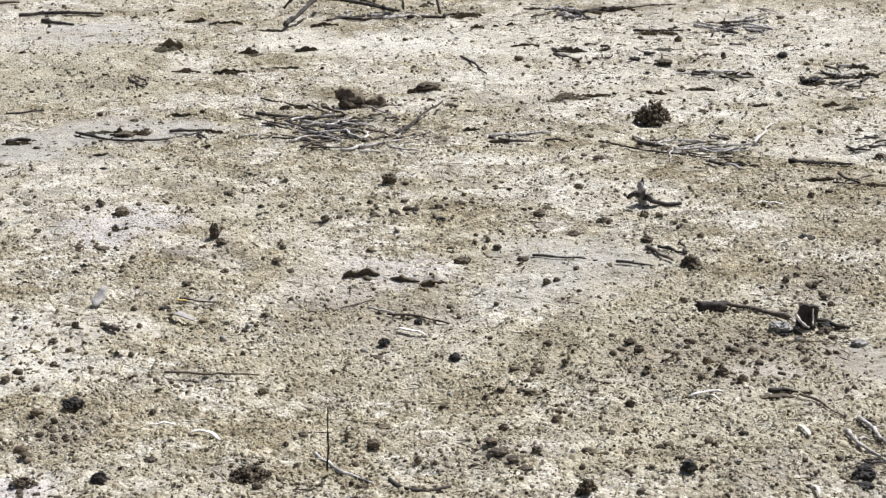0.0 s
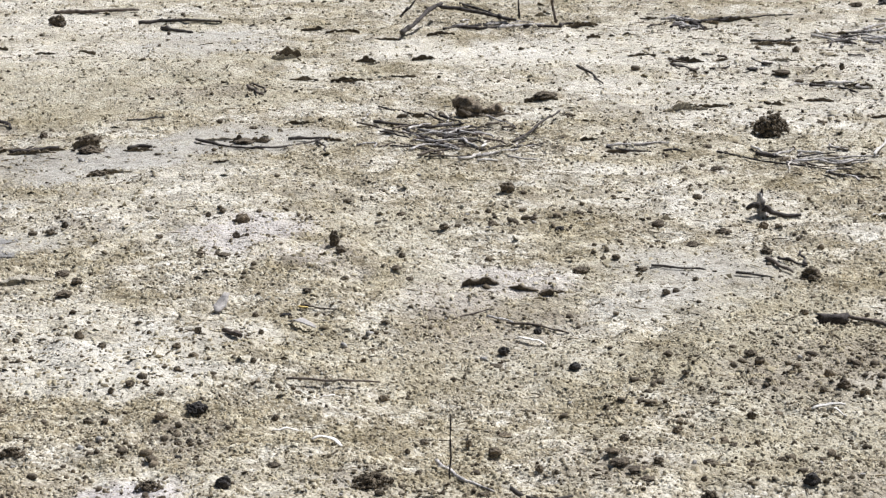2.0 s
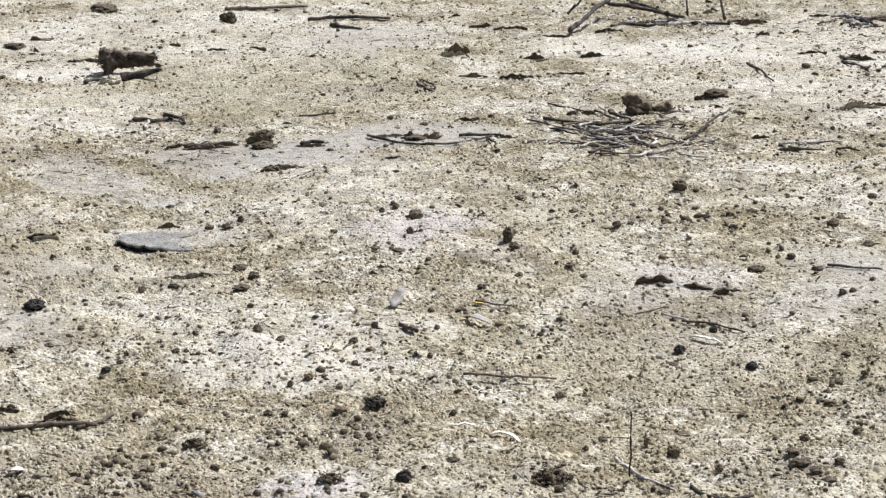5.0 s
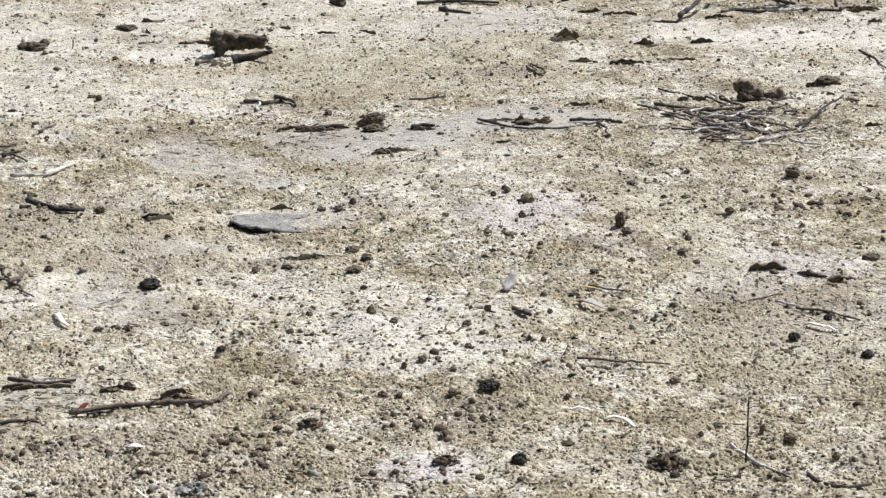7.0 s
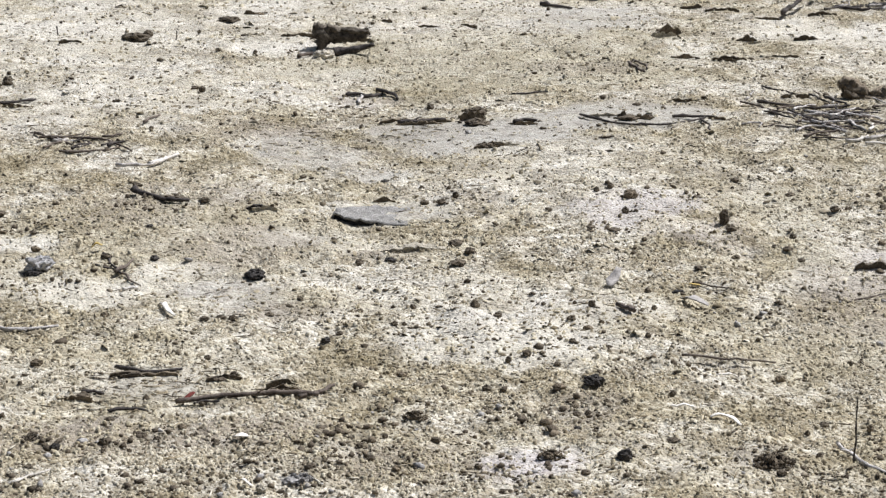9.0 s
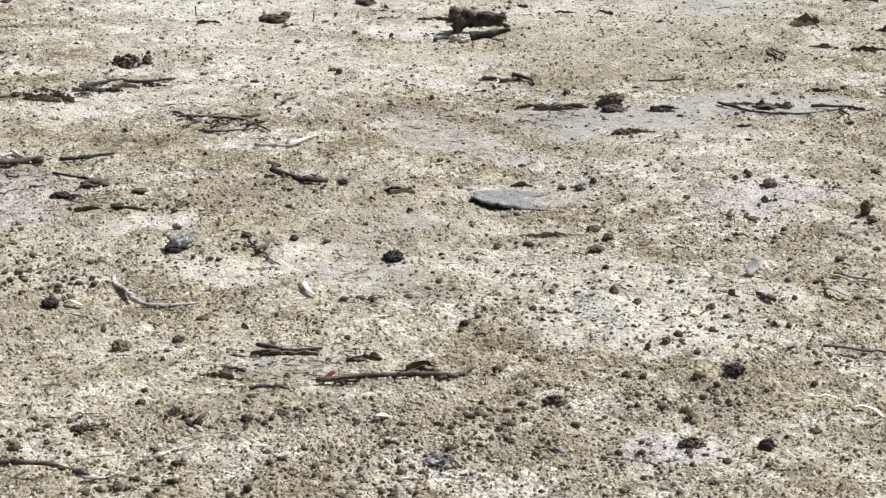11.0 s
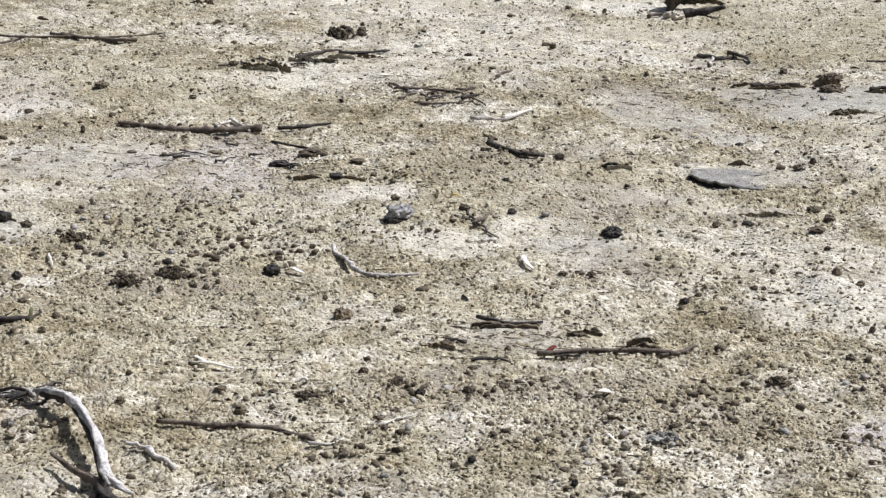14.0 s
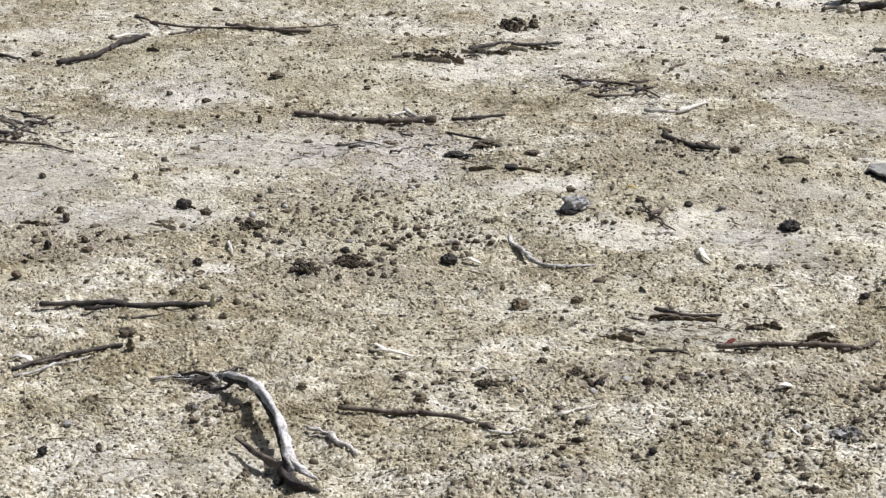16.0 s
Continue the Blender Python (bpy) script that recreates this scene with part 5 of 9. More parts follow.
stick("stick", (2.226, 6.680), (2.189, 6.568), 0.0073, GREY_WOOD, "slender short grey weathered stick lying on pale mud", category="stick", group="twigs beside the mud heap")
stick("stick", (2.218, 6.346), (2.315, 6.278), 0.0105, DARK_WOOD, "slender short dark weathered stick lying on pale mud", bow=-0.021, category="stick", group="twigs beside the mud heap")
stick("stick", (2.073, 6.640), (2.145, 6.566), 0.0145, DARK_WOOD, "thick short dark weathered stick lying on pale mud", bow=-0.008, category="stick", group="twigs beside the mud heap")
stick("stick", (2.457, 6.293), (2.656, 6.259), 0.0123, DARK_WOOD, "slender straight dark weathered stick lying on pale mud", bow=-0.007, category="stick", group="twigs beside the mud heap")
stick("twig", (1.670, 6.762), (1.836, 6.865), 0.0055, DARK_WOOD, "thin straight dark weathered twig lying on pale mud", category="twig", group="twigs beside the mud heap")
stick("stick", (1.607, 6.771), (1.741, 6.699), 0.0091, DARK_WOOD, "slender straight dark weathered stick lying on pale mud", bow=-0.007, category="stick", group="twigs beside the mud heap")
stick("stick", (1.779, 6.704), (1.848, 6.678), 0.0091, DARK_WOOD, "slender short dark weathered stick lying on pale mud", bow=0.018, category="stick", group="twigs beside the mud heap")
pellet_heap("mud_heap", 2.206, 6.948, 0.128, 0.100, 0.082, BROWN_MUD, "tall heap of brown mud balls on the flat", 136, 0.0087, group="mud heaps")
stick("stick", (1.420, 5.317), (1.550, 5.269), 0.0073, DARK_WOOD, "slender short dark weathered stick lying on pale mud", category="stick")
stick("stick", (1.619, 5.223), (1.704, 5.174), 0.0072, DARK_WOOD, "slender short dark weathered stick lying on pale mud", bow=0.007, category="stick")
stick("stick", (1.740, 5.361), (1.772, 5.219), 0.0111, BROWN_WOOD, "slender short brown weathered stick lying on pale mud", category="stick")
stick("stick", (1.768, 5.351), (1.823, 5.275), 0.0093, DARK_WOOD, "slender short dark weathered stick lying on pale mud", category="stick")
clod("root_stump", 1.809, 5.195, 0.061, 0.046, 0.036, DARK_MUD, "dark knotted stump of root in the mud", 0, "stump")
stick("stick", (1.822, 5.281), (1.850, 5.427), 0.0094, DARK_WOOD, "slender short dark weathered stick lying on pale mud", category="stick")
stick("stick", (1.717, 3.848), (1.742, 3.602), 0.0086, GREY_WOOD, "slender straight grey weathered stick lying on pale mud", bow=-0.011, category="stick", twigs=((0.61, 0.013, -0.006, 0.015, 0.0026),))
stick("stick", (1.774, 3.919), (1.771, 3.675), 0.0099, GREY_WOOD, "slender straight grey weathered stick lying on pale mud", category="stick", twigs=((0.34, 0.017, -0.009, 0.008, 0.0037),))
stick("twig", (1.717, 4.108), (1.755, 3.940), 0.0058, BROWN_WOOD, "thin straight brown weathered twig lying on pale mud", bow=0.008, category="twig")
stick("stick", (1.662, 4.153), (1.724, 4.139), 0.0095, DARK_WOOD, "slender short dark weathered stick lying on pale mud", bow=0.006, category="stick")
stick("twig", (0.419, 4.464), (0.621, 4.459), 0.0060, BROWN_WOOD, "thin brown twig arched over the mud", bow=-0.012, lift=(0.000, 0.016, 0.000), category="twig")
stick("twig", (0.674, 3.736), (0.675, 3.740), 0.0042, DARK_WOOD, "tall thin dark twig standing upright in mud", lift=(-0.02, 0.077, 0.154), tail=0.6, wiggle=0.002, category="twig")
stick("stick", (0.675, 3.926), (0.756, 3.732), 0.0085, GREY_WOOD, "slender straight grey weathered stick lying on pale mud", bow=-0.015, category="stick", twigs=((0.35, -0.025, -0.024, 0.016, 0.0037), (0.25, 0.018, -0.011, 0.012, 0.0036),))
stick("stick", (0.787, 3.718), (0.895, 3.662), 0.0092, DARK_WOOD, "slender curved dark weathered stick lying on pale mud", bow=-0.044, category="stick")
stick("twig", (0.939, 4.994), (0.997, 4.925), 0.0068, GREY_WOOD, "slender short grey weathered twig lying on pale mud", bow=0.007, category="twig")
stick("twig", (0.976, 4.926), (1.107, 4.817), 0.0067, BROWN_WOOD, "slender straight brown weathered twig lying on pale mud", bow=0.013, category="twig")
stick("twig", (0.851, 4.954), (0.966, 5.036), 0.0051, BROWN_WOOD, "thin short brown weathered twig lying on pale mud", bow=0.007, category="twig")
chip("shell_fragment", (0.975, 4.794), (1.034, 4.736), 0.0092, WHITE_CHIP, "bleached white shell fragment lying on the mud", bow=0.003, lift=(0.000, 0.005, 0.000), thick=0.0025, category="shell")
chip("shell_fragment", (0.371, 4.142), (0.424, 4.148), 0.0068, WHITE_CHIP, "bleached white shell fragment lying on the mud", bow=-0.003, lift=(0.000, 0.005, 0.000), thick=0.0025, category="shell")
chip("shell_fragment", (0.444, 4.057), (0.501, 4.040), 0.0100, WHITE_CHIP, "bleached white shell fragment lying on the mud", bow=0.025, lift=(0.000, 0.004, 0.000), thick=0.0025, category="shell")
chip("shell_fragment", (1.489, 4.138), (1.566, 4.155), 0.0106, WHITE_CHIP, "bleached white shell fragment lying on the mud", bow=0.012, lift=(0.000, 0.005, 0.000), thick=0.0025, category="shell")
chip("shell_fragment", (1.528, 4.152), (1.552, 4.102), 0.0059, WHITE_CHIP, "bleached white shell fragment lying on the mud", bow=-0.011, lift=(0.000, 0.005, 0.000), thick=0.0025, category="shell")
chip("shell_fragment", (1.638, 3.894), (1.632, 3.815), 0.0090, WHITE_CHIP, "bleached white shell fragment lying on the mud", bow=0.003, lift=(0.000, 0.004, 0.000), thick=0.0025, category="shell")
chip("shell_fragment", (1.557, 3.582), (1.548, 3.529), 0.0063, WHITE_CHIP, "bleached white shell fragment lying on the mud", bow=0.002, lift=(0.000, 0.004, 0.000), thick=0.0025, category="shell")
chip("shell_fragment", (0.483, 4.354), (0.532, 4.383), 0.0059, WHITE_CHIP, "bleached white shell fragment lying on the mud", bow=-0.015, lift=(0.000, 0.005, 0.000), thick=0.0025, category="shell")
chip("shell_fragment", (2.157, 5.749), (2.248, 5.743), 0.0096, WHITE_CHIP, "bleached white shell fragment lying on the mud", bow=0.019, lift=(0.000, 0.006, 0.000), thick=0.0025, category="shell")
stick("stick", (1.802, 8.255), (1.833, 7.914), 0.0108, DARK_WOOD, "slender straight dark weathered stick lying on pale mud", bow=0.006, category="stick")
stick("stick", (0.503, 7.922), (0.551, 7.738), 0.0127, BROWN_WOOD, "slender straight brown weathered stick lying on pale mud", bow=-0.007, category="stick")
stick("stick", (0.521, 7.984), (0.566, 7.800), 0.0103, BROWN_WOOD, "slender straight brown weathered stick lying on pale mud", bow=0.009, category="stick")
chip("leaf", (-0.615, 4.185), (-0.599, 4.207), 0.0127, RED_LEAF, "dead dark red leaf beside a brown stick", bow=0.000, lift=(0.000, 0.003, 0.006), thick=0.0025, category="leaf")
chip("leaf", (-1.718, 4.160), (-1.724, 4.191), 0.0085, GREEN_MOSS, "small olive leaf at the end of a branch", bow=-0.001, lift=(0.000, 0.010, 0.017), thick=0.0025, category="leaf")
chip("shell_fragment", (-0.766, 4.852), (-0.717, 4.742), 0.0119, WHITE_CHIP, "bleached white shell fragment lying on the mud", bow=-0.007, lift=(0.000, 0.005, 0.000), thick=0.0025, category="shell")
chip("shell_fragment", (-1.864, 4.687), (-1.816, 4.578), 0.0068, WHITE_CHIP, "bleached white shell fragment lying on the mud", bow=-0.003, lift=(0.000, 0.005, 0.000), thick=0.0025, category="shell")
chip("shell_fragment", (-1.301, 3.962), (-1.213, 3.943), 0.0091, WHITE_CHIP, "bleached white shell fragment lying on the mud", bow=0.002, lift=(0.000, 0.005, 0.000), thick=0.0025, category="shell")
chip("shell_fragment", (-1.312, 3.981), (-1.266, 3.965), 0.0080, WHITE_CHIP, "bleached white shell fragment lying on the mud", bow=-0.002, lift=(0.000, 0.005, 0.000), thick=0.0025, category="shell")
chip("shell_fragment", (-1.283, 4.669), (-1.234, 4.633), 0.0105, WHITE_CHIP, "bleached white shell fragment lying on the mud", bow=0.001, lift=(0.000, 0.005, 0.000), thick=0.0025, category="shell")
chip("shell_fragment", (-1.071, 3.884), (-1.046, 3.885), 0.0089, WHITE_CHIP, "bleached white shell fragment lying on the mud", bow=0.004, lift=(0.000, 0.004, 0.000), thick=0.0025, category="shell")
chip("shell_fragment", (-0.487, 3.948), (-0.458, 3.946), 0.0218, WHITE_CHIP, "bleached white shell fragment lying on the mud", bow=-0.006, lift=(0.000, 0.004, 0.000), thick=0.0025, category="shell")
chip("shell_fragment", (-0.446, 3.680), (-0.418, 3.654), 0.0061, WHITE_CHIP, "bleached white shell fragment lying on the mud", bow=-0.003, lift=(0.000, 0.004, 0.000), thick=0.0025, category="shell")
stick("twig", (-1.715, 5.536), (-1.672, 5.496), 0.0039, DARK_WOOD, "thin short dark weathered twig lying on pale mud", bow=0.005, category="twig")
clod("stone", -1.102, 5.100, 0.082, 0.050, 0.046, PALE_STONE, "grey angular stone with a pale top on mud", 24, "stone", rough=0.34)
# low black lump in front, standing for the stone's shaded lower face
clod("mud_clod", -1.112, 5.078, 0.060, 0.030, 0.016, BLACK_MUD, "black lump for the shade at the foot of a stone", 24, "clod")
clod("pebble", -1.745, 3.452, 0.027, 0.020, 0.011, GREY_STONE, "small smooth bluish grey pebble on the mud", 0, "pebble", rough=0.1)
clod("mud_clod", 3.058, 8.081, 0.045, 0.034, 0.027, BLACK_MUD, "rounded black clod of dried mud on the crust", 0, "clod", group="clods on the flat")
clod("mud_clod", 1.577, 7.633, 0.062, 0.046, 0.017, DARK_MUD, "rounded dark clod of dried mud on the crust", 0, "clod", group="clods on the flat")
clod("mud_clod", 1.316, 7.613, 0.020, 0.015, 0.010, DARK_MUD, "small dark clod of dried mud on the crust", 0, "clod", group="clods on the flat")
clod("mud_clod", 2.139, 6.546, 0.072, 0.054, 0.020, BROWN_MUD, "large brown clod of dried mud on the crust", 0, "clod", group="clods on the flat")
clod("mud_clod", 1.586, 7.299, 0.051, 0.038, 0.014, DARK_MUD, "rounded dark clod of dried mud on the crust", 0, "clod", group="clods on the flat")
pellet_heap("mud_heap", 0.535, 3.797, 0.080, 0.064, 0.025, BROWN_MUD, "heap of brown mud balls on the flat", 102, 0.0050, group="mud heaps")
pellet_heap("mud_heap", 1.134, 3.609, 0.037, 0.030, 0.028, BROWN_MUD, "heap of brown mud balls on the flat", 51, 0.0050, group="mud heaps")
clod("mud_clod", -0.052, 7.027, 0.094, 0.070, 0.030, DARK_MUD, "large dark clod of dried mud on the crust", 0, "clod", group="clods on the flat")
clod("mud_clod", 0.444, 6.912, 0.074, 0.055, 0.021, DARK_MUD, "large dark clod of dried mud on the crust", 0, "clod", group="clods on the flat")
clod("mud_clod", 0.511, 6.958, 0.048, 0.036, 0.020, DARK_MUD, "rounded dark clod of dried mud on the crust", 0, "clod", group="clods on the flat")
clod("mud_clod", -0.010, 6.580, 0.063, 0.047, 0.018, DARK_MUD, "rounded dark clod of dried mud on the crust", 0, "clod", group="clods on the flat")
clod("mud_clod", -0.978, 9.001, 0.056, 0.042, 0.018, BROWN_MUD, "rounded brown clod of dried mud on the crust", 0, "clod", group="clods on the flat")
clod("mud_clod", -1.076, 8.773, 0.104, 0.078, 0.029, DARK_MUD, "large dark clod of dried mud on the crust", 0, "clod", group="clods on the flat")
clod("mud_clod", -0.801, 9.788, 0.153, 0.115, 0.043, DARK_MUD, "large dark clod of dried mud on the crust", 0, "clod", group="clods on the flat")
clod("mud_clod", 1.551, 7.583, 0.094, 0.070, 0.026, DARK_MUD, "large dark clod of dried mud on the crust", 0, "clod", group="clods on the flat")
clod("mud_clod", -1.402, 8.429, 0.134, 0.101, 0.038, DARK_MUD, "large dark clod of dried mud on the crust", 0, "clod", group="clods on the flat")
clod("mud_clod", -1.044, 7.506, 0.036, 0.027, 0.020, DARK_MUD, "rounded dark clod of dried mud on the crust", 0, "clod", group="clods on the flat")
clod("mud_clod", -0.044, 6.909, 0.092, 0.069, 0.026, DARK_MUD, "large dark clod of dried mud on the crust", 0, "clod", group="clods on the flat")
pellet_heap("mud_heap", 0.124, 3.819, 0.049, 0.039, 0.015, BROWN_MUD, "heap of brown mud balls on the flat", 51, 0.0043, group="mud heaps")
pellet_heap("mud_heap", -0.141, 4.096, 0.050, 0.040, 0.017, BROWN_MUD, "heap of brown mud balls on the flat", 51, 0.0043, group="mud heaps")
pellet_heap("mud_heap", -0.337, 3.698, 0.062, 0.050, 0.015, GREY_STONE, "low heap of grey mud balls on the flat", 34, 0.0050, group="mud heaps")
clod("mud_clod", -2.315, 6.425, 0.055, 0.041, 0.023, BROWN_MUD, "rounded brown clod of dried mud on the crust", 0, "clod", group="clods on the flat")
clod("mud_clod", -2.008, 6.875, 0.038, 0.028, 0.022, DARK_MUD, "rounded dark clod of dried mud on the crust", 0, "clod", group="clods on the flat")
clod("mud_clod", -1.725, 7.596, 0.041, 0.031, 0.025, DARK_MUD, "rounded dark clod of dried mud on the crust", 0, "clod", group="clods on the flat")
clod("mud_clod", -2.114, 7.271, 0.028, 0.021, 0.017, DARK_MUD, "small dark clod of dried mud on the crust", 0, "clod", group="clods on the flat")
clod("mud_clod", -1.973, 5.664, 0.032, 0.024, 0.009, DARK_MUD, "rounded dark clod of dried mud on the crust", 0, "clod", group="clods on the flat")
pellet_heap("mud_heap", -1.032, 3.812, 0.055, 0.044, 0.014, DARK_MUD, "heap of dark mud balls on the flat", 51, 0.0043, group="mud heaps")
pellet_heap("mud_heap", -1.609, 4.486, 0.077, 0.062, 0.019, DARK_MUD, "heap of dark mud balls on the flat", 61, 0.0050, group="mud heaps")
pellet_heap("mud_heap", -1.535, 4.597, 0.079, 0.063, 0.020, DARK_MUD, "heap of dark mud balls on the flat", 61, 0.0050, group="mud heaps")
pellet_heap("mud_heap", -0.877, 3.931, 0.044, 0.036, 0.011, DARK_MUD, "heap of dark mud balls on the flat", 44, 0.0043, group="mud heaps")
pellet_heap("mud_heap", -1.846, 4.821, 0.097, 0.078, 0.024, DARK_MUD, "heap of dark mud balls on the flat", 61, 0.0062, group="mud heaps")
fallen_branch = empty_thing("fallen_branch", -1.323, 3.445, "forked silvery branch arched over the mud, bark worn off", "branch")
gnarled("trunk", [(-1.560, 3.718, 0.020), (-1.522, 3.709, 0.028), (-1.467, 3.654, 0.036), (-1.420, 3.600, 0.043), (-1.359, 3.499, 0.047), (-1.314, 3.418, 0.042), (-1.269, 3.315, 0.032), (-1.248, 3.283, 0.020)], (0.0050, 0.0068, 0.0080, 0.0086, 0.0088, 0.0092, 0.0104, 0.0090), SILVER_BARK, fallen_branch, 5, rough=0.5, sides=18)
# dark strip for leftover bark and, mostly, the shade on the trunk's left side
limb("bark", [(-1.526, 3.705, 0.022), (-1.471, 3.652, 0.029), (-1.425, 3.597, 0.036), (-1.364, 3.497, 0.040), (-1.319, 3.415, 0.035), (-1.274, 3.313, 0.025)], 0.0045, 0.0066, DARK_WOOD, fallen_branch, 6, "dark strip for bark and shade along one side")
gnarled("prong", [(-1.259, 3.299, 0.026), (-1.230, 3.278, 0.020), (-1.204, 3.272, 0.008)], (0.0085, 0.0064, 0.0030), SILVER_BARK, fallen_branch, 14, rough=0.4)
gnarled("fork", [(-1.258, 3.286, 0.020), (-1.302, 3.324, 0.022), (-1.343, 3.348, 0.026), (-1.395, 3.399, 0.030)], (0.0090, 0.0074, 0.0058, 0.0036), BROWN_WOOD, fallen_branch, 7, rough=0.4)
gnarled("stub", [(-1.269, 3.290, 0.010), (-1.236, 3.248, 0.007), (-1.214, 3.245, 0.005), (-1.190, 3.240, 0.002)], (0.0110, 0.0100, 0.0070, 0.0035), DARK_WOOD, fallen_branch, 8, "dark rotten stub", rough=0.6)
gnarled("stub", [(-1.257, 3.290, 0.010), (-1.267, 3.274, 0.008), (-1.276, 3.262, 0.004)], (0.0100, 0.0085, 0.0050), DARK_WOOD, fallen_branch, 15, "dark rotten stub", rough=0.6)
limb("twig", [(-1.542, 3.732, 0.020), (-1.569, 3.704, 0.018), (-1.589, 3.696, 0.008)], 0.0052, 0.0030, DARK_WOOD, fallen_branch, 9)
limb("twig", [(-1.540, 3.706, 0.020), (-1.591, 3.740, 0.020), (-1.627, 3.754, 0.012)], 0.0046, 0.0022, DARK_WOOD, fallen_branch, 10)
limb("twig", [(-1.556, 3.717, 0.026), (-1.539, 3.702, 0.018), (-1.532, 3.694, 0.004)], 0.0042, 0.0034, GREY_WOOD, fallen_branch, 11)
limb("twig", [(-1.488, 3.673, 0.030), (-1.516, 3.692, 0.018), (-1.522, 3.696, 0.006)], 0.0036, 0.0024, DARK_WOOD, fallen_branch, 12)
limb("twig", [(-1.550, 3.717, 0.016), (-1.604, 3.736, 0.012), (-1.640, 3.742, 0.008)], 0.0040, 0.0022, GREY_WOOD, fallen_branch, 13)
limb("twig", [(-1.505, 3.670, 0.016), (-1.526, 3.693, 0.010), (-1.562, 3.690, 0.006)], 0.0040, 0.0024, DARK_WOOD, fallen_branch, 16)
driftwood_log = empty_thing("driftwood_log", -0.597, 8.310, "dark hollow driftwood log with a broken end on mud", "log")
stick("stick", (-0.730, 8.071), (-0.611, 8.110), 0.0159, BROWN_WOOD, "thick curved brown weathered stick lying on pale mud", bow=0.045, category="stick")
stick("stick", (1.001, 7.088), (1.088, 7.188), 0.0093, GREY_WOOD, "slender short grey weathered stick lying on pale mud", bow=0.015, category="stick", group="twigs of the heap")
stick("twig", (0.870, 6.817), (0.949, 6.953), 0.0056, BROWN_WOOD, "thin straight brown weathered twig lying on pale mud", bow=-0.013, category="twig", group="twigs of the heap")
stick("stick", (1.065, 6.889), (1.114, 6.946), 0.0072, DARK_WOOD, "slender short dark weathered stick lying on pale mud", bow=-0.023, category="stick", group="twigs of the heap")
stick("stick", (1.109, 7.066), (1.178, 7.029), 0.0085, DARK_WOOD, "slender short dark weathered stick lying on pale mud", category="stick", group="twigs of the heap")
stick("twig", (1.089, 6.888), (1.181, 7.029), 0.0060, DARK_WOOD, "slender straight dark weathered twig lying on pale mud", bow=0.005, category="twig", group="twigs of the heap")
stick("stick", (1.212, 7.035), (1.267, 6.965), 0.0102, GREY_WOOD, "slender short grey weathered stick lying on pale mud", bow=0.020, category="stick", group="twigs of the heap")
stick("stick", (1.199, 6.973), (1.223, 6.949), 0.0101, BROWN_WOOD, "slender curved brown weathered stick lying on pale mud", bow=0.039, category="stick", group="twigs of the heap")
stick("twig", (1.046, 6.758), (1.077, 6.791), 0.0067, BROWN_WOOD, "slender short brown weathered twig lying on pale mud", bow=0.004, category="twig", group="twigs of the heap")
stick("twig", (1.027, 6.721), (1.069, 6.761), 0.0059, BROWN_WOOD, "thin short brown weathered twig lying on pale mud", bow=-0.021, category="twig", group="twigs of the heap")
stick("stick", (1.232, 6.945), (1.293, 6.857), 0.0093, BROWN_WOOD, "slender short brown weathered stick lying on pale mud", bow=0.015, category="stick", group="twigs of the heap")
stick("stick", (1.160, 7.060), (1.237, 7.120), 0.0105, DARK_WOOD, "slender short dark weathered stick lying on pale mud", bow=-0.017, category="stick", group="twigs of the heap")
stick("stick", (1.321, 7.117), (1.363, 7.086), 0.0081, BROWN_WOOD, "slender short brown weathered stick lying on pale mud", bow=0.019, category="stick", group="twigs of the heap")
stick("stick", (1.136, 7.317), (1.194, 7.171), 0.0105, DARK_WOOD, "slender straight dark weathered stick lying on pale mud", bow=0.006, category="stick", group="twigs of the heap")
stick("stick", (1.027, 6.979), (1.058, 6.950), 0.0089, DARK_WOOD, "slender short dark weathered stick lying on pale mud", bow=0.013, category="stick", group="twigs of the heap")
stick("stick", (1.076, 6.875), (1.104, 6.861), 0.0087, BROWN_WOOD, "slender short brown weathered stick lying on pale mud", bow=0.009, category="stick", group="twigs of the heap")
stick("twig", (1.325, 6.834), (1.372, 6.786), 0.0062, GREY_WOOD, "slender curved grey weathered twig lying on pale mud", bow=-0.048, category="twig", group="twigs of the heap")
stick("stick", (2.215, 6.361), (2.262, 6.404), 0.0081, GREY_WOOD, "slender short grey weathered stick lying on pale mud", category="stick", group="twigs beside the mud heap")
stick("stick", (2.246, 6.301), (2.274, 6.212), 0.0092, GREY_WOOD, "slender short grey weathered stick lying on pale mud", bow=0.016, category="stick", group="twigs beside the mud heap")
stick("stick", (2.195, 6.503), (2.252, 6.444), 0.0072, BROWN_WOOD, "slender short brown weathered stick lying on pale mud", bow=-0.024, category="stick", group="twigs beside the mud heap")
stick("stick", (2.330, 6.469), (2.389, 6.484), 0.0074, GREY_WOOD, "slender short grey weathered stick lying on pale mud", bow=0.005, category="stick", group="twigs beside the mud heap")
stick("twig", (2.270, 6.494), (2.347, 6.503), 0.0059, GREY_WOOD, "thin short grey weathered twig lying on pale mud", bow=-0.014, category="twig", group="twigs beside the mud heap")
stick("stick", (2.259, 6.406), (2.310, 6.393), 0.0074, DARK_WOOD, "slender short dark weathered stick lying on pale mud", bow=0.005, category="stick", group="twigs beside the mud heap")
stick("twig", (2.283, 6.564), (2.350, 6.572), 0.0069, BROWN_WOOD, "slender short brown weathered twig lying on pale mud", bow=-0.030, category="twig", group="twigs beside the mud heap")
stick("stick", (2.266, 6.495), (2.357, 6.521), 0.0099, GREY_WOOD, "slender short grey weathered stick lying on pale mud", bow=-0.013, category="stick", group="twigs beside the mud heap")
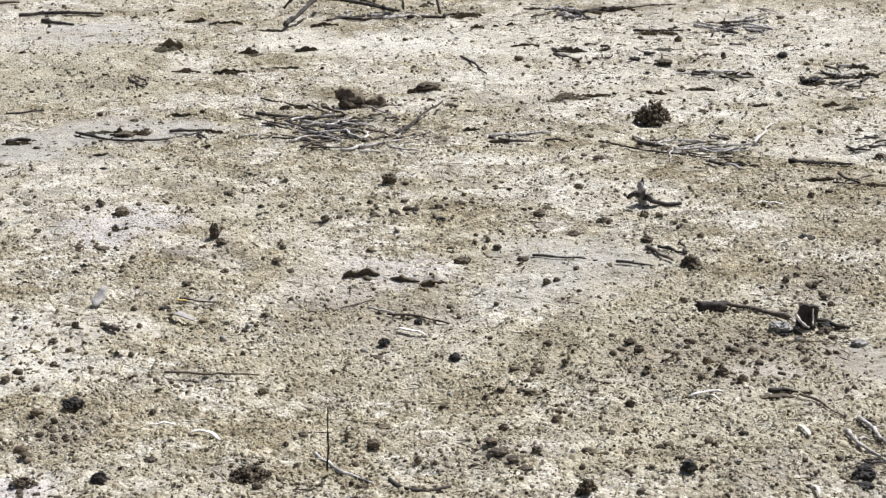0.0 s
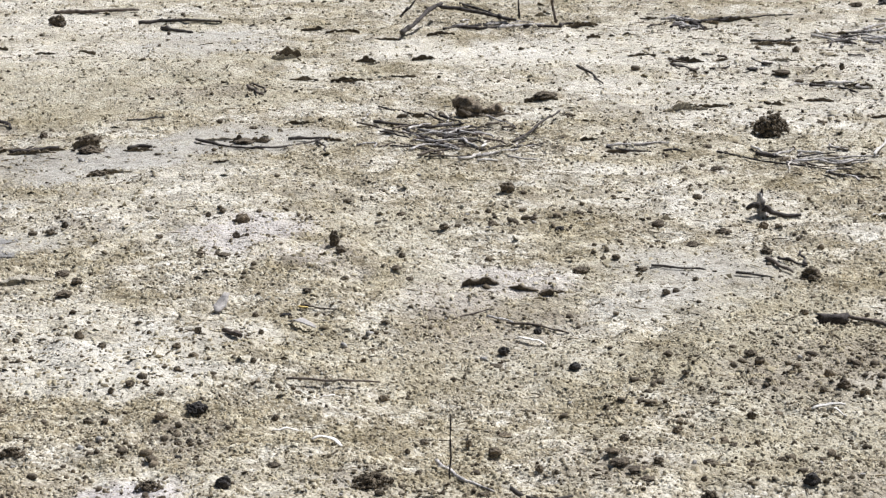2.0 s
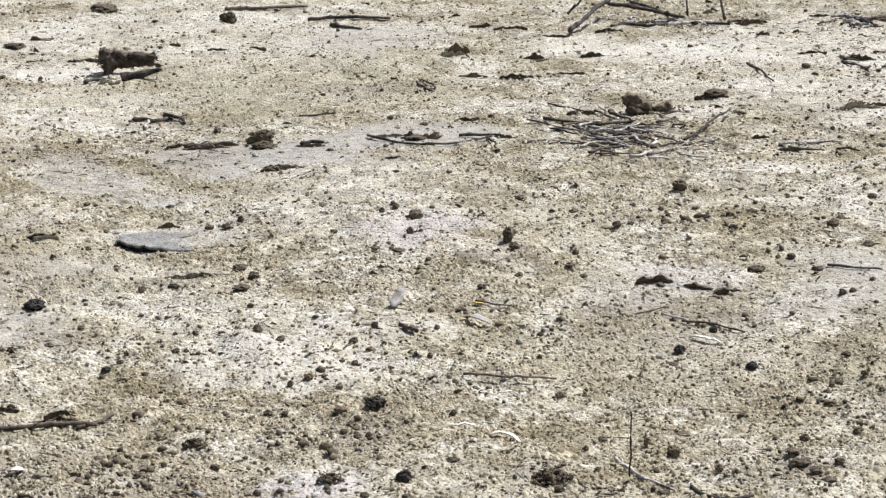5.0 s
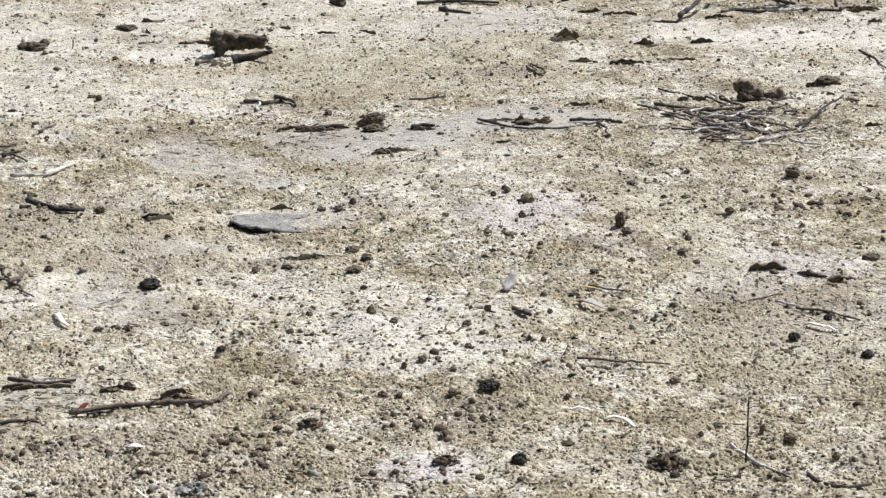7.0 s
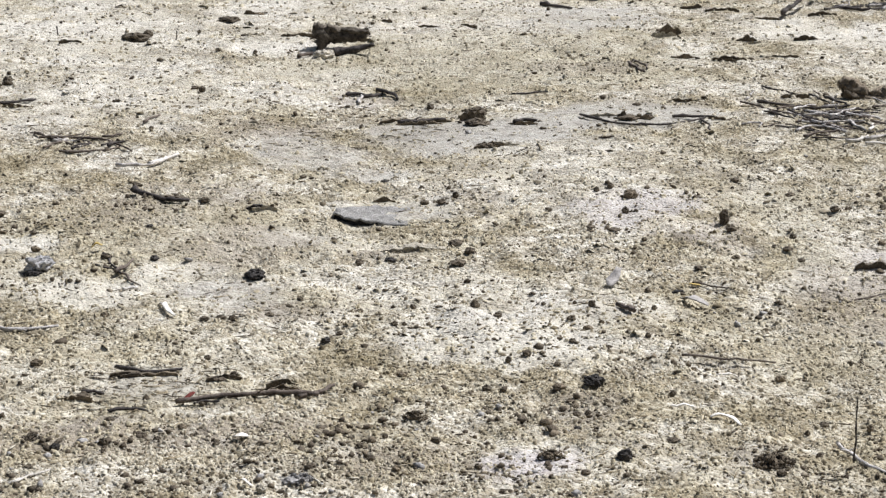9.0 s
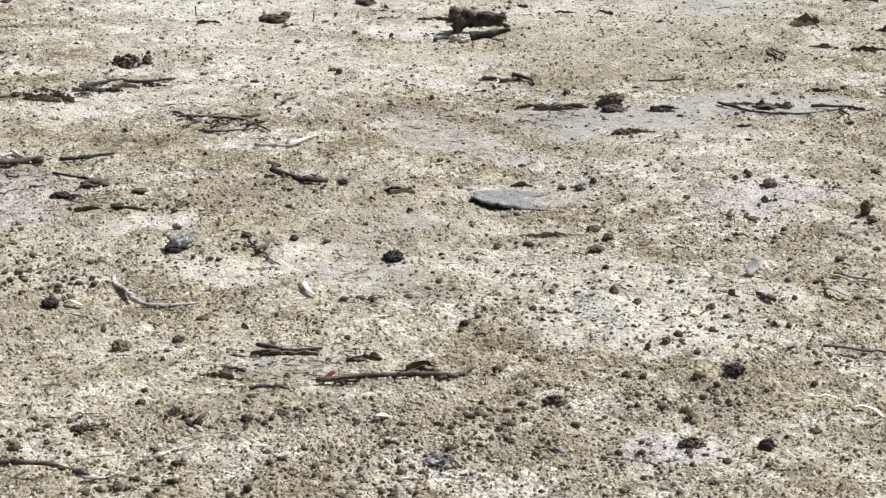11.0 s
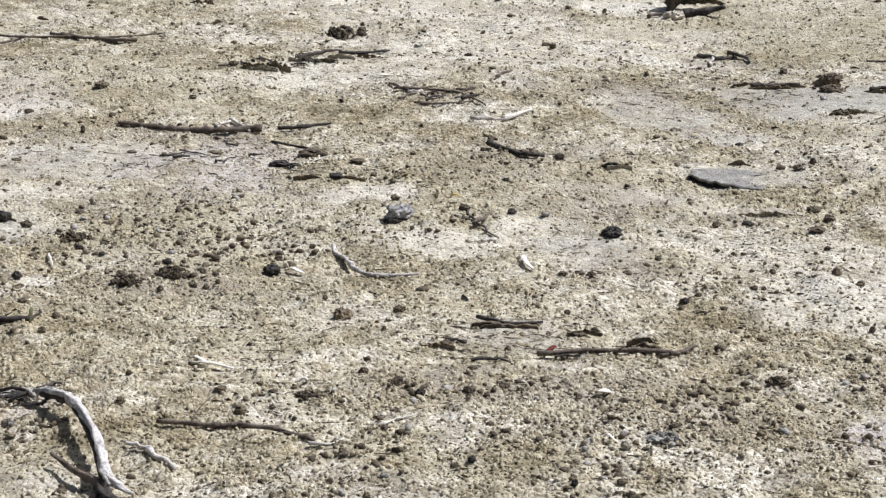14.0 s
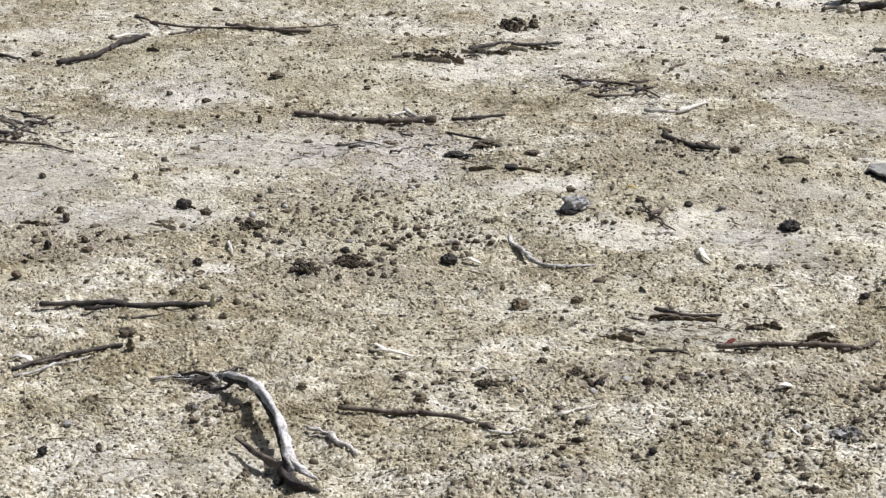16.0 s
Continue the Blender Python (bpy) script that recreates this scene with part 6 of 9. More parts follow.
stick("stick", (2.238, 6.511), (2.283, 6.467), 0.0084, GREY_WOOD, "slender short grey weathered stick lying on pale mud", category="stick", group="twigs beside the mud heap")
stick("twig", (2.126, 6.498), (2.173, 6.498), 0.0067, GREY_WOOD, "slender short grey weathered twig lying on pale mud", category="twig", group="twigs beside the mud heap")
stick("stick", (3.219, 9.026), (3.359, 9.170), 0.0136, GREY_WOOD, "thick straight grey weathered stick lying on pale mud", bow=0.006, category="stick", group="twigs on the far mud")
stick("stick", (3.141, 8.837), (3.221, 8.885), 0.0086, GREY_WOOD, "slender short grey weathered stick lying on pale mud", bow=-0.010, category="stick", group="twigs on the far mud")
stick("stick", (3.096, 8.890), (3.205, 8.927), 0.0113, DARK_WOOD, "slender short dark weathered stick lying on pale mud", bow=0.018, category="stick", group="twigs on the far mud")
stick("stick", (3.007, 8.910), (3.113, 9.063), 0.0081, GREY_WOOD, "slender straight grey weathered stick lying on pale mud", bow=-0.011, category="stick", group="twigs on the far mud")
stick("twig", (3.080, 8.895), (3.183, 8.939), 0.0070, DARK_WOOD, "slender short dark weathered twig lying on pale mud", bow=-0.029, category="twig", group="twigs on the far mud")
stick("stick", (3.070, 8.514), (3.127, 8.560), 0.0097, GREY_WOOD, "slender curved grey weathered stick lying on pale mud", bow=0.035, category="stick", group="twigs on the far mud")
stick("stick", (3.033, 8.844), (3.112, 8.835), 0.0083, DARK_WOOD, "slender short dark weathered stick lying on pale mud", bow=0.014, category="stick", group="twigs on the far mud")
stick("stick", (3.070, 8.880), (3.080, 8.706), 0.0122, DARK_WOOD, "slender curved dark weathered stick lying on pale mud", bow=-0.030, category="stick", group="twigs on the far mud")
stick("stick", (3.067, 8.884), (3.124, 8.880), 0.0132, DARK_WOOD, "thick short dark weathered stick lying on pale mud", bow=-0.009, category="stick", group="twigs on the far mud")
stick("stick", (3.144, 8.944), (3.242, 8.940), 0.0094, GREY_WOOD, "slender curved grey weathered stick lying on pale mud", bow=0.079, category="stick", group="twigs on the far mud")
stick("stick", (3.032, 8.771), (3.070, 8.730), 0.0072, GREY_WOOD, "slender short grey weathered stick lying on pale mud", bow=0.022, category="stick", group="twigs on the far mud")
stick("stick", (3.149, 8.823), (3.163, 8.620), 0.0109, GREY_WOOD, "slender curved grey weathered stick lying on pale mud", bow=0.031, category="stick", group="twigs on the far mud")
stick("stick", (3.033, 8.747), (3.124, 8.852), 0.0092, GREY_WOOD, "slender short grey weathered stick lying on pale mud", bow=-0.021, category="stick", group="twigs on the far mud")
stick("stick", (2.944, 8.403), (3.008, 8.384), 0.0084, DARK_WOOD, "slender short dark weathered stick lying on pale mud", category="stick", group="twigs on the far mud")
stick("stick", (2.436, 9.102), (2.482, 9.109), 0.0099, DARK_WOOD, "slender curved dark weathered stick lying on pale mud", bow=0.092, category="stick", group="twigs on the far mud")
stick("stick", (2.514, 9.192), (2.579, 9.162), 0.0085, DARK_WOOD, "slender curved dark weathered stick lying on pale mud", bow=-0.052, category="stick", group="twigs on the far mud")
stick("stick", (2.448, 9.071), (2.529, 9.206), 0.0089, GREY_WOOD, "slender straight grey weathered stick lying on pale mud", bow=-0.012, category="stick", group="twigs on the far mud")
stick("twig", (2.292, 9.170), (2.440, 9.353), 0.0069, DARK_WOOD, "slender straight dark weathered twig lying on pale mud", bow=-0.010, category="twig", group="twigs on the far mud")
stick("stick", (2.401, 9.183), (2.477, 9.250), 0.0101, DARK_WOOD, "slender short dark weathered stick lying on pale mud", category="stick", group="twigs on the far mud")
stick("stick", (2.509, 9.235), (2.548, 9.248), 0.0117, DARK_WOOD, "slender short dark weathered stick lying on pale mud", bow=-0.025, category="stick", group="twigs on the far mud")
stick("stick", (2.454, 9.254), (2.540, 9.206), 0.0109, GREY_WOOD, "slender short grey weathered stick lying on pale mud", bow=0.004, category="stick", group="twigs on the far mud")
stick("stick", (2.407, 9.392), (2.497, 9.338), 0.0119, GREY_WOOD, "slender curved grey weathered stick lying on pale mud", bow=0.057, category="stick", group="twigs on the far mud")
stick("stick", (2.224, 8.150), (2.275, 8.209), 0.0105, BROWN_WOOD, "slender short brown weathered stick lying on pale mud", bow=-0.014, category="stick", group="twigs on the far mud")
stick("stick", (2.259, 8.399), (2.291, 8.305), 0.0107, BROWN_WOOD, "slender short brown weathered stick lying on pale mud", bow=-0.019, category="stick", group="twigs on the far mud")
stick("stick", (2.193, 8.344), (2.239, 8.243), 0.0108, BROWN_WOOD, "slender short brown weathered stick lying on pale mud", bow=-0.014, category="stick", group="twigs on the far mud")
stick("stick", (2.412, 8.426), (2.438, 8.391), 0.0127, BROWN_WOOD, "slender short brown weathered stick lying on pale mud", bow=0.004, category="stick", group="twigs on the far mud")
stick("stick", (2.529, 8.198), (2.577, 8.199), 0.0122, DARK_WOOD, "slender short dark weathered stick lying on pale mud", bow=-0.016, category="stick", group="twigs on the far mud")
stick("stick", (2.525, 8.334), (2.548, 8.190), 0.0073, DARK_WOOD, "slender short dark weathered stick lying on pale mud", bow=-0.015, category="stick", group="twigs on the far mud")
stick("stick", (2.306, 8.148), (2.409, 8.239), 0.0078, DARK_WOOD, "slender curved dark weathered stick lying on pale mud", bow=-0.034, category="stick", group="twigs on the far mud")
stick("stick", (2.358, 8.474), (2.401, 8.472), 0.0084, DARK_WOOD, "slender short dark weathered stick lying on pale mud", bow=0.009, category="stick", group="twigs on the far mud")
stick("stick", (2.179, 8.268), (2.247, 8.149), 0.0080, DARK_WOOD, "slender short dark weathered stick lying on pale mud", category="stick", group="twigs on the far mud")
stick("stick", (2.514, 7.768), (2.593, 7.801), 0.0075, GREY_WOOD, "slender short grey weathered stick lying on pale mud", bow=0.021, category="stick", group="twigs on the far mud")
stick("stick", (2.675, 7.779), (2.787, 7.821), 0.0112, GREY_WOOD, "slender short grey weathered stick lying on pale mud", bow=-0.018, category="stick", group="twigs on the far mud")
stick("stick", (2.676, 7.688), (2.717, 7.585), 0.0098, DARK_WOOD, "slender short dark weathered stick lying on pale mud", category="stick", group="twigs on the far mud")
stick("stick", (2.596, 7.782), (2.652, 7.776), 0.0117, DARK_WOOD, "slender short dark weathered stick lying on pale mud", bow=-0.006, category="stick", group="twigs on the far mud")
stick("stick", (2.771, 7.737), (2.794, 7.699), 0.0116, GREY_WOOD, "slender curved grey weathered stick lying on pale mud", bow=-0.035, category="stick", group="twigs on the far mud")
stick("stick", (2.658, 7.802), (2.743, 7.776), 0.0072, GREY_WOOD, "slender short grey weathered stick lying on pale mud", category="stick", group="twigs on the far mud")
stick("twig", (-2.849, 5.660), (-2.826, 5.722), 0.0053, GREY_WOOD, "thin short grey weathered twig lying on pale mud", bow=0.010, category="twig", group="twigs on the far mud")
stick("stick", (-2.931, 5.717), (-2.814, 5.638), 0.0079, GREY_WOOD, "slender short grey weathered stick lying on pale mud", bow=0.008, category="stick", group="twigs on the far mud")
stick("twig", (-2.832, 5.660), (-2.743, 5.637), 0.0060, BROWN_WOOD, "thin short brown weathered twig lying on pale mud", bow=0.012, category="twig", group="twigs on the far mud")
stick("twig", (-2.683, 5.556), (-2.660, 5.616), 0.0053, DARK_WOOD, "thin short dark weathered twig lying on pale mud", bow=-0.010, category="twig", group="twigs on the far mud")
stick("twig", (-2.996, 5.863), (-2.877, 5.781), 0.0049, GREY_WOOD, "thin short grey weathered twig lying on pale mud", category="twig", group="twigs on the far mud")
stick("twig", (-2.818, 5.659), (-2.750, 5.685), 0.0062, DARK_WOOD, "slender curved dark weathered twig lying on pale mud", bow=-0.043, category="twig", group="twigs on the far mud")
stick("stick", (-2.777, 5.520), (-2.758, 5.541), 0.0076, GREY_WOOD, "slender short grey weathered stick lying on pale mud", bow=0.015, category="stick", group="twigs on the far mud")
stick("twig", (-2.877, 5.687), (-2.827, 5.664), 0.0060, DARK_WOOD, "slender short dark weathered twig lying on pale mud", bow=-0.013, category="twig", group="twigs on the far mud")
stick("twig", (-2.877, 5.747), (-2.801, 5.723), 0.0055, DARK_WOOD, "thin short dark weathered twig lying on pale mud", bow=0.028, category="twig", group="twigs on the far mud")
stick("stick", (-1.286, 6.496), (-1.247, 6.581), 0.0078, DARK_WOOD, "slender short dark weathered stick lying on pale mud", bow=0.017, category="stick", group="twigs on the far mud")
stick("twig", (-1.200, 6.517), (-1.155, 6.549), 0.0067, DARK_WOOD, "slender short dark weathered twig lying on pale mud", bow=0.013, category="twig", group="twigs on the far mud")
stick("stick", (-1.179, 6.513), (-1.128, 6.582), 0.0098, DARK_WOOD, "slender short dark weathered stick lying on pale mud", bow=0.008, category="stick", group="twigs on the far mud")
stick("twig", (-1.291, 6.502), (-1.242, 6.592), 0.0064, DARK_WOOD, "slender short dark weathered twig lying on pale mud", bow=-0.012, category="twig", group="twigs on the far mud")
stick("stick", (-1.375, 6.500), (-1.323, 6.584), 0.0082, BROWN_WOOD, "slender short brown weathered stick lying on pale mud", bow=0.012, category="stick", group="twigs on the far mud")
stick("twig", (-1.291, 6.602), (-1.251, 6.579), 0.0067, DARK_WOOD, "slender short dark weathered twig lying on pale mud", bow=0.019, category="twig", group="twigs on the far mud")
stick("twig", (-1.965, 7.056), (-1.859, 6.930), 0.0068, DARK_WOOD, "slender straight dark weathered twig lying on pale mud", bow=-0.009, category="twig", group="twigs on the far mud")
stick("stick", (-2.049, 6.836), (-2.002, 6.913), 0.0091, BROWN_WOOD, "slender short brown weathered stick lying on pale mud", category="stick", group="twigs on the far mud")
stick("twig", (-1.833, 6.960), (-1.768, 6.946), 0.0069, DARK_WOOD, "slender curved dark weathered twig lying on pale mud", bow=0.033, category="twig", group="twigs on the far mud")
stick("stick", (-1.954, 6.946), (-1.939, 7.011), 0.0083, DARK_WOOD, "slender short dark weathered stick lying on pale mud", bow=0.021, category="stick", group="twigs on the far mud")
stick("stick", (-1.807, 7.007), (-1.751, 6.998), 0.0105, DARK_WOOD, "slender short dark weathered stick lying on pale mud", bow=0.020, category="stick", group="twigs on the far mud")
stick("stick", (-1.993, 6.917), (-1.933, 6.869), 0.0084, DARK_WOOD, "slender short dark weathered stick lying on pale mud", bow=-0.008, category="stick", group="twigs on the far mud")
stick("twig", (-1.599, 3.740), (-1.578, 3.743), 0.0045, GREY_WOOD, "thin short grey weathered twig lying on pale mud", bow=-0.005, category="twig", group="twigs by the branch")
stick("twig", (-1.627, 3.748), (-1.575, 3.741), 0.0044, GREY_WOOD, "thin short grey weathered twig lying on pale mud", bow=0.017, category="twig", group="twigs by the branch")
stick("twig", (-1.652, 3.763), (-1.618, 3.762), 0.0031, DARK_WOOD, "thin short dark weathered twig lying on pale mud", category="twig", group="twigs by the branch")
stick("twig", (-1.664, 3.769), (-1.599, 3.737), 0.0049, GREY_WOOD, "thin short grey weathered twig lying on pale mud", category="twig", group="twigs by the branch")
stick("twig", (-1.644, 3.725), (-1.629, 3.748), 0.0040, BROWN_WOOD, "thin short brown weathered twig lying on pale mud", bow=0.009, category="twig", group="twigs by the branch")
stick("twig", (-1.646, 3.776), (-1.611, 3.762), 0.0062, DARK_WOOD, "slender short dark weathered twig lying on pale mud", category="twig", group="twigs by the branch")
stick("twig", (1.545, 9.194), (1.650, 9.236), 0.0070, DARK_WOOD, "slender curved dark weathered twig lying on pale mud", bow=0.055, category="twig", group="twigs on the far mud")
stick("stick", (1.607, 9.278), (1.743, 9.459), 0.0121, DARK_WOOD, "slender straight dark weathered stick lying on pale mud", bow=-0.021, category="stick", group="twigs on the far mud")
stick("twig", (1.739, 9.439), (1.822, 9.358), 0.0069, GREY_WOOD, "slender short grey weathered twig lying on pale mud", bow=-0.024, category="twig", group="twigs on the far mud")
stick("stick", (1.506, 9.374), (1.552, 9.434), 0.0112, GREY_WOOD, "slender short grey weathered stick lying on pale mud", bow=0.005, category="stick", group="twigs on the far mud")
stick("stick", (1.449, 9.238), (1.531, 9.358), 0.0124, GREY_WOOD, "slender short grey weathered stick lying on pale mud", bow=-0.021, category="stick", group="twigs on the far mud")
stick("twig", (1.664, 9.168), (1.764, 9.363), 0.0068, GREY_WOOD, "slender straight grey weathered twig lying on pale mud", bow=0.013, category="twig", group="twigs on the far mud")
stick("stick", (1.595, 9.215), (1.694, 9.252), 0.0127, GREY_WOOD, "slender short grey weathered stick lying on pale mud", bow=0.020, category="stick", group="twigs on the far mud")
stick("twig", (1.637, 9.359), (1.722, 9.235), 0.0070, DARK_WOOD, "slender curved dark weathered twig lying on pale mud", bow=-0.034, category="twig", group="twigs on the far mud")
stick("stick", (-1.215, 6.624), (-1.159, 6.671), 0.0087, BROWN_WOOD, "slender short brown weathered stick lying on pale mud", bow=-0.015, category="stick", group="twigs on the far mud")
stick("stick", (-1.355, 6.617), (-1.323, 6.617), 0.0089, GREY_WOOD, "slender short grey weathered stick lying on pale mud", bow=-0.007, category="stick", group="twigs on the far mud")
stick("stick", (-1.270, 6.640), (-1.235, 6.642), 0.0095, BROWN_WOOD, "slender short brown weathered stick lying on pale mud", bow=-0.013, category="stick", group="twigs on the far mud")
stick("stick", (-1.367, 6.617), (-1.302, 6.615), 0.0085, GREY_WOOD, "slender short grey weathered stick lying on pale mud", bow=-0.011, category="stick", group="twigs on the far mud")
stick("twig", (-1.297, 6.578), (-1.236, 6.627), 0.0053, DARK_WOOD, "thin curved dark weathered twig lying on pale mud", bow=0.033, category="twig", group="twigs on the far mud")
crust_edge("mud_ledge", 0.673, 8.545, 0.124, 0.043, 0.027, TAN_CRUST, "low torn edge of mud crust", 0, False, "mud ledge", "ledges of crust")
crust_edge("mud_ledge", 2.118, 7.402, 0.127, 0.044, 0.023, DARK_MUD, "low torn edge of mud crust", 0, False, "mud ledge", "ledges of crust")
crust_edge("mud_ledge", 2.655, 7.185, 0.082, 0.029, 0.017, DARK_MUD, "low torn edge of mud crust", 0, False, "mud ledge", "ledges of crust")
crust_edge("mud_ledge", 0.896, 8.000, 0.102, 0.036, 0.018, BROWN_MUD, "low torn edge of mud crust", 0, False, "mud ledge", "ledges of crust")
crust_edge("mud_ledge", 1.021, 8.391, 0.079, 0.028, 0.015, TAN_CRUST, "low torn edge of mud crust", 0, False, "mud ledge", "ledges of crust")
crust_edge("mud_ledge", 2.546, 6.260, 0.173, 0.061, 0.012, TAN_CRUST, "low torn edge of mud crust", 0, False, "mud ledge", "ledges of crust")
crust_edge("mud_ledge", 2.538, 7.479, 0.111, 0.039, 0.014, DARK_MUD, "low torn edge of mud crust", 0, False, "mud ledge", "ledges of crust")
crust_edge("mud_ledge", 2.645, 8.282, 0.122, 0.043, 0.014, TAN_CRUST, "low torn edge of mud crust", 0, False, "mud ledge", "ledges of crust")
crust_edge("mud_ledge", 2.761, 7.703, 0.114, 0.040, 0.016, TAN_CRUST, "low torn edge of mud crust", 0, False, "mud ledge", "ledges of crust")
crust_edge("mud_ledge", 3.216, 7.610, 0.114, 0.040, 0.033, DARK_MUD, "low torn edge of mud crust", 0, False, "mud ledge", "ledges of crust")
crust_edge("mud_ledge", 3.012, 7.537, 0.094, 0.033, 0.018, BROWN_MUD, "low torn edge of mud crust", 0, False, "mud ledge", "ledges of crust")
crust_edge("mud_ledge", 2.957, 7.101, 0.082, 0.029, 0.014, TAN_CRUST, "low torn edge of mud crust", 0, False, "mud ledge", "ledges of crust")
crust_edge("mud_ledge", 2.489, 8.140, 0.072, 0.025, 0.015, BROWN_MUD, "low torn edge of mud crust", 0, False, "mud ledge", "ledges of crust")
crust_edge("mud_ledge", 3.089, 8.942, 0.153, 0.054, 0.017, BROWN_MUD, "low torn edge of mud crust", 0, False, "mud ledge", "ledges of crust")
crust_edge("mud_ledge", 2.552, 9.297, 0.180, 0.063, 0.017, BROWN_MUD, "low torn edge of mud crust", 0, False, "mud ledge", "ledges of crust")
crust_edge("mud_ledge", 2.846, 8.846, 0.065, 0.023, 0.017, DARK_MUD, "low torn edge of mud crust", 0, False, "mud ledge", "ledges of crust")
crust_edge("mud_ledge", 0.042, 6.580, 0.094, 0.033, 0.014, TAN_CRUST, "low torn edge of mud crust", 0, False, "mud ledge", "ledges of crust")
crust_edge("mud_ledge", -0.415, 4.227, 0.062, 0.022, 0.012, BROWN_MUD, "low torn edge of mud crust", 0, False, "mud ledge", "ledges of crust")
crust_edge("mud_ledge", -0.258, 8.684, 0.082, 0.029, 0.016, DARK_MUD, "low torn edge of mud crust", 0, False, "mud ledge", "ledges of crust")
crust_edge("mud_ledge", -0.272, 6.989, 0.183, 0.064, 0.013, BROWN_MUD, "low torn edge of mud crust", 0, False, "mud ledge", "ledges of crust")
crust_edge("mud_ledge", 0.105, 6.889, 0.099, 0.034, 0.011, BROWN_MUD, "low torn edge of mud crust", 0, False, "mud ledge", "ledges of crust")
crust_edge("mud_ledge", 0.648, 7.289, 0.104, 0.037, 0.015, DARK_MUD, "low torn edge of mud crust", 0, False, "mud ledge", "ledges of crust")
crust_edge("mud_ledge", 0.382, 6.970, 0.133, 0.047, 0.011, TAN_CRUST, "low torn edge of mud crust", 0, False, "mud ledge", "ledges of crust")
crust_edge("mud_ledge", -0.740, 8.425, 0.158, 0.055, 0.013, DARK_MUD, "low torn edge of mud crust", 0, False, "mud ledge", "ledges of crust")
crust_edge("mud_ledge", -0.100, 8.689, 0.074, 0.026, 0.012, BROWN_MUD, "low torn edge of mud crust", 0, False, "mud ledge", "ledges of crust")
crust_edge("mud_ledge", -0.413, 4.221, 0.069, 0.024, 0.013, BROWN_MUD, "low torn edge of mud crust", 0, False, "mud ledge", "ledges of crust")
crust_edge("mud_ledge", -0.296, 5.921, 0.063, 0.022, 0.013, BROWN_MUD, "low torn edge of mud crust", 0, False, "mud ledge", "ledges of crust")
crust_edge("mud_ledge", -0.006, 6.570, 0.094, 0.033, 0.014, BROWN_MUD, "low torn edge of mud crust", 0, False, "mud ledge", "ledges of crust")
crust_edge("mud_ledge", 2.727, 8.723, 0.191, 0.067, 0.016, BROWN_MUD, "low torn edge of mud crust", 0, False, "mud ledge", "ledges of crust")
crust_edge("mud_ledge", 2.688, 7.224, 0.090, 0.031, 0.016, TAN_CRUST, "low torn edge of mud crust", 0, False, "mud ledge", "ledges of crust")
crust_edge("mud_ledge", 2.772, 7.734, 0.080, 0.028, 0.015, DARK_MUD, "low torn edge of mud crust", 0, False, "mud ledge", "ledges of crust")
crust_edge("mud_ledge", 2.682, 9.383, 0.159, 0.056, 0.022, BROWN_MUD, "low torn edge of mud crust", 0, False, "mud ledge", "ledges of crust")
crust_edge("mud_ledge", 1.705, 4.152, 0.075, 0.026, 0.010, BROWN_MUD, "low torn edge of mud crust", 0, False, "mud ledge", "ledges of crust")
crust_edge("mud_ledge", 2.527, 6.264, 0.094, 0.033, 0.012, DARK_MUD, "low torn edge of mud crust", 0, False, "mud ledge", "ledges of crust")
crust_edge("mud_ledge", -2.068, 4.767, 0.077, 0.027, 0.012, TAN_CRUST, "low torn edge of mud crust", 0, False, "mud ledge", "ledges of crust")
crust_edge("mud_ledge", -1.902, 6.840, 0.108, 0.038, 0.021, TAN_CRUST, "low torn edge of mud crust", 0, False, "mud ledge", "ledges of crust")
crust_edge("mud_ledge", -1.731, 7.017, 0.093, 0.032, 0.013, DARK_MUD, "low torn edge of mud crust", 0, False, "mud ledge", "ledges of crust")
crust_edge("mud_ledge", -0.611, 5.716, 0.069, 0.024, 0.013, TAN_CRUST, "low torn edge of mud crust", 0, False, "mud ledge", "ledges of crust")
crust_edge("mud_ledge", -1.409, 5.450, 0.095, 0.033, 0.011, BROWN_MUD, "low torn edge of mud crust", 0, False, "mud ledge", "ledges of crust")
crust_edge("mud_ledge", -1.300, 5.443, 0.081, 0.028, 0.009, BROWN_MUD, "low torn edge of mud crust", 0, False, "mud ledge", "ledges of crust")
crust_edge("mud_ledge", -2.359, 4.669, 0.074, 0.026, 0.011, DARK_MUD, "low torn edge of mud crust", 0, False, "mud ledge", "ledges of crust")
crust_edge("mud_ledge", -2.075, 4.962, 0.052, 0.018, 0.013, DARK_MUD, "low torn edge of mud crust", 0, False, "mud ledge", "ledges of crust")
crust_edge("mud_ledge", -0.234, 6.933, 0.154, 0.054, 0.017, BROWN_MUD, "low torn edge of mud crust", 0, False, "mud ledge", "ledges of crust")
crust_edge("mud_ledge", -0.063, 6.978, 0.081, 0.028, 0.027, BROWN_MUD, "low torn edge of mud crust", 0, False, "mud ledge", "ledges of crust")
crust_edge("mud_ledge", 0.111, 6.879, 0.076, 0.027, 0.016, BROWN_MUD, "low torn edge of mud crust", 0, False, "mud ledge", "ledges of crust")
crust_edge("mud_ledge", 0.006, 6.579, 0.100, 0.035, 0.018, BROWN_MUD, "low torn edge of mud crust", 0, False, "mud ledge", "ledges of crust")
crust_edge("mud_ledge", -0.165, 6.970, 0.070, 0.025, 0.015, BROWN_MUD, "low torn edge of mud crust", 0, False, "mud ledge", "ledges of crust")
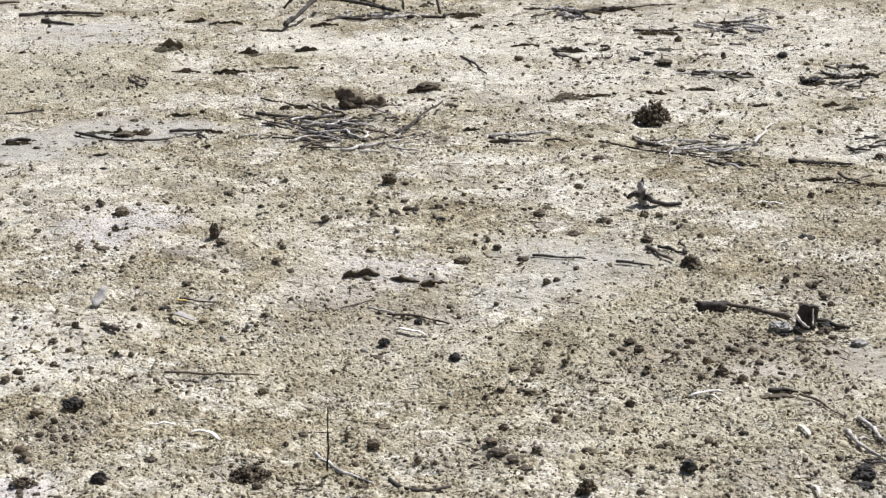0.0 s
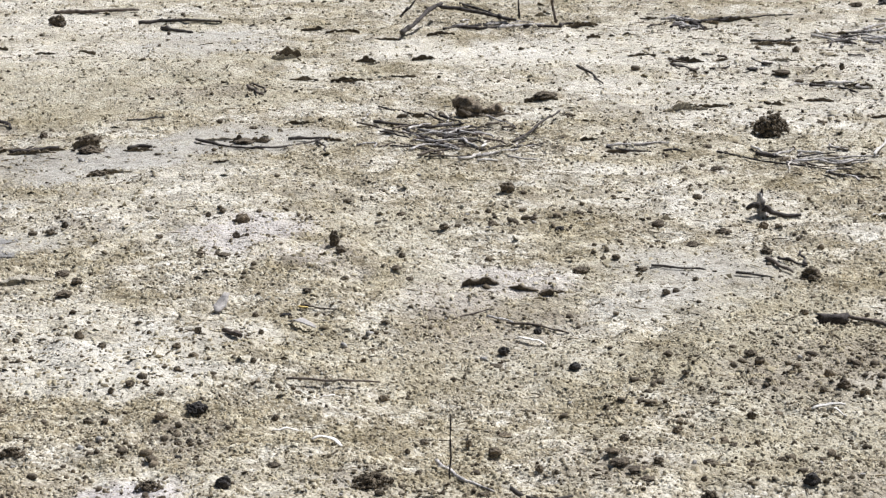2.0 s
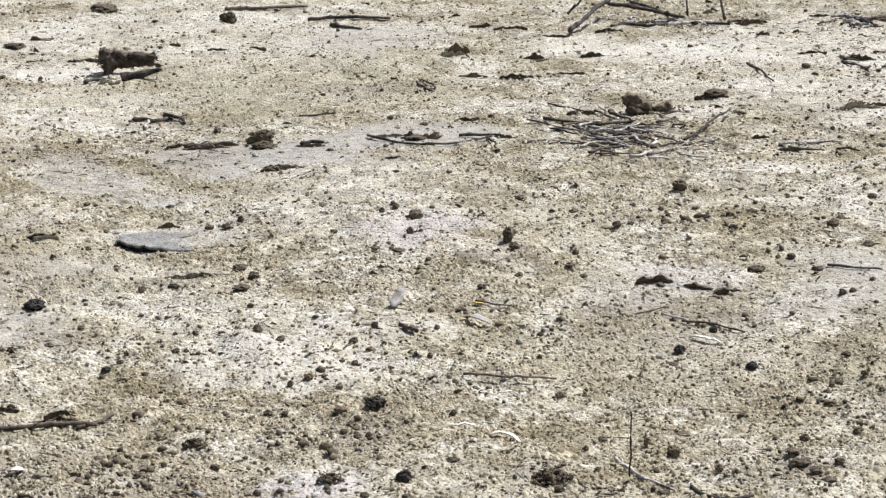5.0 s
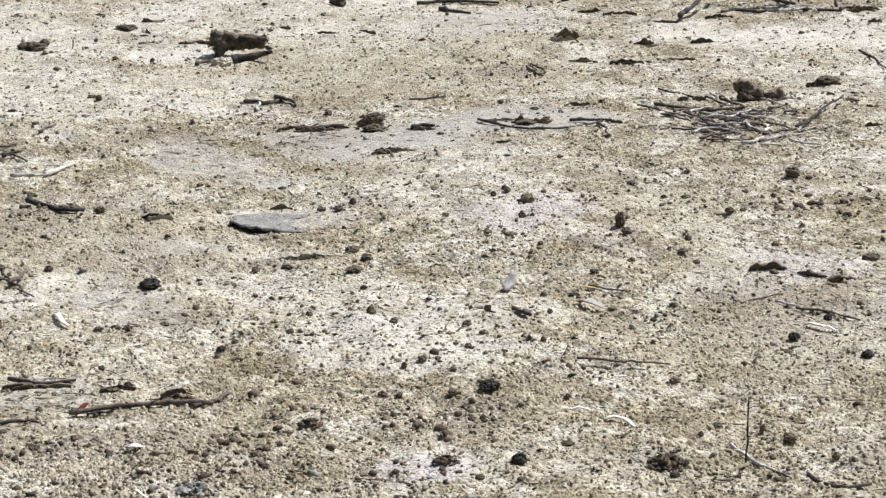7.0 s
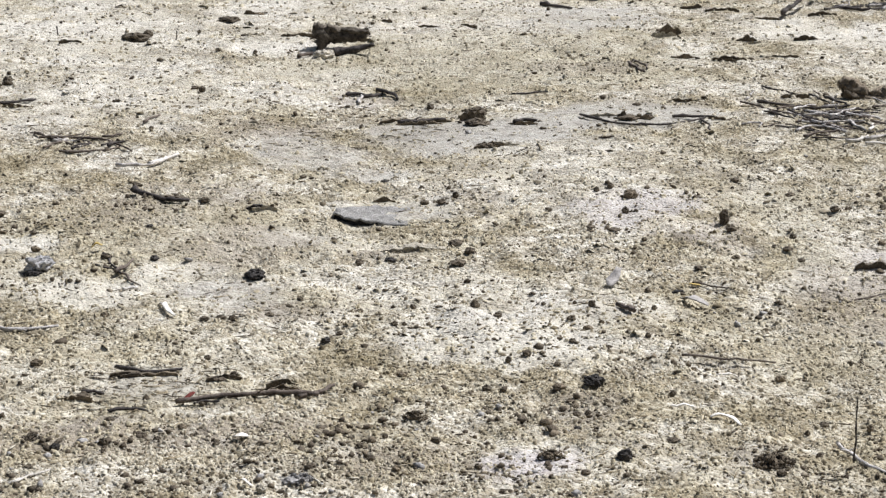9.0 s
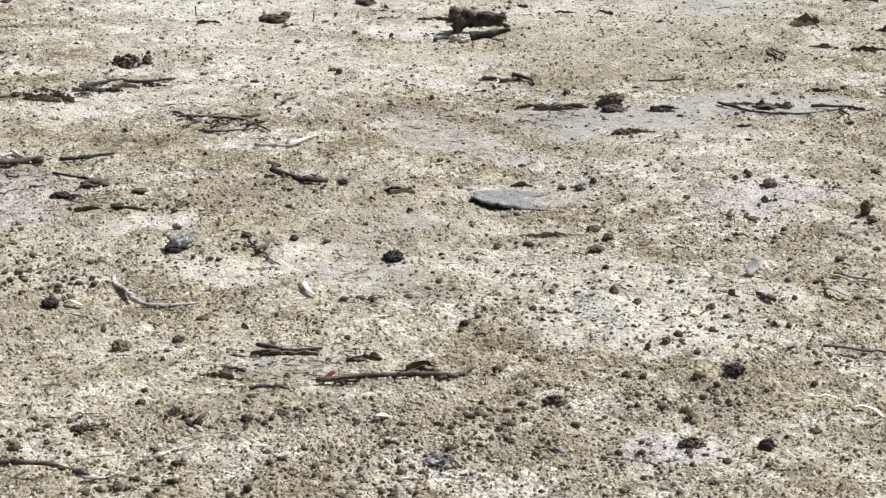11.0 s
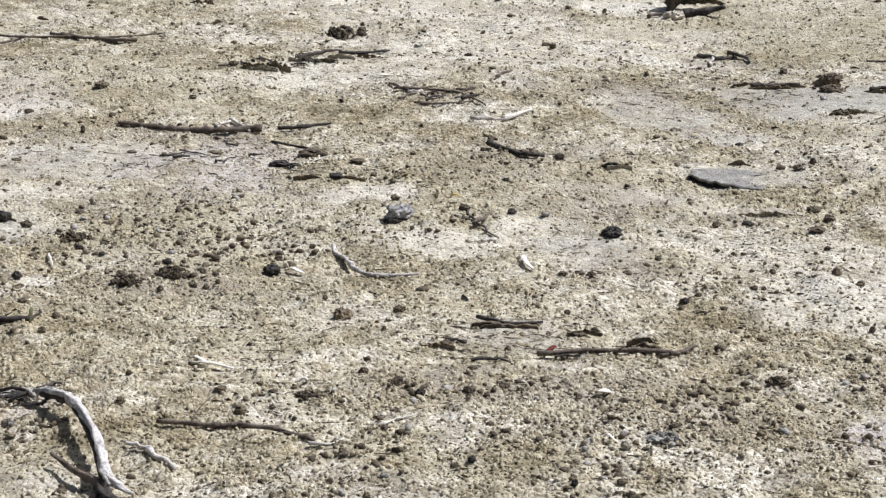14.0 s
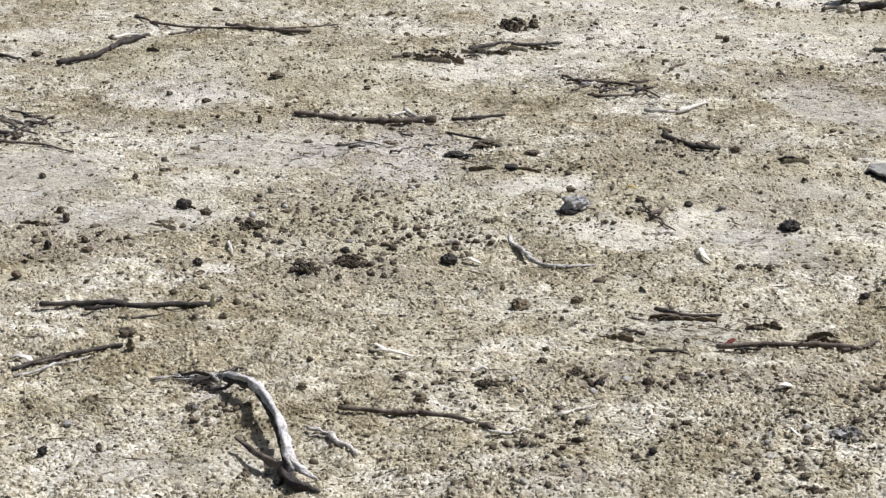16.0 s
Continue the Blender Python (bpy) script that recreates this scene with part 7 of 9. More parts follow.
crust_edge("mud_ledge", 0.423, 6.931, 0.052, 0.018, 0.025, BROWN_MUD, "low torn edge of mud crust", 0, False, "mud ledge", "ledges of crust")
stick("twig", (-1.219, 8.266), (-1.217, 8.270), 0.0065, BROWN_WOOD, "thin brown twig standing upright in the mud", lift=(-0.02, 0.030, 0.060), tail=0.6, wiggle=0.002, category="twig")
stick("twig", (-1.692, 8.356), (-1.696, 8.360), 0.0066, BROWN_WOOD, "thin brown twig standing upright in the mud", lift=(-0.02, 0.029, 0.058), tail=0.6, wiggle=0.002, category="twig")
stick("twig", (-0.593, 4.152), (-0.543, 4.169), 0.0057, DARK_WOOD, "thin short dark weathered twig lying on pale mud", bow=0.005, category="twig")
clod("mud_clod", 2.460, 8.086, 0.053, 0.040, 0.017, BLACK_MUD, "rounded black clod of dried mud on the crust", 0, "clod", group="clods on the flat")
clod("mud_clod", 2.543, 7.968, 0.079, 0.059, 0.022, DARK_MUD, "large dark clod of dried mud on the crust", 0, "clod", group="clods on the flat")
clod("mud_clod", 2.575, 7.847, 0.043, 0.032, 0.017, DARK_MUD, "rounded dark clod of dried mud on the crust", 0, "clod", group="clods on the flat")
clod("mud_clod", 3.000, 7.566, 0.105, 0.079, 0.035, BLACK_MUD, "large black clod of dried mud on the crust", 0, "clod", group="clods on the flat")
clod("mud_clod", 3.571, 9.719, 0.134, 0.101, 0.038, BLACK_MUD, "large black clod of dried mud on the crust", 0, "clod", group="clods on the flat")
clod("mud_clod", 3.402, 9.704, 0.064, 0.048, 0.027, DARK_MUD, "rounded dark clod of dried mud on the crust", 0, "clod", group="clods on the flat")
clod("mud_clod", 2.425, 7.076, 0.047, 0.035, 0.013, DARK_MUD, "rounded dark clod of dried mud on the crust", 0, "clod", group="clods on the flat")
clod("mud_clod", 2.354, 6.633, 0.048, 0.036, 0.013, DARK_MUD, "rounded dark clod of dried mud on the crust", 0, "clod", group="clods on the flat")
clod("mud_clod", 1.903, 6.454, 0.064, 0.048, 0.018, DARK_MUD, "rounded dark clod of dried mud on the crust", 0, "clod", group="clods on the flat")
stick("stick", (2.504, 9.242), (2.781, 9.462), 0.0176, DARK_WOOD, "thick straight dark weathered stick lying on pale mud", bow=0.011, category="stick", twigs=((0.23, 0.014, -0.022, 0.009, 0.0083),))
stick("stick", (1.613, 6.790), (1.834, 6.847), 0.0092, GREY_WOOD, "slender straight grey weathered stick lying on pale mud", category="stick")
stick("stick", (2.663, 9.359), (3.019, 9.421), 0.0095, DARK_WOOD, "slender straight dark weathered stick lying on pale mud", bow=0.027, category="stick")
stick("stick", (2.644, 8.775), (2.864, 8.773), 0.0118, DARK_WOOD, "slender curved dark weathered stick lying on pale mud", bow=-0.032, category="stick")
crust_edge("mud_ledge", 1.703, 4.146, 0.107, 0.032, 0.009, BROWN_MUD, "low torn edge of mud crust", 0, False, "mud ledge", "ledges of crust")
clod("mud_clod", -1.763, 5.769, 0.048, 0.036, 0.014, DARK_MUD, "rounded dark clod of dried mud on the crust", 0, "clod", group="clods on the flat")
clod("mud_clod", -1.545, 5.658, 0.069, 0.052, 0.019, BLACK_MUD, "rounded black clod of dried mud on the crust", 0, "clod", group="clods on the flat")
clod("mud_clod", -1.497, 5.637, 0.041, 0.031, 0.017, BLACK_MUD, "rounded black clod of dried mud on the crust", 0, "clod", group="clods on the flat")
clod("mud_clod", -1.339, 5.447, 0.046, 0.034, 0.013, BLACK_MUD, "rounded black clod of dried mud on the crust", 0, "clod", group="clods on the flat")
clod("mud_clod", -1.326, 5.658, 0.047, 0.035, 0.013, DARK_MUD, "rounded dark clod of dried mud on the crust", 0, "clod", group="clods on the flat")
clod("mud_clod", -1.477, 5.759, 0.095, 0.072, 0.027, DARK_MUD, "large dark clod of dried mud on the crust", 0, "clod", group="clods on the flat")
clod("mud_clod", -2.254, 5.270, 0.030, 0.023, 0.011, DARK_MUD, "rounded dark clod of dried mud on the crust", 0, "clod", group="clods on the flat")
clod("mud_clod", -2.251, 5.503, 0.032, 0.024, 0.009, DARK_MUD, "rounded dark clod of dried mud on the crust", 0, "clod", group="clods on the flat")
stick("stick", (-1.835, 7.044), (-1.733, 7.253), 0.0136, DARK_WOOD, "thick straight dark weathered stick lying on pale mud", category="stick", twigs=((0.21, -0.024, 0.027, 0.007, 0.0062),))
stick("stick", (-1.721, 7.194), (-1.567, 7.268), 0.0121, DARK_WOOD, "slender curved dark weathered stick lying on pale mud", bow=-0.035, category="stick")
stick("stick", (3.134, 8.720), (3.213, 8.761), 0.0106, DARK_WOOD, "slender short dark weathered stick lying on pale mud", bow=-0.022, category="stick", group="twigs on the far mud")
stick("stick", (3.190, 8.926), (3.342, 9.088), 0.0134, GREY_WOOD, "thick straight grey weathered stick lying on pale mud", bow=-0.017, category="stick", group="twigs on the far mud")
stick("stick", (3.169, 8.912), (3.210, 8.846), 0.0128, GREY_WOOD, "slender short grey weathered stick lying on pale mud", bow=0.006, category="stick", group="twigs on the far mud")
stick("stick", (3.210, 8.831), (3.259, 8.870), 0.0132, PALE_WOOD, "thick short bleached weathered stick lying on pale mud", bow=-0.020, category="stick", group="twigs on the far mud")
stick("stick", (2.948, 8.913), (2.988, 8.674), 0.0118, GREY_WOOD, "slender curved grey weathered stick lying on pale mud", bow=0.038, category="stick", group="twigs on the far mud")
stick("stick", (3.363, 9.316), (3.410, 9.152), 0.0094, PALE_WOOD, "slender straight bleached weathered stick lying on pale mud", bow=0.021, category="stick", group="twigs on the far mud")
stick("stick", (2.997, 8.824), (3.105, 8.844), 0.0087, GREY_WOOD, "slender curved grey weathered stick lying on pale mud", bow=-0.055, category="stick", group="twigs on the far mud")
stick("stick", (3.152, 8.698), (3.257, 8.849), 0.0084, GREY_WOOD, "slender straight grey weathered stick lying on pale mud", bow=0.014, category="stick", group="twigs on the far mud")
stick("stick", (3.215, 8.860), (3.254, 8.761), 0.0125, PALE_WOOD, "slender short bleached weathered stick lying on pale mud", bow=0.019, category="stick", group="twigs on the far mud")
stick("stick", (2.997, 8.631), (3.055, 8.702), 0.0089, GREY_WOOD, "slender short grey weathered stick lying on pale mud", bow=0.017, category="stick", group="twigs on the far mud")
stick("stick", (3.012, 9.055), (3.067, 8.879), 0.0134, PALE_WOOD, "thick curved bleached weathered stick lying on pale mud", bow=-0.038, category="stick", group="twigs on the far mud")
stick("stick", (3.041, 8.765), (3.062, 8.700), 0.0131, DARK_WOOD, "thick short dark weathered stick lying on pale mud", bow=0.009, category="stick", group="twigs on the far mud")
stick("stick", (3.167, 8.821), (3.220, 8.681), 0.0107, GREY_WOOD, "slender curved grey weathered stick lying on pale mud", bow=0.057, category="stick", group="twigs on the far mud")
stick("stick", (2.943, 8.628), (3.090, 8.766), 0.0095, DARK_WOOD, "slender straight dark weathered stick lying on pale mud", bow=0.029, category="stick", group="twigs on the far mud")
stick("stick", (2.490, 9.410), (2.539, 9.342), 0.0083, DARK_WOOD, "slender curved dark weathered stick lying on pale mud", bow=-0.053, category="stick", group="twigs on the far mud")
stick("stick", (2.440, 9.201), (2.496, 9.190), 0.0088, GREY_WOOD, "slender curved grey weathered stick lying on pale mud", bow=0.042, category="stick", group="twigs on the far mud")
stick("stick", (2.511, 9.461), (2.561, 9.488), 0.0073, DARK_WOOD, "slender short dark weathered stick lying on pale mud", bow=-0.014, category="stick", group="twigs on the far mud")
stick("stick", (2.400, 9.173), (2.550, 9.347), 0.0111, DARK_WOOD, "slender straight dark weathered stick lying on pale mud", bow=0.015, category="stick", group="twigs on the far mud")
stick("stick", (2.499, 9.340), (2.537, 9.136), 0.0126, DARK_WOOD, "slender straight dark weathered stick lying on pale mud", bow=0.016, category="stick", group="twigs on the far mud")
stick("stick", (2.476, 9.494), (2.538, 9.321), 0.0107, GREY_WOOD, "slender straight grey weathered stick lying on pale mud", bow=0.004, category="stick", group="twigs on the far mud")
stick("stick", (2.433, 9.279), (2.493, 9.236), 0.0133, GREY_WOOD, "thick short grey weathered stick lying on pale mud", bow=0.009, category="stick", group="twigs on the far mud")
stick("stick", (2.496, 9.349), (2.562, 9.269), 0.0108, GREY_WOOD, "slender short grey weathered stick lying on pale mud", bow=0.024, category="stick", group="twigs on the far mud")
stick("twig", (1.088, 6.859), (1.108, 6.798), 0.0061, DARK_WOOD, "slender short dark weathered twig lying on pale mud", bow=0.004, category="twig", group="twigs of the heap")
stick("twig", (0.996, 7.111), (1.029, 7.130), 0.0054, DARK_WOOD, "thin short dark weathered twig lying on pale mud", bow=-0.016, category="twig", group="twigs of the heap")
stick("twig", (1.131, 7.196), (1.168, 7.070), 0.0059, DARK_WOOD, "thin short dark weathered twig lying on pale mud", bow=0.005, category="twig", group="twigs of the heap")
stick("stick", (1.043, 6.853), (1.103, 6.837), 0.0070, DARK_WOOD, "slender short dark weathered stick lying on pale mud", category="stick", group="twigs of the heap")
stick("stick", (1.069, 7.163), (1.099, 7.154), 0.0086, DARK_WOOD, "slender short dark weathered stick lying on pale mud", bow=-0.010, category="stick", group="twigs of the heap")
stick("twig", (1.032, 6.935), (1.095, 6.825), 0.0069, DARK_WOOD, "slender short dark weathered twig lying on pale mud", category="twig", group="twigs of the heap")
stick("twig", (1.003, 7.041), (1.037, 7.080), 0.0058, DARK_WOOD, "thin short dark weathered twig lying on pale mud", bow=0.010, category="twig", group="twigs of the heap")
stick("twig", (0.979, 6.836), (1.028, 6.782), 0.0056, DARK_WOOD, "thin short dark weathered twig lying on pale mud", bow=-0.009, category="twig", group="twigs of the heap")
stick("twig", (1.036, 7.122), (1.090, 7.023), 0.0066, DARK_WOOD, "slender short dark weathered twig lying on pale mud", bow=-0.019, category="twig", group="twigs of the heap")
stick("stick", (1.148, 7.057), (1.228, 7.164), 0.0072, DARK_WOOD, "slender short dark weathered stick lying on pale mud", bow=0.019, category="stick", group="twigs of the heap")
stick("twig", (1.216, 6.875), (1.292, 6.986), 0.0053, BROWN_WOOD, "thin short brown weathered twig lying on pale mud", bow=-0.009, category="twig", group="twigs of the heap")
stick("stick", (0.989, 6.943), (1.041, 6.925), 0.0080, BROWN_WOOD, "slender short brown weathered stick lying on pale mud", bow=0.023, category="stick", group="twigs of the heap")
stick("twig", (-1.643, 5.720), (-1.601, 5.662), 0.0064, GREY_WOOD, "slender short grey weathered twig lying on pale mud", bow=-0.007, category="twig", group="twigs on grey mud")
stick("twig", (-1.896, 5.674), (-1.839, 5.746), 0.0056, DARK_WOOD, "thin short dark weathered twig lying on pale mud", bow=-0.018, category="twig", group="twigs on grey mud")
stick("twig", (-1.733, 5.667), (-1.712, 5.676), 0.0067, DARK_WOOD, "slender short dark weathered twig lying on pale mud", bow=0.006, category="twig", group="twigs on grey mud")
stick("twig", (-1.708, 5.666), (-1.688, 5.732), 0.0053, DARK_WOOD, "thin short dark weathered twig lying on pale mud", bow=0.009, category="twig", group="twigs on grey mud")
stick("twig", (-1.655, 5.737), (-1.613, 5.758), 0.0062, DARK_WOOD, "slender short dark weathered twig lying on pale mud", bow=0.006, category="twig", group="twigs on grey mud")
stick("stick", (-1.856, 5.669), (-1.816, 5.701), 0.0085, DARK_WOOD, "slender short dark weathered stick lying on pale mud", category="stick", group="twigs on grey mud")
stick("twig", (-1.863, 5.757), (-1.776, 5.720), 0.0055, DARK_WOOD, "thin short dark weathered twig lying on pale mud", category="twig", group="twigs on grey mud")
stick("twig", (-1.767, 5.885), (-1.715, 5.843), 0.0057, DARK_WOOD, "thin short dark weathered twig lying on pale mud", bow=-0.006, category="twig", group="twigs on grey mud")
stick("stick", (2.081, 6.736), (2.117, 6.608), 0.0094, PALE_WOOD, "slender short bleached weathered stick lying on pale mud", category="stick", group="twigs beside the mud heap")
stick("stick", (2.114, 6.599), (2.206, 6.686), 0.0081, GREY_WOOD, "slender short grey weathered stick lying on pale mud", bow=-0.015, category="stick", group="twigs beside the mud heap")
stick("twig", (2.116, 6.666), (2.173, 6.697), 0.0056, DARK_WOOD, "thin short dark weathered twig lying on pale mud", bow=-0.016, category="twig", group="twigs beside the mud heap")
stick("stick", (2.112, 6.581), (2.185, 6.666), 0.0071, GREY_WOOD, "slender short grey weathered stick lying on pale mud", category="stick", group="twigs beside the mud heap")
stick("stick", (2.181, 6.525), (2.277, 6.588), 0.0076, GREY_WOOD, "slender short grey weathered stick lying on pale mud", bow=-0.009, category="stick", group="twigs beside the mud heap")
stick("stick", (2.206, 6.644), (2.282, 6.611), 0.0084, PALE_WOOD, "slender short bleached weathered stick lying on pale mud", bow=0.005, category="stick", group="twigs beside the mud heap")
stick("stick", (2.330, 6.688), (2.366, 6.619), 0.0091, GREY_WOOD, "slender short grey weathered stick lying on pale mud", bow=-0.021, category="stick", group="twigs beside the mud heap")
stick("twig", (-1.594, 3.741), (-1.550, 3.740), 0.0034, DARK_WOOD, "thin short dark weathered twig lying on pale mud", category="twig", group="twigs by the branch")
stick("twig", (-1.598, 3.768), (-1.573, 3.767), 0.0060, DARK_WOOD, "thin short dark weathered twig lying on pale mud", bow=-0.007, category="twig", group="twigs by the branch")
stick("twig", (-1.613, 3.722), (-1.574, 3.758), 0.0033, DARK_WOOD, "thin short dark weathered twig lying on pale mud", bow=0.021, category="twig", group="twigs by the branch")
stick("twig", (-1.596, 3.749), (-1.576, 3.788), 0.0049, GREY_WOOD, "thin short grey weathered twig lying on pale mud", bow=0.009, category="twig", group="twigs by the branch")
stick("twig", (-1.601, 3.739), (-1.565, 3.737), 0.0053, DARK_WOOD, "thin short dark weathered twig lying on pale mud", category="twig", group="twigs by the branch")
stick("twig", (-1.615, 3.747), (-1.553, 3.701), 0.0062, DARK_WOOD, "slender short dark weathered twig lying on pale mud", bow=0.006, category="twig", group="twigs by the branch")
crust_edge("mud_ledge", -0.423, 4.270, 0.070, 0.025, 0.016, DARK_MUD, "low torn edge of mud crust", 0, False, "mud ledge", "ledges of crust")
crust_edge("mud_ledge", -0.544, 4.311, 0.064, 0.022, 0.013, DARK_MUD, "low torn edge of mud crust", 0, False, "mud ledge", "ledges of crust")
crust_edge("mud_ledge", -0.698, 4.340, 0.108, 0.038, 0.010, BROWN_MUD, "low torn edge of mud crust", 0, False, "mud ledge", "ledges of crust")
crust_edge("mud_ledge", -0.837, 4.161, 0.070, 0.024, 0.011, BROWN_MUD, "low torn edge of mud crust", 0, False, "mud ledge", "ledges of crust")
stick("twig", (-1.720, 4.169), (-1.727, 4.251), 0.0061, DARK_WOOD, "slender short dark weathered twig lying on pale mud", bow=-0.004, category="twig")
stick("stick", (-1.553, 3.772), (-1.522, 3.802), 0.0084, DARK_WOOD, "slender short dark weathered stick lying on pale mud", bow=0.005, category="stick", group="twigs by the branch")
stick("stick", (-1.522, 3.735), (-1.461, 3.698), 0.0082, DARK_WOOD, "slender short dark weathered stick lying on pale mud", category="stick", group="twigs by the branch")
clod("mud_clod", -1.470, 4.822, 0.015, 0.011, 0.005, DARK_MUD, "small dark clod of dried mud on the crust", 0, "clod", group="clods on the flat")
clod("mud_clod", -1.779, 4.840, 0.020, 0.015, 0.008, DARK_MUD, "small dark clod of dried mud on the crust", 0, "clod", group="clods on the flat")
clod("mud_clod", -1.521, 4.743, 0.019, 0.014, 0.007, DARK_MUD, "small dark clod of dried mud on the crust", 0, "clod", group="clods on the flat")
clod("mud_clod", -1.733, 4.592, 0.019, 0.014, 0.007, DARK_MUD, "small dark clod of dried mud on the crust", 0, "clod", group="clods on the flat")
clod("mud_clod", -1.735, 4.693, 0.020, 0.015, 0.010, BLACK_MUD, "small black clod of dried mud on the crust", 0, "clod", group="clods on the flat")
clod("mud_clod", -1.906, 4.711, 0.019, 0.014, 0.007, DARK_MUD, "small dark clod of dried mud on the crust", 0, "clod", group="clods on the flat")
clod("mud_clod", -1.546, 4.631, 0.015, 0.011, 0.005, DARK_MUD, "small dark clod of dried mud on the crust", 0, "clod", group="clods on the flat")
clod("mud_clod", -0.889, 3.901, 0.013, 0.010, 0.005, DARK_MUD, "small dark clod of dried mud on the crust", 0, "clod", group="clods on the flat")
clod("mud_clod", -2.185, 4.384, 0.016, 0.012, 0.006, DARK_MUD, "small dark clod of dried mud on the crust", 0, "clod", group="clods on the flat")
clod("mud_clod", -1.983, 4.630, 0.017, 0.013, 0.005, DARK_MUD, "small dark clod of dried mud on the crust", 0, "clod", group="clods on the flat")
clod("mud_clod", -2.005, 4.353, 0.018, 0.013, 0.008, DARK_MUD, "small dark clod of dried mud on the crust", 0, "clod", group="clods on the flat")
clod("mud_clod", -0.620, 5.191, 0.020, 0.015, 0.007, DARK_MUD, "small dark clod of dried mud on the crust", 0, "clod", group="clods on the flat")
clod("mud_clod", -0.624, 5.254, 0.018, 0.014, 0.010, DARK_MUD, "small dark clod of dried mud on the crust", 0, "clod", group="clods on the flat")
clod("mud_clod", -0.598, 3.902, 0.015, 0.012, 0.006, BLACK_MUD, "small black clod of dried mud on the crust", 0, "clod", group="clods on the flat")
clod("mud_clod", -0.450, 3.773, 0.012, 0.009, 0.006, BLACK_MUD, "small black clod of dried mud on the crust", 0, "clod", group="clods on the flat")
clod("mud_clod", 0.180, 4.021, 0.016, 0.012, 0.007, BLACK_MUD, "small black clod of dried mud on the crust", 0, "clod", group="clods on the flat")
clod("mud_clod", 0.214, 3.986, 0.015, 0.011, 0.005, DARK_MUD, "small dark clod of dried mud on the crust", 0, "clod", group="clods on the flat")
clod("mud_clod", -0.889, 5.489, 0.022, 0.017, 0.011, BLACK_MUD, "small black clod of dried mud on the crust", 0, "clod", group="clods on the flat")
clod("mud_clod", -1.037, 5.409, 0.017, 0.013, 0.007, DARK_MUD, "small dark clod of dried mud on the crust", 0, "clod", group="clods on the flat")
clod("mud_clod", -0.049, 4.605, 0.014, 0.011, 0.004, DARK_MUD, "small dark clod of dried mud on the crust", 0, "clod", group="clods on the flat")
pellet_heap("mud_heap", -1.791, 7.515, 0.131, 0.104, 0.047, DARK_MUD, "heap of dark mud balls on the flat", 68, 0.0087, group="mud heaps")
clod("mud_clod", -1.714, 7.546, 0.045, 0.034, 0.024, DARK_MUD, "rounded dark clod of dried mud on the crust", 0, "clod", group="clods on the flat")
crust_edge("mud_ledge", -1.922, 6.843, 0.113, 0.039, 0.034, BROWN_MUD, "low torn edge of mud crust", 0, False, "mud ledge", "ledges of crust")
crust_edge("mud_ledge", -1.859, 6.863, 0.094, 0.033, 0.034, BROWN_MUD, "low torn edge of mud crust", 0, False, "mud ledge", "ledges of crust")
crust_edge("mud_ledge", -1.798, 7.012, 0.115, 0.040, 0.023, TAN_CRUST, "low torn edge of mud crust", 0, False, "mud ledge", "ledges of crust")
crust_edge("mud_ledge", -1.684, 7.071, 0.096, 0.034, 0.018, TAN_CRUST, "low torn edge of mud crust", 0, False, "mud ledge", "ledges of crust")
crust_edge("mud_ledge", -1.605, 7.165, 0.097, 0.034, 0.016, DARK_MUD, "low torn edge of mud crust", 0, False, "mud ledge", "ledges of crust")
crust_edge("mud_ledge", -0.042, 6.970, 0.048, 0.017, 0.032, BROWN_MUD, "low torn edge of mud crust", 0, False, "mud ledge", "ledges of crust")
crust_edge("mud_ledge", 0.491, 6.932, 0.055, 0.019, 0.023, BROWN_MUD, "low torn edge of mud crust", 0, False, "mud ledge", "ledges of crust")
crust_edge("mud_ledge", -2.433, 7.973, 0.099, 0.035, 0.044, BROWN_MUD, "low torn edge of mud crust", 0, False, "mud ledge", "ledges of crust")
crust_edge("mud_ledge", -2.386, 8.160, 0.079, 0.028, 0.018, TAN_CRUST, "low torn edge of mud crust", 0, False, "mud ledge", "ledges of crust")
crust_edge("mud_ledge", 0.716, 8.054, 0.098, 0.034, 0.019, BROWN_MUD, "low torn edge of mud crust", 0, False, "mud ledge", "ledges of crust")
crust_edge("mud_ledge", 0.992, 8.439, 0.080, 0.028, 0.027, DARK_MUD, "low torn edge of mud crust", 0, False, "mud ledge", "ledges of crust")
crust_edge("mud_ledge", 0.883, 8.014, 0.127, 0.044, 0.017, DARK_MUD, "low torn edge of mud crust", 0, False, "mud ledge", "ledges of crust")
crust_edge("mud_ledge", 1.538, 7.568, 0.121, 0.042, 0.018, DARK_MUD, "low torn edge of mud crust", 0, False, "mud ledge", "ledges of crust")
crust_edge("mud_ledge", 2.020, 7.369, 0.158, 0.055, 0.028, TAN_CRUST, "low torn edge of mud crust", 0, False, "mud ledge", "ledges of crust")
crust_edge("mud_ledge", 0.701, 8.581, 0.099, 0.035, 0.046, BROWN_MUD, "low torn edge of mud crust", 0, False, "mud ledge", "ledges of crust")
crust_edge("mud_ledge", 2.016, 9.216, 0.146, 0.051, 0.020, BROWN_MUD, "low torn edge of mud crust", 0, False, "mud ledge", "ledges of crust")
stick("twig", (1.108, 7.184), (1.176, 7.251), 0.0062, GREY_WOOD, "slender short grey weathered twig lying on pale mud", bow=-0.015, category="twig", group="twigs of the heap")
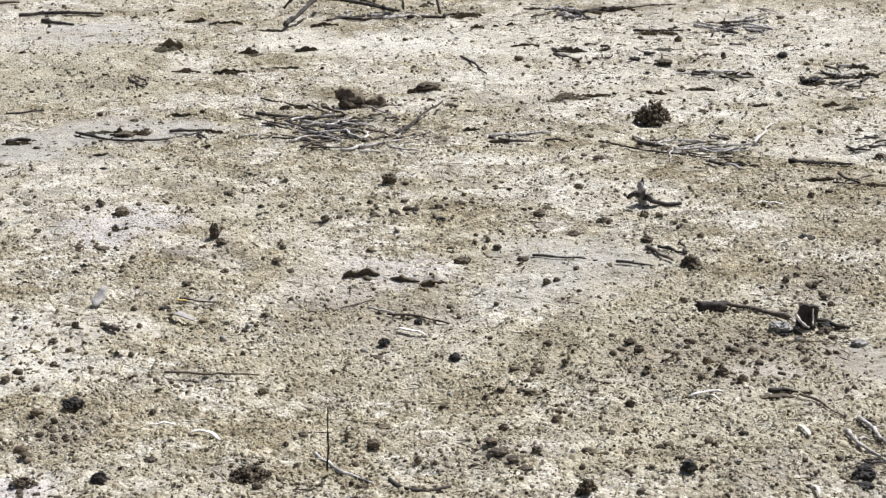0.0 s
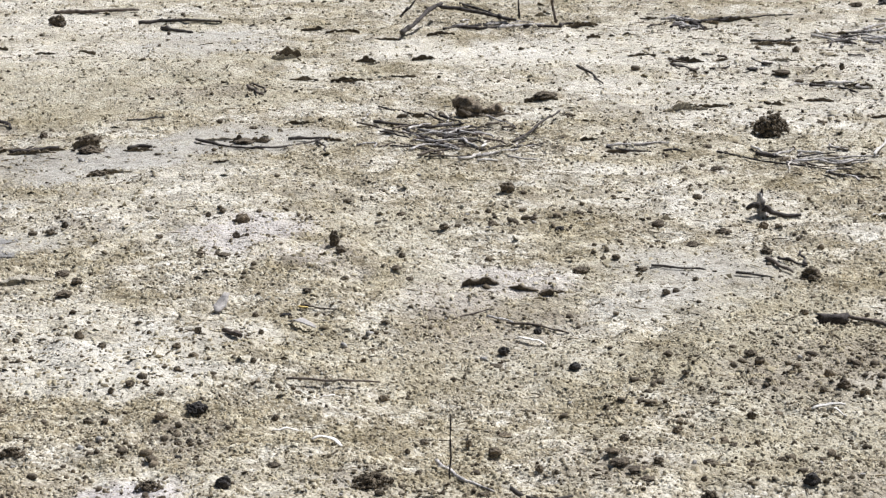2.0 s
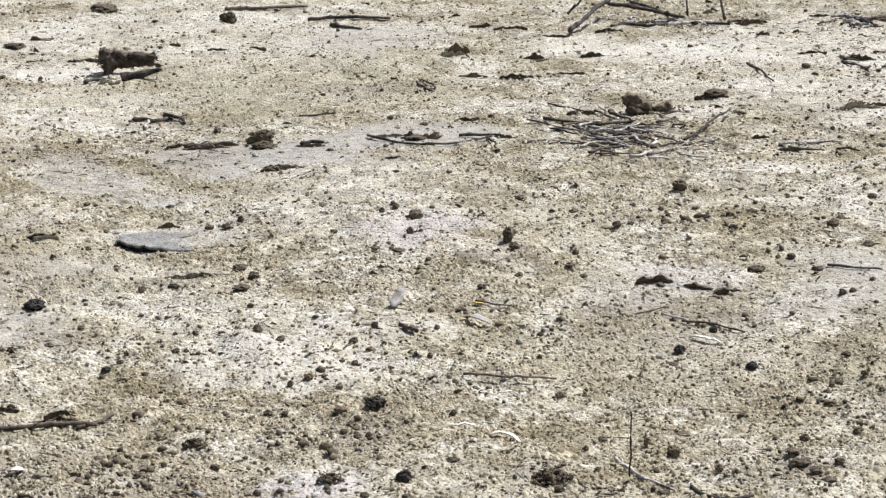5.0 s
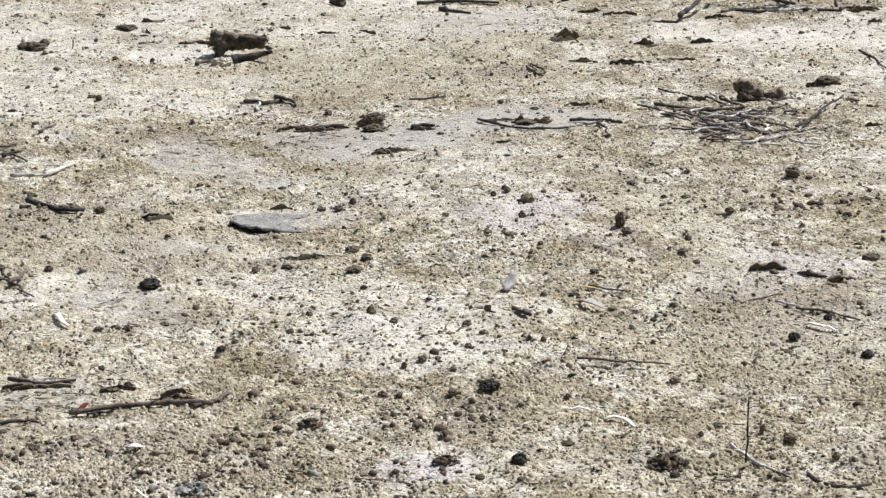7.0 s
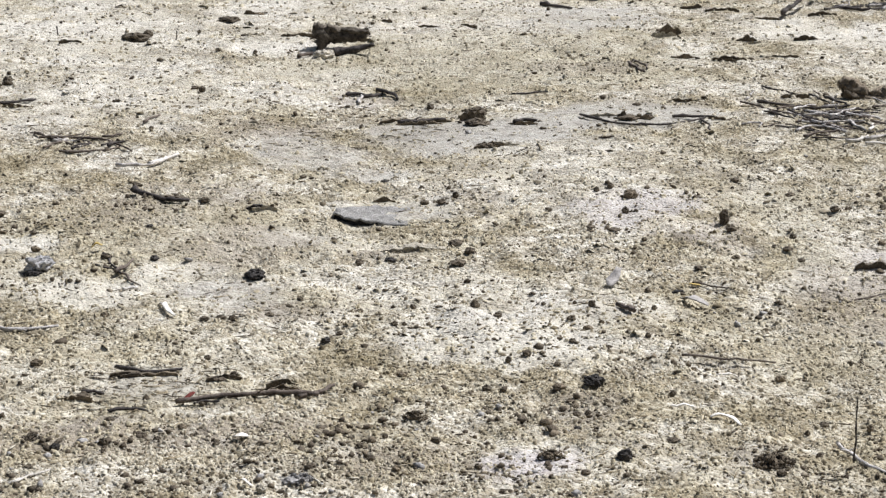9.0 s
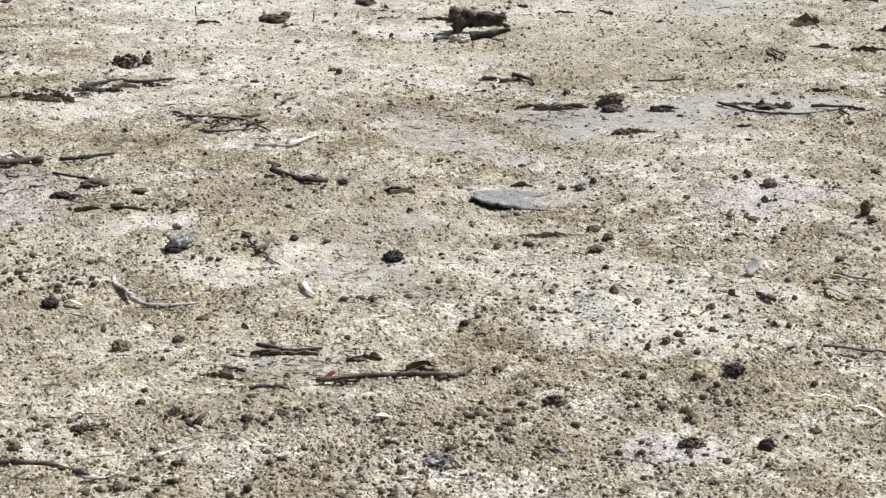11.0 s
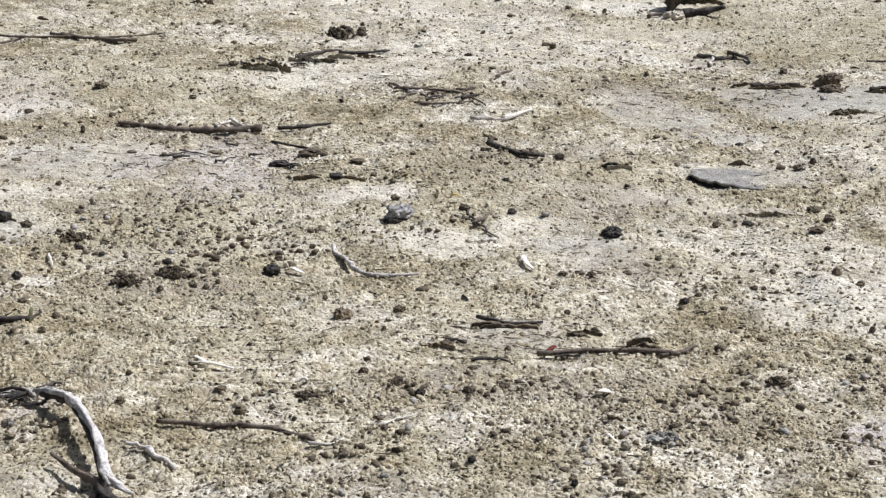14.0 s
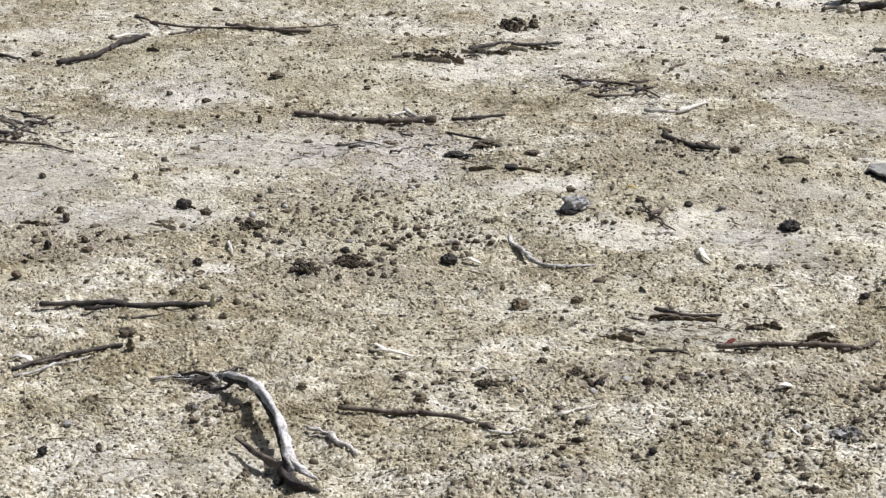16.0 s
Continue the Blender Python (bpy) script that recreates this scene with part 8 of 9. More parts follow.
stick("stick", (1.000, 6.963), (1.120, 6.779), 0.0078, GREY_WOOD, "slender straight grey weathered stick lying on pale mud", bow=0.009, category="stick", group="twigs of the heap")
stick("stick", (1.118, 7.070), (1.213, 7.009), 0.0070, BROWN_WOOD, "slender short brown weathered stick lying on pale mud", bow=0.029, category="stick", group="twigs of the heap")
stick("twig", (1.055, 6.846), (1.207, 6.924), 0.0065, BROWN_WOOD, "slender straight brown weathered twig lying on pale mud", bow=-0.016, category="twig", group="twigs of the heap")
stick("stick", (1.141, 6.894), (1.220, 6.868), 0.0077, DARK_WOOD, "slender curved dark weathered stick lying on pale mud", bow=0.031, category="stick", group="twigs of the heap")
stick("stick", (1.057, 7.038), (1.173, 7.101), 0.0075, BROWN_WOOD, "slender short brown weathered stick lying on pale mud", bow=-0.004, category="stick", group="twigs of the heap")
stick("twig", (1.049, 7.036), (1.191, 6.934), 0.0052, BROWN_WOOD, "thin straight brown weathered twig lying on pale mud", bow=0.005, category="twig", group="twigs of the heap")
stick("twig", (0.970, 7.090), (1.023, 6.980), 0.0065, GREY_WOOD, "slender short grey weathered twig lying on pale mud", bow=0.009, category="twig", group="twigs of the heap")
stick("stick", (1.273, 7.160), (1.358, 7.217), 0.0076, BROWN_WOOD, "slender short brown weathered stick lying on pale mud", category="stick", group="twigs of the heap")
stick("stick", (0.805, 6.854), (0.857, 6.819), 0.0081, GREY_WOOD, "slender curved grey weathered stick lying on pale mud", bow=0.061, category="stick", group="twigs of the heap")
stick("stick", (0.984, 7.123), (1.120, 6.877), 0.0076, DARK_WOOD, "slender straight dark weathered stick lying on pale mud", bow=-0.020, category="stick", group="twigs of the heap")
stick("stick", (0.950, 7.110), (1.091, 7.165), 0.0074, BROWN_WOOD, "slender curved brown weathered stick lying on pale mud", bow=0.031, category="stick", group="twigs of the heap")
stick("stick", (1.037, 7.086), (1.152, 7.007), 0.0092, GREY_WOOD, "slender short grey weathered stick lying on pale mud", category="stick", group="twigs of the heap")
stick("stick", (1.039, 6.939), (1.129, 6.795), 0.0086, GREY_WOOD, "slender straight grey weathered stick lying on pale mud", bow=0.008, category="stick", group="twigs of the heap")
stick("stick", (0.968, 6.771), (1.126, 6.757), 0.0091, GREY_WOOD, "slender curved grey weathered stick lying on pale mud", bow=0.093, category="stick", group="twigs of the heap")
stick("stick", (1.272, 7.369), (1.364, 7.101), 0.0071, GREY_WOOD, "slender straight grey weathered stick lying on pale mud", bow=0.013, category="stick", group="twigs of the heap")
stick("twig", (0.910, 6.841), (1.042, 6.780), 0.0059, DARK_WOOD, "thin short dark weathered twig lying on pale mud", bow=0.005, category="twig", group="twigs of the heap")
stick("stick", (1.025, 7.012), (1.208, 7.139), 0.0072, GREY_WOOD, "slender straight grey weathered stick lying on pale mud", bow=-0.007, category="stick", group="twigs of the heap")
stick("stick", (1.099, 6.962), (1.282, 7.103), 0.0091, DARK_WOOD, "slender straight dark weathered stick lying on pale mud", bow=0.011, category="stick", group="twigs of the heap")
stick("stick", (0.905, 7.098), (0.990, 6.984), 0.0074, DARK_WOOD, "slender short dark weathered stick lying on pale mud", bow=0.013, category="stick", group="twigs of the heap")
stick("twig", (1.014, 6.972), (1.084, 6.895), 0.0066, BROWN_WOOD, "slender short brown weathered twig lying on pale mud", category="twig", group="twigs of the heap")
stick("stick", (1.102, 7.062), (1.191, 7.140), 0.0091, BROWN_WOOD, "slender curved brown weathered stick lying on pale mud", bow=-0.037, category="stick", group="twigs of the heap")
stick("stick", (1.065, 6.889), (1.209, 6.930), 0.0077, GREY_WOOD, "slender short grey weathered stick lying on pale mud", bow=0.020, category="stick", group="twigs of the heap")
stick("stick", (1.263, 6.647), (1.350, 6.607), 0.0071, GREY_WOOD, "slender short grey weathered stick lying on pale mud", bow=-0.006, category="stick", group="twigs of the heap")
stick("stick", (1.144, 7.077), (1.233, 6.977), 0.0085, GREY_WOOD, "slender short grey weathered stick lying on pale mud", bow=0.016, category="stick", group="twigs of the heap")
stick("twig", (1.002, 6.697), (1.150, 6.683), 0.0062, DARK_WOOD, "slender short dark weathered twig lying on pale mud", category="twig", group="twigs of the heap")
stick("stick", (3.051, 7.538), (3.107, 7.527), 0.0088, DARK_WOOD, "slender short dark weathered stick lying on pale mud", bow=-0.009, category="stick", group="twigs on the far mud")
stick("stick", (3.088, 7.471), (3.199, 7.581), 0.0074, GREY_WOOD, "slender straight grey weathered stick lying on pale mud", bow=-0.015, category="stick", group="twigs on the far mud")
stick("twig", (3.136, 7.704), (3.179, 7.626), 0.0060, GREY_WOOD, "thin short grey weathered twig lying on pale mud", bow=-0.021, category="twig", group="twigs on the far mud")
stick("stick", (3.201, 7.845), (3.330, 7.882), 0.0119, GREY_WOOD, "slender short grey weathered stick lying on pale mud", bow=-0.008, category="stick", group="twigs on the far mud")
stick("stick", (3.022, 7.227), (3.087, 7.265), 0.0093, GREY_WOOD, "slender short grey weathered stick lying on pale mud", bow=-0.028, category="stick", group="twigs on the far mud")
stick("stick", (3.095, 7.472), (3.157, 7.508), 0.0086, DARK_WOOD, "slender short dark weathered stick lying on pale mud", bow=-0.021, category="stick", group="twigs on the far mud")
stick("stick", (3.048, 7.494), (3.127, 7.538), 0.0097, DARK_WOOD, "slender short dark weathered stick lying on pale mud", category="stick", group="twigs on the far mud")
stick("twig", (3.110, 7.620), (3.269, 7.761), 0.0063, GREY_WOOD, "slender straight grey weathered twig lying on pale mud", bow=-0.017, category="twig", group="twigs on the far mud")
stick("stick", (3.165, 7.515), (3.359, 7.727), 0.0088, DARK_WOOD, "slender straight dark weathered stick lying on pale mud", bow=0.004, category="stick", group="twigs on the far mud")
stick("stick", (3.086, 7.715), (3.141, 7.611), 0.0110, DARK_WOOD, "slender short dark weathered stick lying on pale mud", bow=-0.026, category="stick", group="twigs on the far mud")
stick("stick", (3.091, 7.608), (3.143, 7.622), 0.0079, DARK_WOOD, "slender short dark weathered stick lying on pale mud", category="stick", group="twigs on the far mud")
stick("stick", (3.104, 7.669), (3.123, 7.614), 0.0085, GREY_WOOD, "slender short grey weathered stick lying on pale mud", bow=0.010, category="stick", group="twigs on the far mud")
stick("stick", (3.150, 7.852), (3.143, 7.675), 0.0096, DARK_WOOD, "slender straight dark weathered stick lying on pale mud", bow=0.017, category="stick", group="twigs on the far mud")
stick("stick", (3.157, 7.614), (3.246, 7.589), 0.0093, GREY_WOOD, "slender short grey weathered stick lying on pale mud", bow=0.008, category="stick", group="twigs on the far mud")
stick("stick", (2.789, 6.458), (2.868, 6.512), 0.0094, DARK_WOOD, "slender short dark weathered stick lying on pale mud", bow=-0.015, category="stick", group="twigs on the far mud")
stick("stick", (2.787, 6.587), (2.839, 6.590), 0.0071, DARK_WOOD, "slender short dark weathered stick lying on pale mud", category="stick", group="twigs on the far mud")
stick("stick", (2.846, 6.554), (2.905, 6.537), 0.0073, DARK_WOOD, "slender short dark weathered stick lying on pale mud", bow=0.029, category="stick", group="twigs on the far mud")
stick("stick", (2.722, 6.485), (2.783, 6.434), 0.0096, DARK_WOOD, "slender short dark weathered stick lying on pale mud", bow=-0.022, category="stick", group="twigs on the far mud")
stick("stick", (2.833, 6.623), (2.879, 6.654), 0.0090, DARK_WOOD, "slender short dark weathered stick lying on pale mud", bow=-0.027, category="stick", group="twigs on the far mud")
stick("twig", (2.716, 6.436), (2.835, 6.541), 0.0067, DARK_WOOD, "slender straight dark weathered twig lying on pale mud", bow=-0.007, category="twig", group="twigs on the far mud")
stick("twig", (2.479, 5.961), (2.544, 5.938), 0.0049, DARK_WOOD, "thin short dark weathered twig lying on pale mud", bow=-0.013, category="twig", group="twigs on the far mud")
stick("stick", (2.539, 6.077), (2.551, 5.929), 0.0095, DARK_WOOD, "slender short dark weathered stick lying on pale mud", bow=-0.006, category="stick", group="twigs on the far mud")
stick("stick", (2.553, 5.958), (2.630, 6.033), 0.0090, BROWN_WOOD, "slender short brown weathered stick lying on pale mud", bow=0.006, category="stick", group="twigs on the far mud")
stick("twig", (2.524, 5.973), (2.570, 5.995), 0.0047, DARK_WOOD, "thin short dark weathered twig lying on pale mud", bow=0.014, category="twig", group="twigs on the far mud")
stick("twig", (2.493, 6.033), (2.509, 5.932), 0.0070, DARK_WOOD, "slender short dark weathered twig lying on pale mud", category="twig", group="twigs on the far mud")
stick("twig", (2.591, 5.910), (2.657, 5.975), 0.0048, BROWN_WOOD, "thin short brown weathered twig lying on pale mud", bow=0.013, category="twig", group="twigs on the far mud")
stick("twig", (1.690, 3.670), (1.764, 3.701), 0.0044, DARK_WOOD, "thin short dark weathered twig lying on pale mud", bow=-0.005, category="twig", group="twigs round the stump")
stick("twig", (1.681, 3.637), (1.695, 3.625), 0.0040, DARK_WOOD, "thin short dark weathered twig lying on pale mud", bow=-0.005, category="twig", group="twigs round the stump")
stick("twig", (1.730, 3.801), (1.759, 3.796), 0.0060, GREY_WOOD, "slender short grey weathered twig lying on pale mud", bow=0.013, category="twig", group="twigs round the stump")
stick("twig", (1.661, 3.641), (1.729, 3.664), 0.0033, DARK_WOOD, "thin short dark weathered twig lying on pale mud", category="twig", group="twigs round the stump")
stick("twig", (1.661, 3.694), (1.689, 3.688), 0.0036, DARK_WOOD, "thin short dark weathered twig lying on pale mud", bow=0.004, category="twig", group="twigs round the stump")
stick("twig", (1.780, 3.907), (1.801, 3.893), 0.0060, DARK_WOOD, "thin short dark weathered twig lying on pale mud", bow=0.005, category="twig", group="twigs round the stump")
stick("twig", (1.685, 3.670), (1.740, 3.652), 0.0055, DARK_WOOD, "thin short dark weathered twig lying on pale mud", bow=-0.012, category="twig", group="twigs round the stump")
stick("twig", (-1.617, 3.744), (-1.586, 3.732), 0.0041, DARK_WOOD, "thin short dark weathered twig lying on pale mud", bow=-0.016, category="twig", group="twigs by the branch")
stick("twig", (-1.619, 3.746), (-1.570, 3.786), 0.0061, DARK_WOOD, "slender short dark weathered twig lying on pale mud", bow=-0.017, category="twig", group="twigs by the branch")
stick("twig", (-1.636, 3.756), (-1.577, 3.739), 0.0032, DARK_WOOD, "thin short dark weathered twig lying on pale mud", category="twig", group="twigs by the branch")
stick("twig", (-1.636, 3.762), (-1.576, 3.763), 0.0058, DARK_WOOD, "thin short dark weathered twig lying on pale mud", bow=0.006, category="twig", group="twigs by the branch")
stick("twig", (-1.598, 3.701), (-1.564, 3.738), 0.0036, GREY_WOOD, "thin short grey weathered twig lying on pale mud", bow=0.009, category="twig", group="twigs by the branch")
stick("twig", (-1.619, 3.755), (-1.577, 3.744), 0.0049, DARK_WOOD, "thin short dark weathered twig lying on pale mud", bow=-0.004, category="twig", group="twigs by the branch")
crust_edge("mud_ledge", 3.267, 7.801, 0.086, 0.030, 0.035, DARK_MUD, "low torn edge of mud crust", 0, False, "mud ledge", "ledges of crust")
crust_edge("mud_ledge", 3.106, 7.614, 0.105, 0.037, 0.021, BROWN_MUD, "low torn edge of mud crust", 0, False, "mud ledge", "ledges of crust")
crust_edge("mud_ledge", 2.536, 6.283, 0.193, 0.068, 0.016, DARK_MUD, "low torn edge of mud crust", 0, False, "mud ledge", "ledges of crust")
crust_edge("mud_ledge", 2.774, 7.742, 0.106, 0.037, 0.019, DARK_MUD, "low torn edge of mud crust", 0, False, "mud ledge", "ledges of crust")
crust_edge("mud_ledge", 2.366, 7.433, 0.061, 0.021, 0.019, DARK_MUD, "low torn edge of mud crust", 0, False, "mud ledge", "ledges of crust")
crust_edge("mud_ledge", 2.466, 6.041, 0.118, 0.041, 0.012, DARK_MUD, "low torn edge of mud crust", 0, False, "mud ledge", "ledges of crust")
crust_edge("mud_ledge", 2.581, 5.925, 0.100, 0.035, 0.014, BROWN_MUD, "low torn edge of mud crust", 0, False, "mud ledge", "ledges of crust")
# ---- the larger pieces of wood ----
root_stub = empty_thing("root_stub", 1.857, 5.817, "grey root stub with short dark arms standing in mud", "root")
gnarled("body", [(1.861, 5.817, -0.008), (1.854, 5.817, 0.028), (1.846, 5.817, 0.066)], (0.0180, 0.0148, 0.0066), GREY_WOOD, root_stub, 21, rough=0.55)
gnarled("spike", [(1.847, 5.817, 0.050), (1.852, 5.817, 0.066), (1.853, 5.817, 0.080)], (0.0078, 0.0047, 0.0023), DARK_WOOD, root_stub, 22)
gnarled("arm", [(1.857, 5.797, 0.033), (1.884, 5.797, 0.011), (1.928, 5.797, 0.005), (1.964, 5.797, 0.008)], (0.0110, 0.0070, 0.0058, 0.0050), DARK_WOOD, root_stub, 23)
gnarled("arm", [(1.837, 5.787, 0.043), (1.818, 5.787, 0.046), (1.801, 5.787, 0.033)], (0.0093, 0.0077, 0.0046), DARK_WOOD, root_stub, 25)
plank("wood_slab", 1.905, 4.600, 0.045, 0.022, 0.060, DARK_WOOD, "dark rotten slab of wood standing in the mud", 8, "wood slab")
wood_block = empty_thing("wood_block", 1.733, 4.775, "short dark block of rotten wood lying on mud", "wood block")
gnarled("block", [(1.699, 4.775, 0.012), (1.732, 4.775, 0.017), (1.769, 4.775, 0.011)], (0.014, 0.0153, 0.0128), DARK_WOOD, wood_block, 26, rough=0.2, hollow=0.004)
stick("stick", (1.780, 4.803), (1.894, 4.664), 0.0095, BROWN_WOOD, "tapered brown stick leading up to a rotten slab", category="stick", tail=1.4)
stick("stick", (1.878, 4.585), (1.893, 4.540), 0.0060, PALE_WOOD, "pale grey stick leaning on a rotten slab of wood", lift=(0.040, 0.020, 0.0), tail=0.9, wiggle=0.003, category="stick")
stick("twig", (1.909, 4.556), (1.912, 4.572), 0.0046, PALE_WOOD, "thin pale twig standing before a rotten slab", lift=(-0.01, 0.030, 0.062), tail=0.7, wiggle=0.002, category="twig")
lump(1.836, 4.575, 0.066, 0.032, GREY_STONE)
lump(1.838, 4.556, 0.034, 0.012, BLACK_MUD)
lump(1.868, 4.556, 0.022, 0.022, BLACK_MUD)
lump(1.962, 4.622, 0.040, 0.022, BLACK_MUD)
lump(1.932, 4.575, 0.024, 0.016)
stick("stick", (1.955, 4.677), (2.016, 4.599), 0.0120, DARK_WOOD, "dark rotten stick among clods beside the slab", category="stick")
stick("stick", (1.875, 4.689), (1.909, 4.610), 0.0080, GREY_WOOD, "short grey stick on clods beside the slab", category="stick")
bark_slab = empty_thing("bark_slab", -0.527, 8.130, "dark slab of bark propped below a driftwood log", "bark")
gnarled("trunk", [(-0.670, 8.240, 0.066), (-0.632, 8.240, 0.058), (-0.581, 8.240, 0.056), (-0.525, 8.240, 0.051), (-0.478, 8.240, 0.057)], (0.0352, 0.0374, 0.0286, 0.0275, 0.0242), LOG_WOOD, driftwood_log, 31, rough=0.4, hollow=0.03, sides=22)
gnarled("broken_end", [(-0.673, 8.220, 0.105), (-0.668, 8.220, 0.076), (-0.652, 8.220, 0.042), (-0.662, 8.220, 0.008), (-0.684, 8.220, -0.015)], (0.0132, 0.0264, 0.0264, 0.0176, 0.0088), LOG_WOOD, driftwood_log, 32, "jagged broken end of the log", rough=0.5)
gnarled("ridge", [(-0.633, 8.220, 0.099), (-0.608, 8.220, 0.081), (-0.588, 8.220, 0.065), (-0.576, 8.220, 0.043)], (0.011, 0.0132, 0.0088, 0.0066), LOG_WOOD, driftwood_log, 33, rough=0.5)
gnarled("ridge", [(-0.578, 8.220, 0.078), (-0.540, 8.220, 0.075), (-0.502, 8.220, 0.071), (-0.472, 8.220, 0.069)], (0.0088, 0.011, 0.011, 0.0066), LOG_WOOD, driftwood_log, 35, rough=0.6)
gnarled("slab", [(-0.600, 8.130, 0.005), (-0.553, 8.130, 0.013), (-0.502, 8.130, 0.024), (-0.447, 8.130, 0.037)], (0.0196, 0.0174, 0.013, 0.0065), DARK_WOOD, bark_slab, 34, rough=0.35)
clod("stone", -0.634, 8.082, 0.085, 0.05, 0.045, CRUST, "pale stone lying below a driftwood log", 12, "stone")
# ---- torn edges of the crust ----
# dark mud here deepens the shade of the steep fronts
crust_edge("mud_ledge", 1.059, 5.201, 0.088, 0.050, 0.018, DARK_MUD, "torn edge of mud crust, shade put into its dark colour", -22, False, "mud ledge", "ledges of crust")
crust_edge("mud_ledge", 1.140, 5.167, 0.079, 0.050, 0.014, DARK_MUD, "torn edge of mud crust, shade put into its dark colour", 4, False, "mud ledge", "ledges of crust")
crust_edge("mud_ledge", 0.961, 5.234, 0.094, 0.060, 0.024, DARK_MUD, "torn edge of mud crust, shade put into its dark colour", -12, False, "mud ledge", "ledges of crust")
crust_edge("mud_ledge", -0.896, 5.809, 0.143, 0.060, 0.020, DARK_MUD, "torn edge of mud crust, shade put into its dark colour", -18, False, "mud ledge", "ledges of crust")
crust_edge("mud_ledge", -0.630, 5.724, 0.065, 0.050, 0.014, BLACK_MUD, "torn edge of mud crust, shade put into its dark colour", 0, False, "mud ledge", "ledges of crust")
crust_edge("mud_ledge", -0.411, 4.224, 0.060, 0.030, 0.015, DARK_MUD, "torn edge of mud crust, shade put into its dark colour", 8, False, "mud ledge", "ledges of crust")
crust_edge("mud_ledge", -0.746, 4.323, 0.052, 0.030, 0.011, DARK_MUD, "torn edge of mud crust, shade put into its dark colour", 4, False, "mud ledge", "ledges of crust")
mud_plate("mud_plate", -0.280, 5.640, 0.290, 0.200, 0.019, "wide flat grey plate of dried mud with a broken edge", -3)
crust_edge("mud_ledge", -0.194, 5.358, 0.173, 0.100, 0.014, TAN_CRUST, "low tan wedge of torn mud crust", 4, False, "mud ledge", "ledges of crust")
crust_edge("mud_ledge", 1.676, 4.115, 0.078, 0.050, 0.009, DARK_MUD, "torn edge of mud crust, shade put into its dark colour", 0, False, "mud ledge", "ledges of crust")
crust_edge("mud_ledge", -0.746, 4.331, 0.096, 0.040, 0.011, DARK_MUD, "torn edge of mud crust, shade put into its dark colour", 4, False, "mud ledge", "ledges of crust")
crust_edge("mud_ledge", -0.558, 4.308, 0.054, 0.030, 0.011, DARK_MUD, "torn edge of mud crust, shade put into its dark colour", 4, False, "mud ledge", "ledges of crust")
# ---- sticks and leaves by the bleached branch and the leaves in the crust ----
stick("stick", (-1.966, 3.694), (-1.807, 3.880), 0.0078, DARK_WOOD, "long dark stick with a pale stick beside it", category="stick", bow=0.015, tail=1.2)
stick("stick", (-1.952, 3.672), (-1.853, 3.819), 0.0067, GREY_WOOD, "pale grey stick lying along a dark one", category="stick")
stick("stick", (-1.940, 3.738), (-1.873, 3.837), 0.0068, BROWN_WOOD, "short brown stick lying across a longer one", category="stick")
chip("shell_fragment", (-1.997, 3.750), (-1.948, 3.745), 0.0160, WHITE_CHIP, "bleached white bark flake beside two sticks", bow=0.006, lift=(0.000, 0.008, 0.000), thick=0.0025, category="flake")
stick("stick", (-1.292, 3.497), (-1.249, 3.482), 0.0082, GREY_WOOD, "short knotty grey stick on the mud", category="stick")
stick("stick", (-1.252, 3.482), (-1.170, 3.399), 0.0102, GREY_WOOD, "knotty grey stick with a rotten end on the mud", category="stick", tail=0.9)
stick("twig", (-1.282, 3.465), (-1.248, 3.477), 0.0041, GREY_WOOD, "thin grey twig beside a knotty stick", category="twig")
stick("stick", (-0.909, 5.073), (-0.879, 5.148), 0.0097, BROWN_WOOD, "short brown stick standing out of lilac mud", category="stick", lift=(0.0, 0.008, 0.02))
stick("stick", (-0.964, 5.216), (-0.898, 5.070), 0.0071, DARK_WOOD, "dark twig crossing others on lilac mud", category="stick")
stick("twig", (-0.971, 5.124), (-0.898, 5.092), 0.0056, DARK_WOOD, "thin dark twig crossing others on lilac mud", category="twig")
stick("twig", (-0.914, 5.104), (-0.832, 4.978), 0.0070, BROWN_WOOD, "thin brown twig at the edge of lilac mud", category="twig")
stick("stick", (-0.868, 4.938), (-0.838, 4.963), 0.0108, PALE_WOOD, "short bleached stick end on the mud", category="stick")
chip("leaf", (0.292, 4.993), (0.316, 5.048), 0.0290, DRY_LEAF, "curled dry grey leaf standing on its edge", bow=0.004, lift=(0.000, 0.010, 0.030), thick=0.0025, category="leaf")
chip("leaf", (0.459, 4.904), (0.514, 4.859), 0.0300, DRY_LEAF, "crumpled dry grey leaf on dark mud", bow=-0.010, lift=(0.000, 0.012, 0.000), thick=0.0025, category="leaf")
# black clod put in place of a dark hole beside the leaf
lump(0.451, 4.946, 0.034, 0.018, BLACK_MUD)
stick("twig", (0.491, 5.034), (0.577, 4.988), 0.0054, BROWN_WOOD, "thin brown straw lying by a yellow leaf scrap", category="twig")
chip("leaf", (0.483, 5.023), (0.509, 5.019), 0.0080, YELLOW_LEAF, "small yellow leaf scrap on the mud", lift=(0.000, 0.003, 0.000), thick=0.002, category="leaf")
chip("leaf", (-1.002, 5.262), (-0.974, 5.268), 0.0140, YELLOW_LEAF, "small yellow leaf scrap on the mud", lift=(0.006, 0.014, 0.008), thick=0.002, category="leaf")
stick("stick", (0.297, 4.806), (0.338, 4.764), 0.0116, BROWN_WOOD, "short blunt brown stick end on pale mud", category="stick", tail=1.0)

# ---- clods and lumps of mud ----
lump(0.706, 6.111, 0.033, 0.015)
lump(1.185, 6.169, 0.047, 0.042, BROWN_MUD)
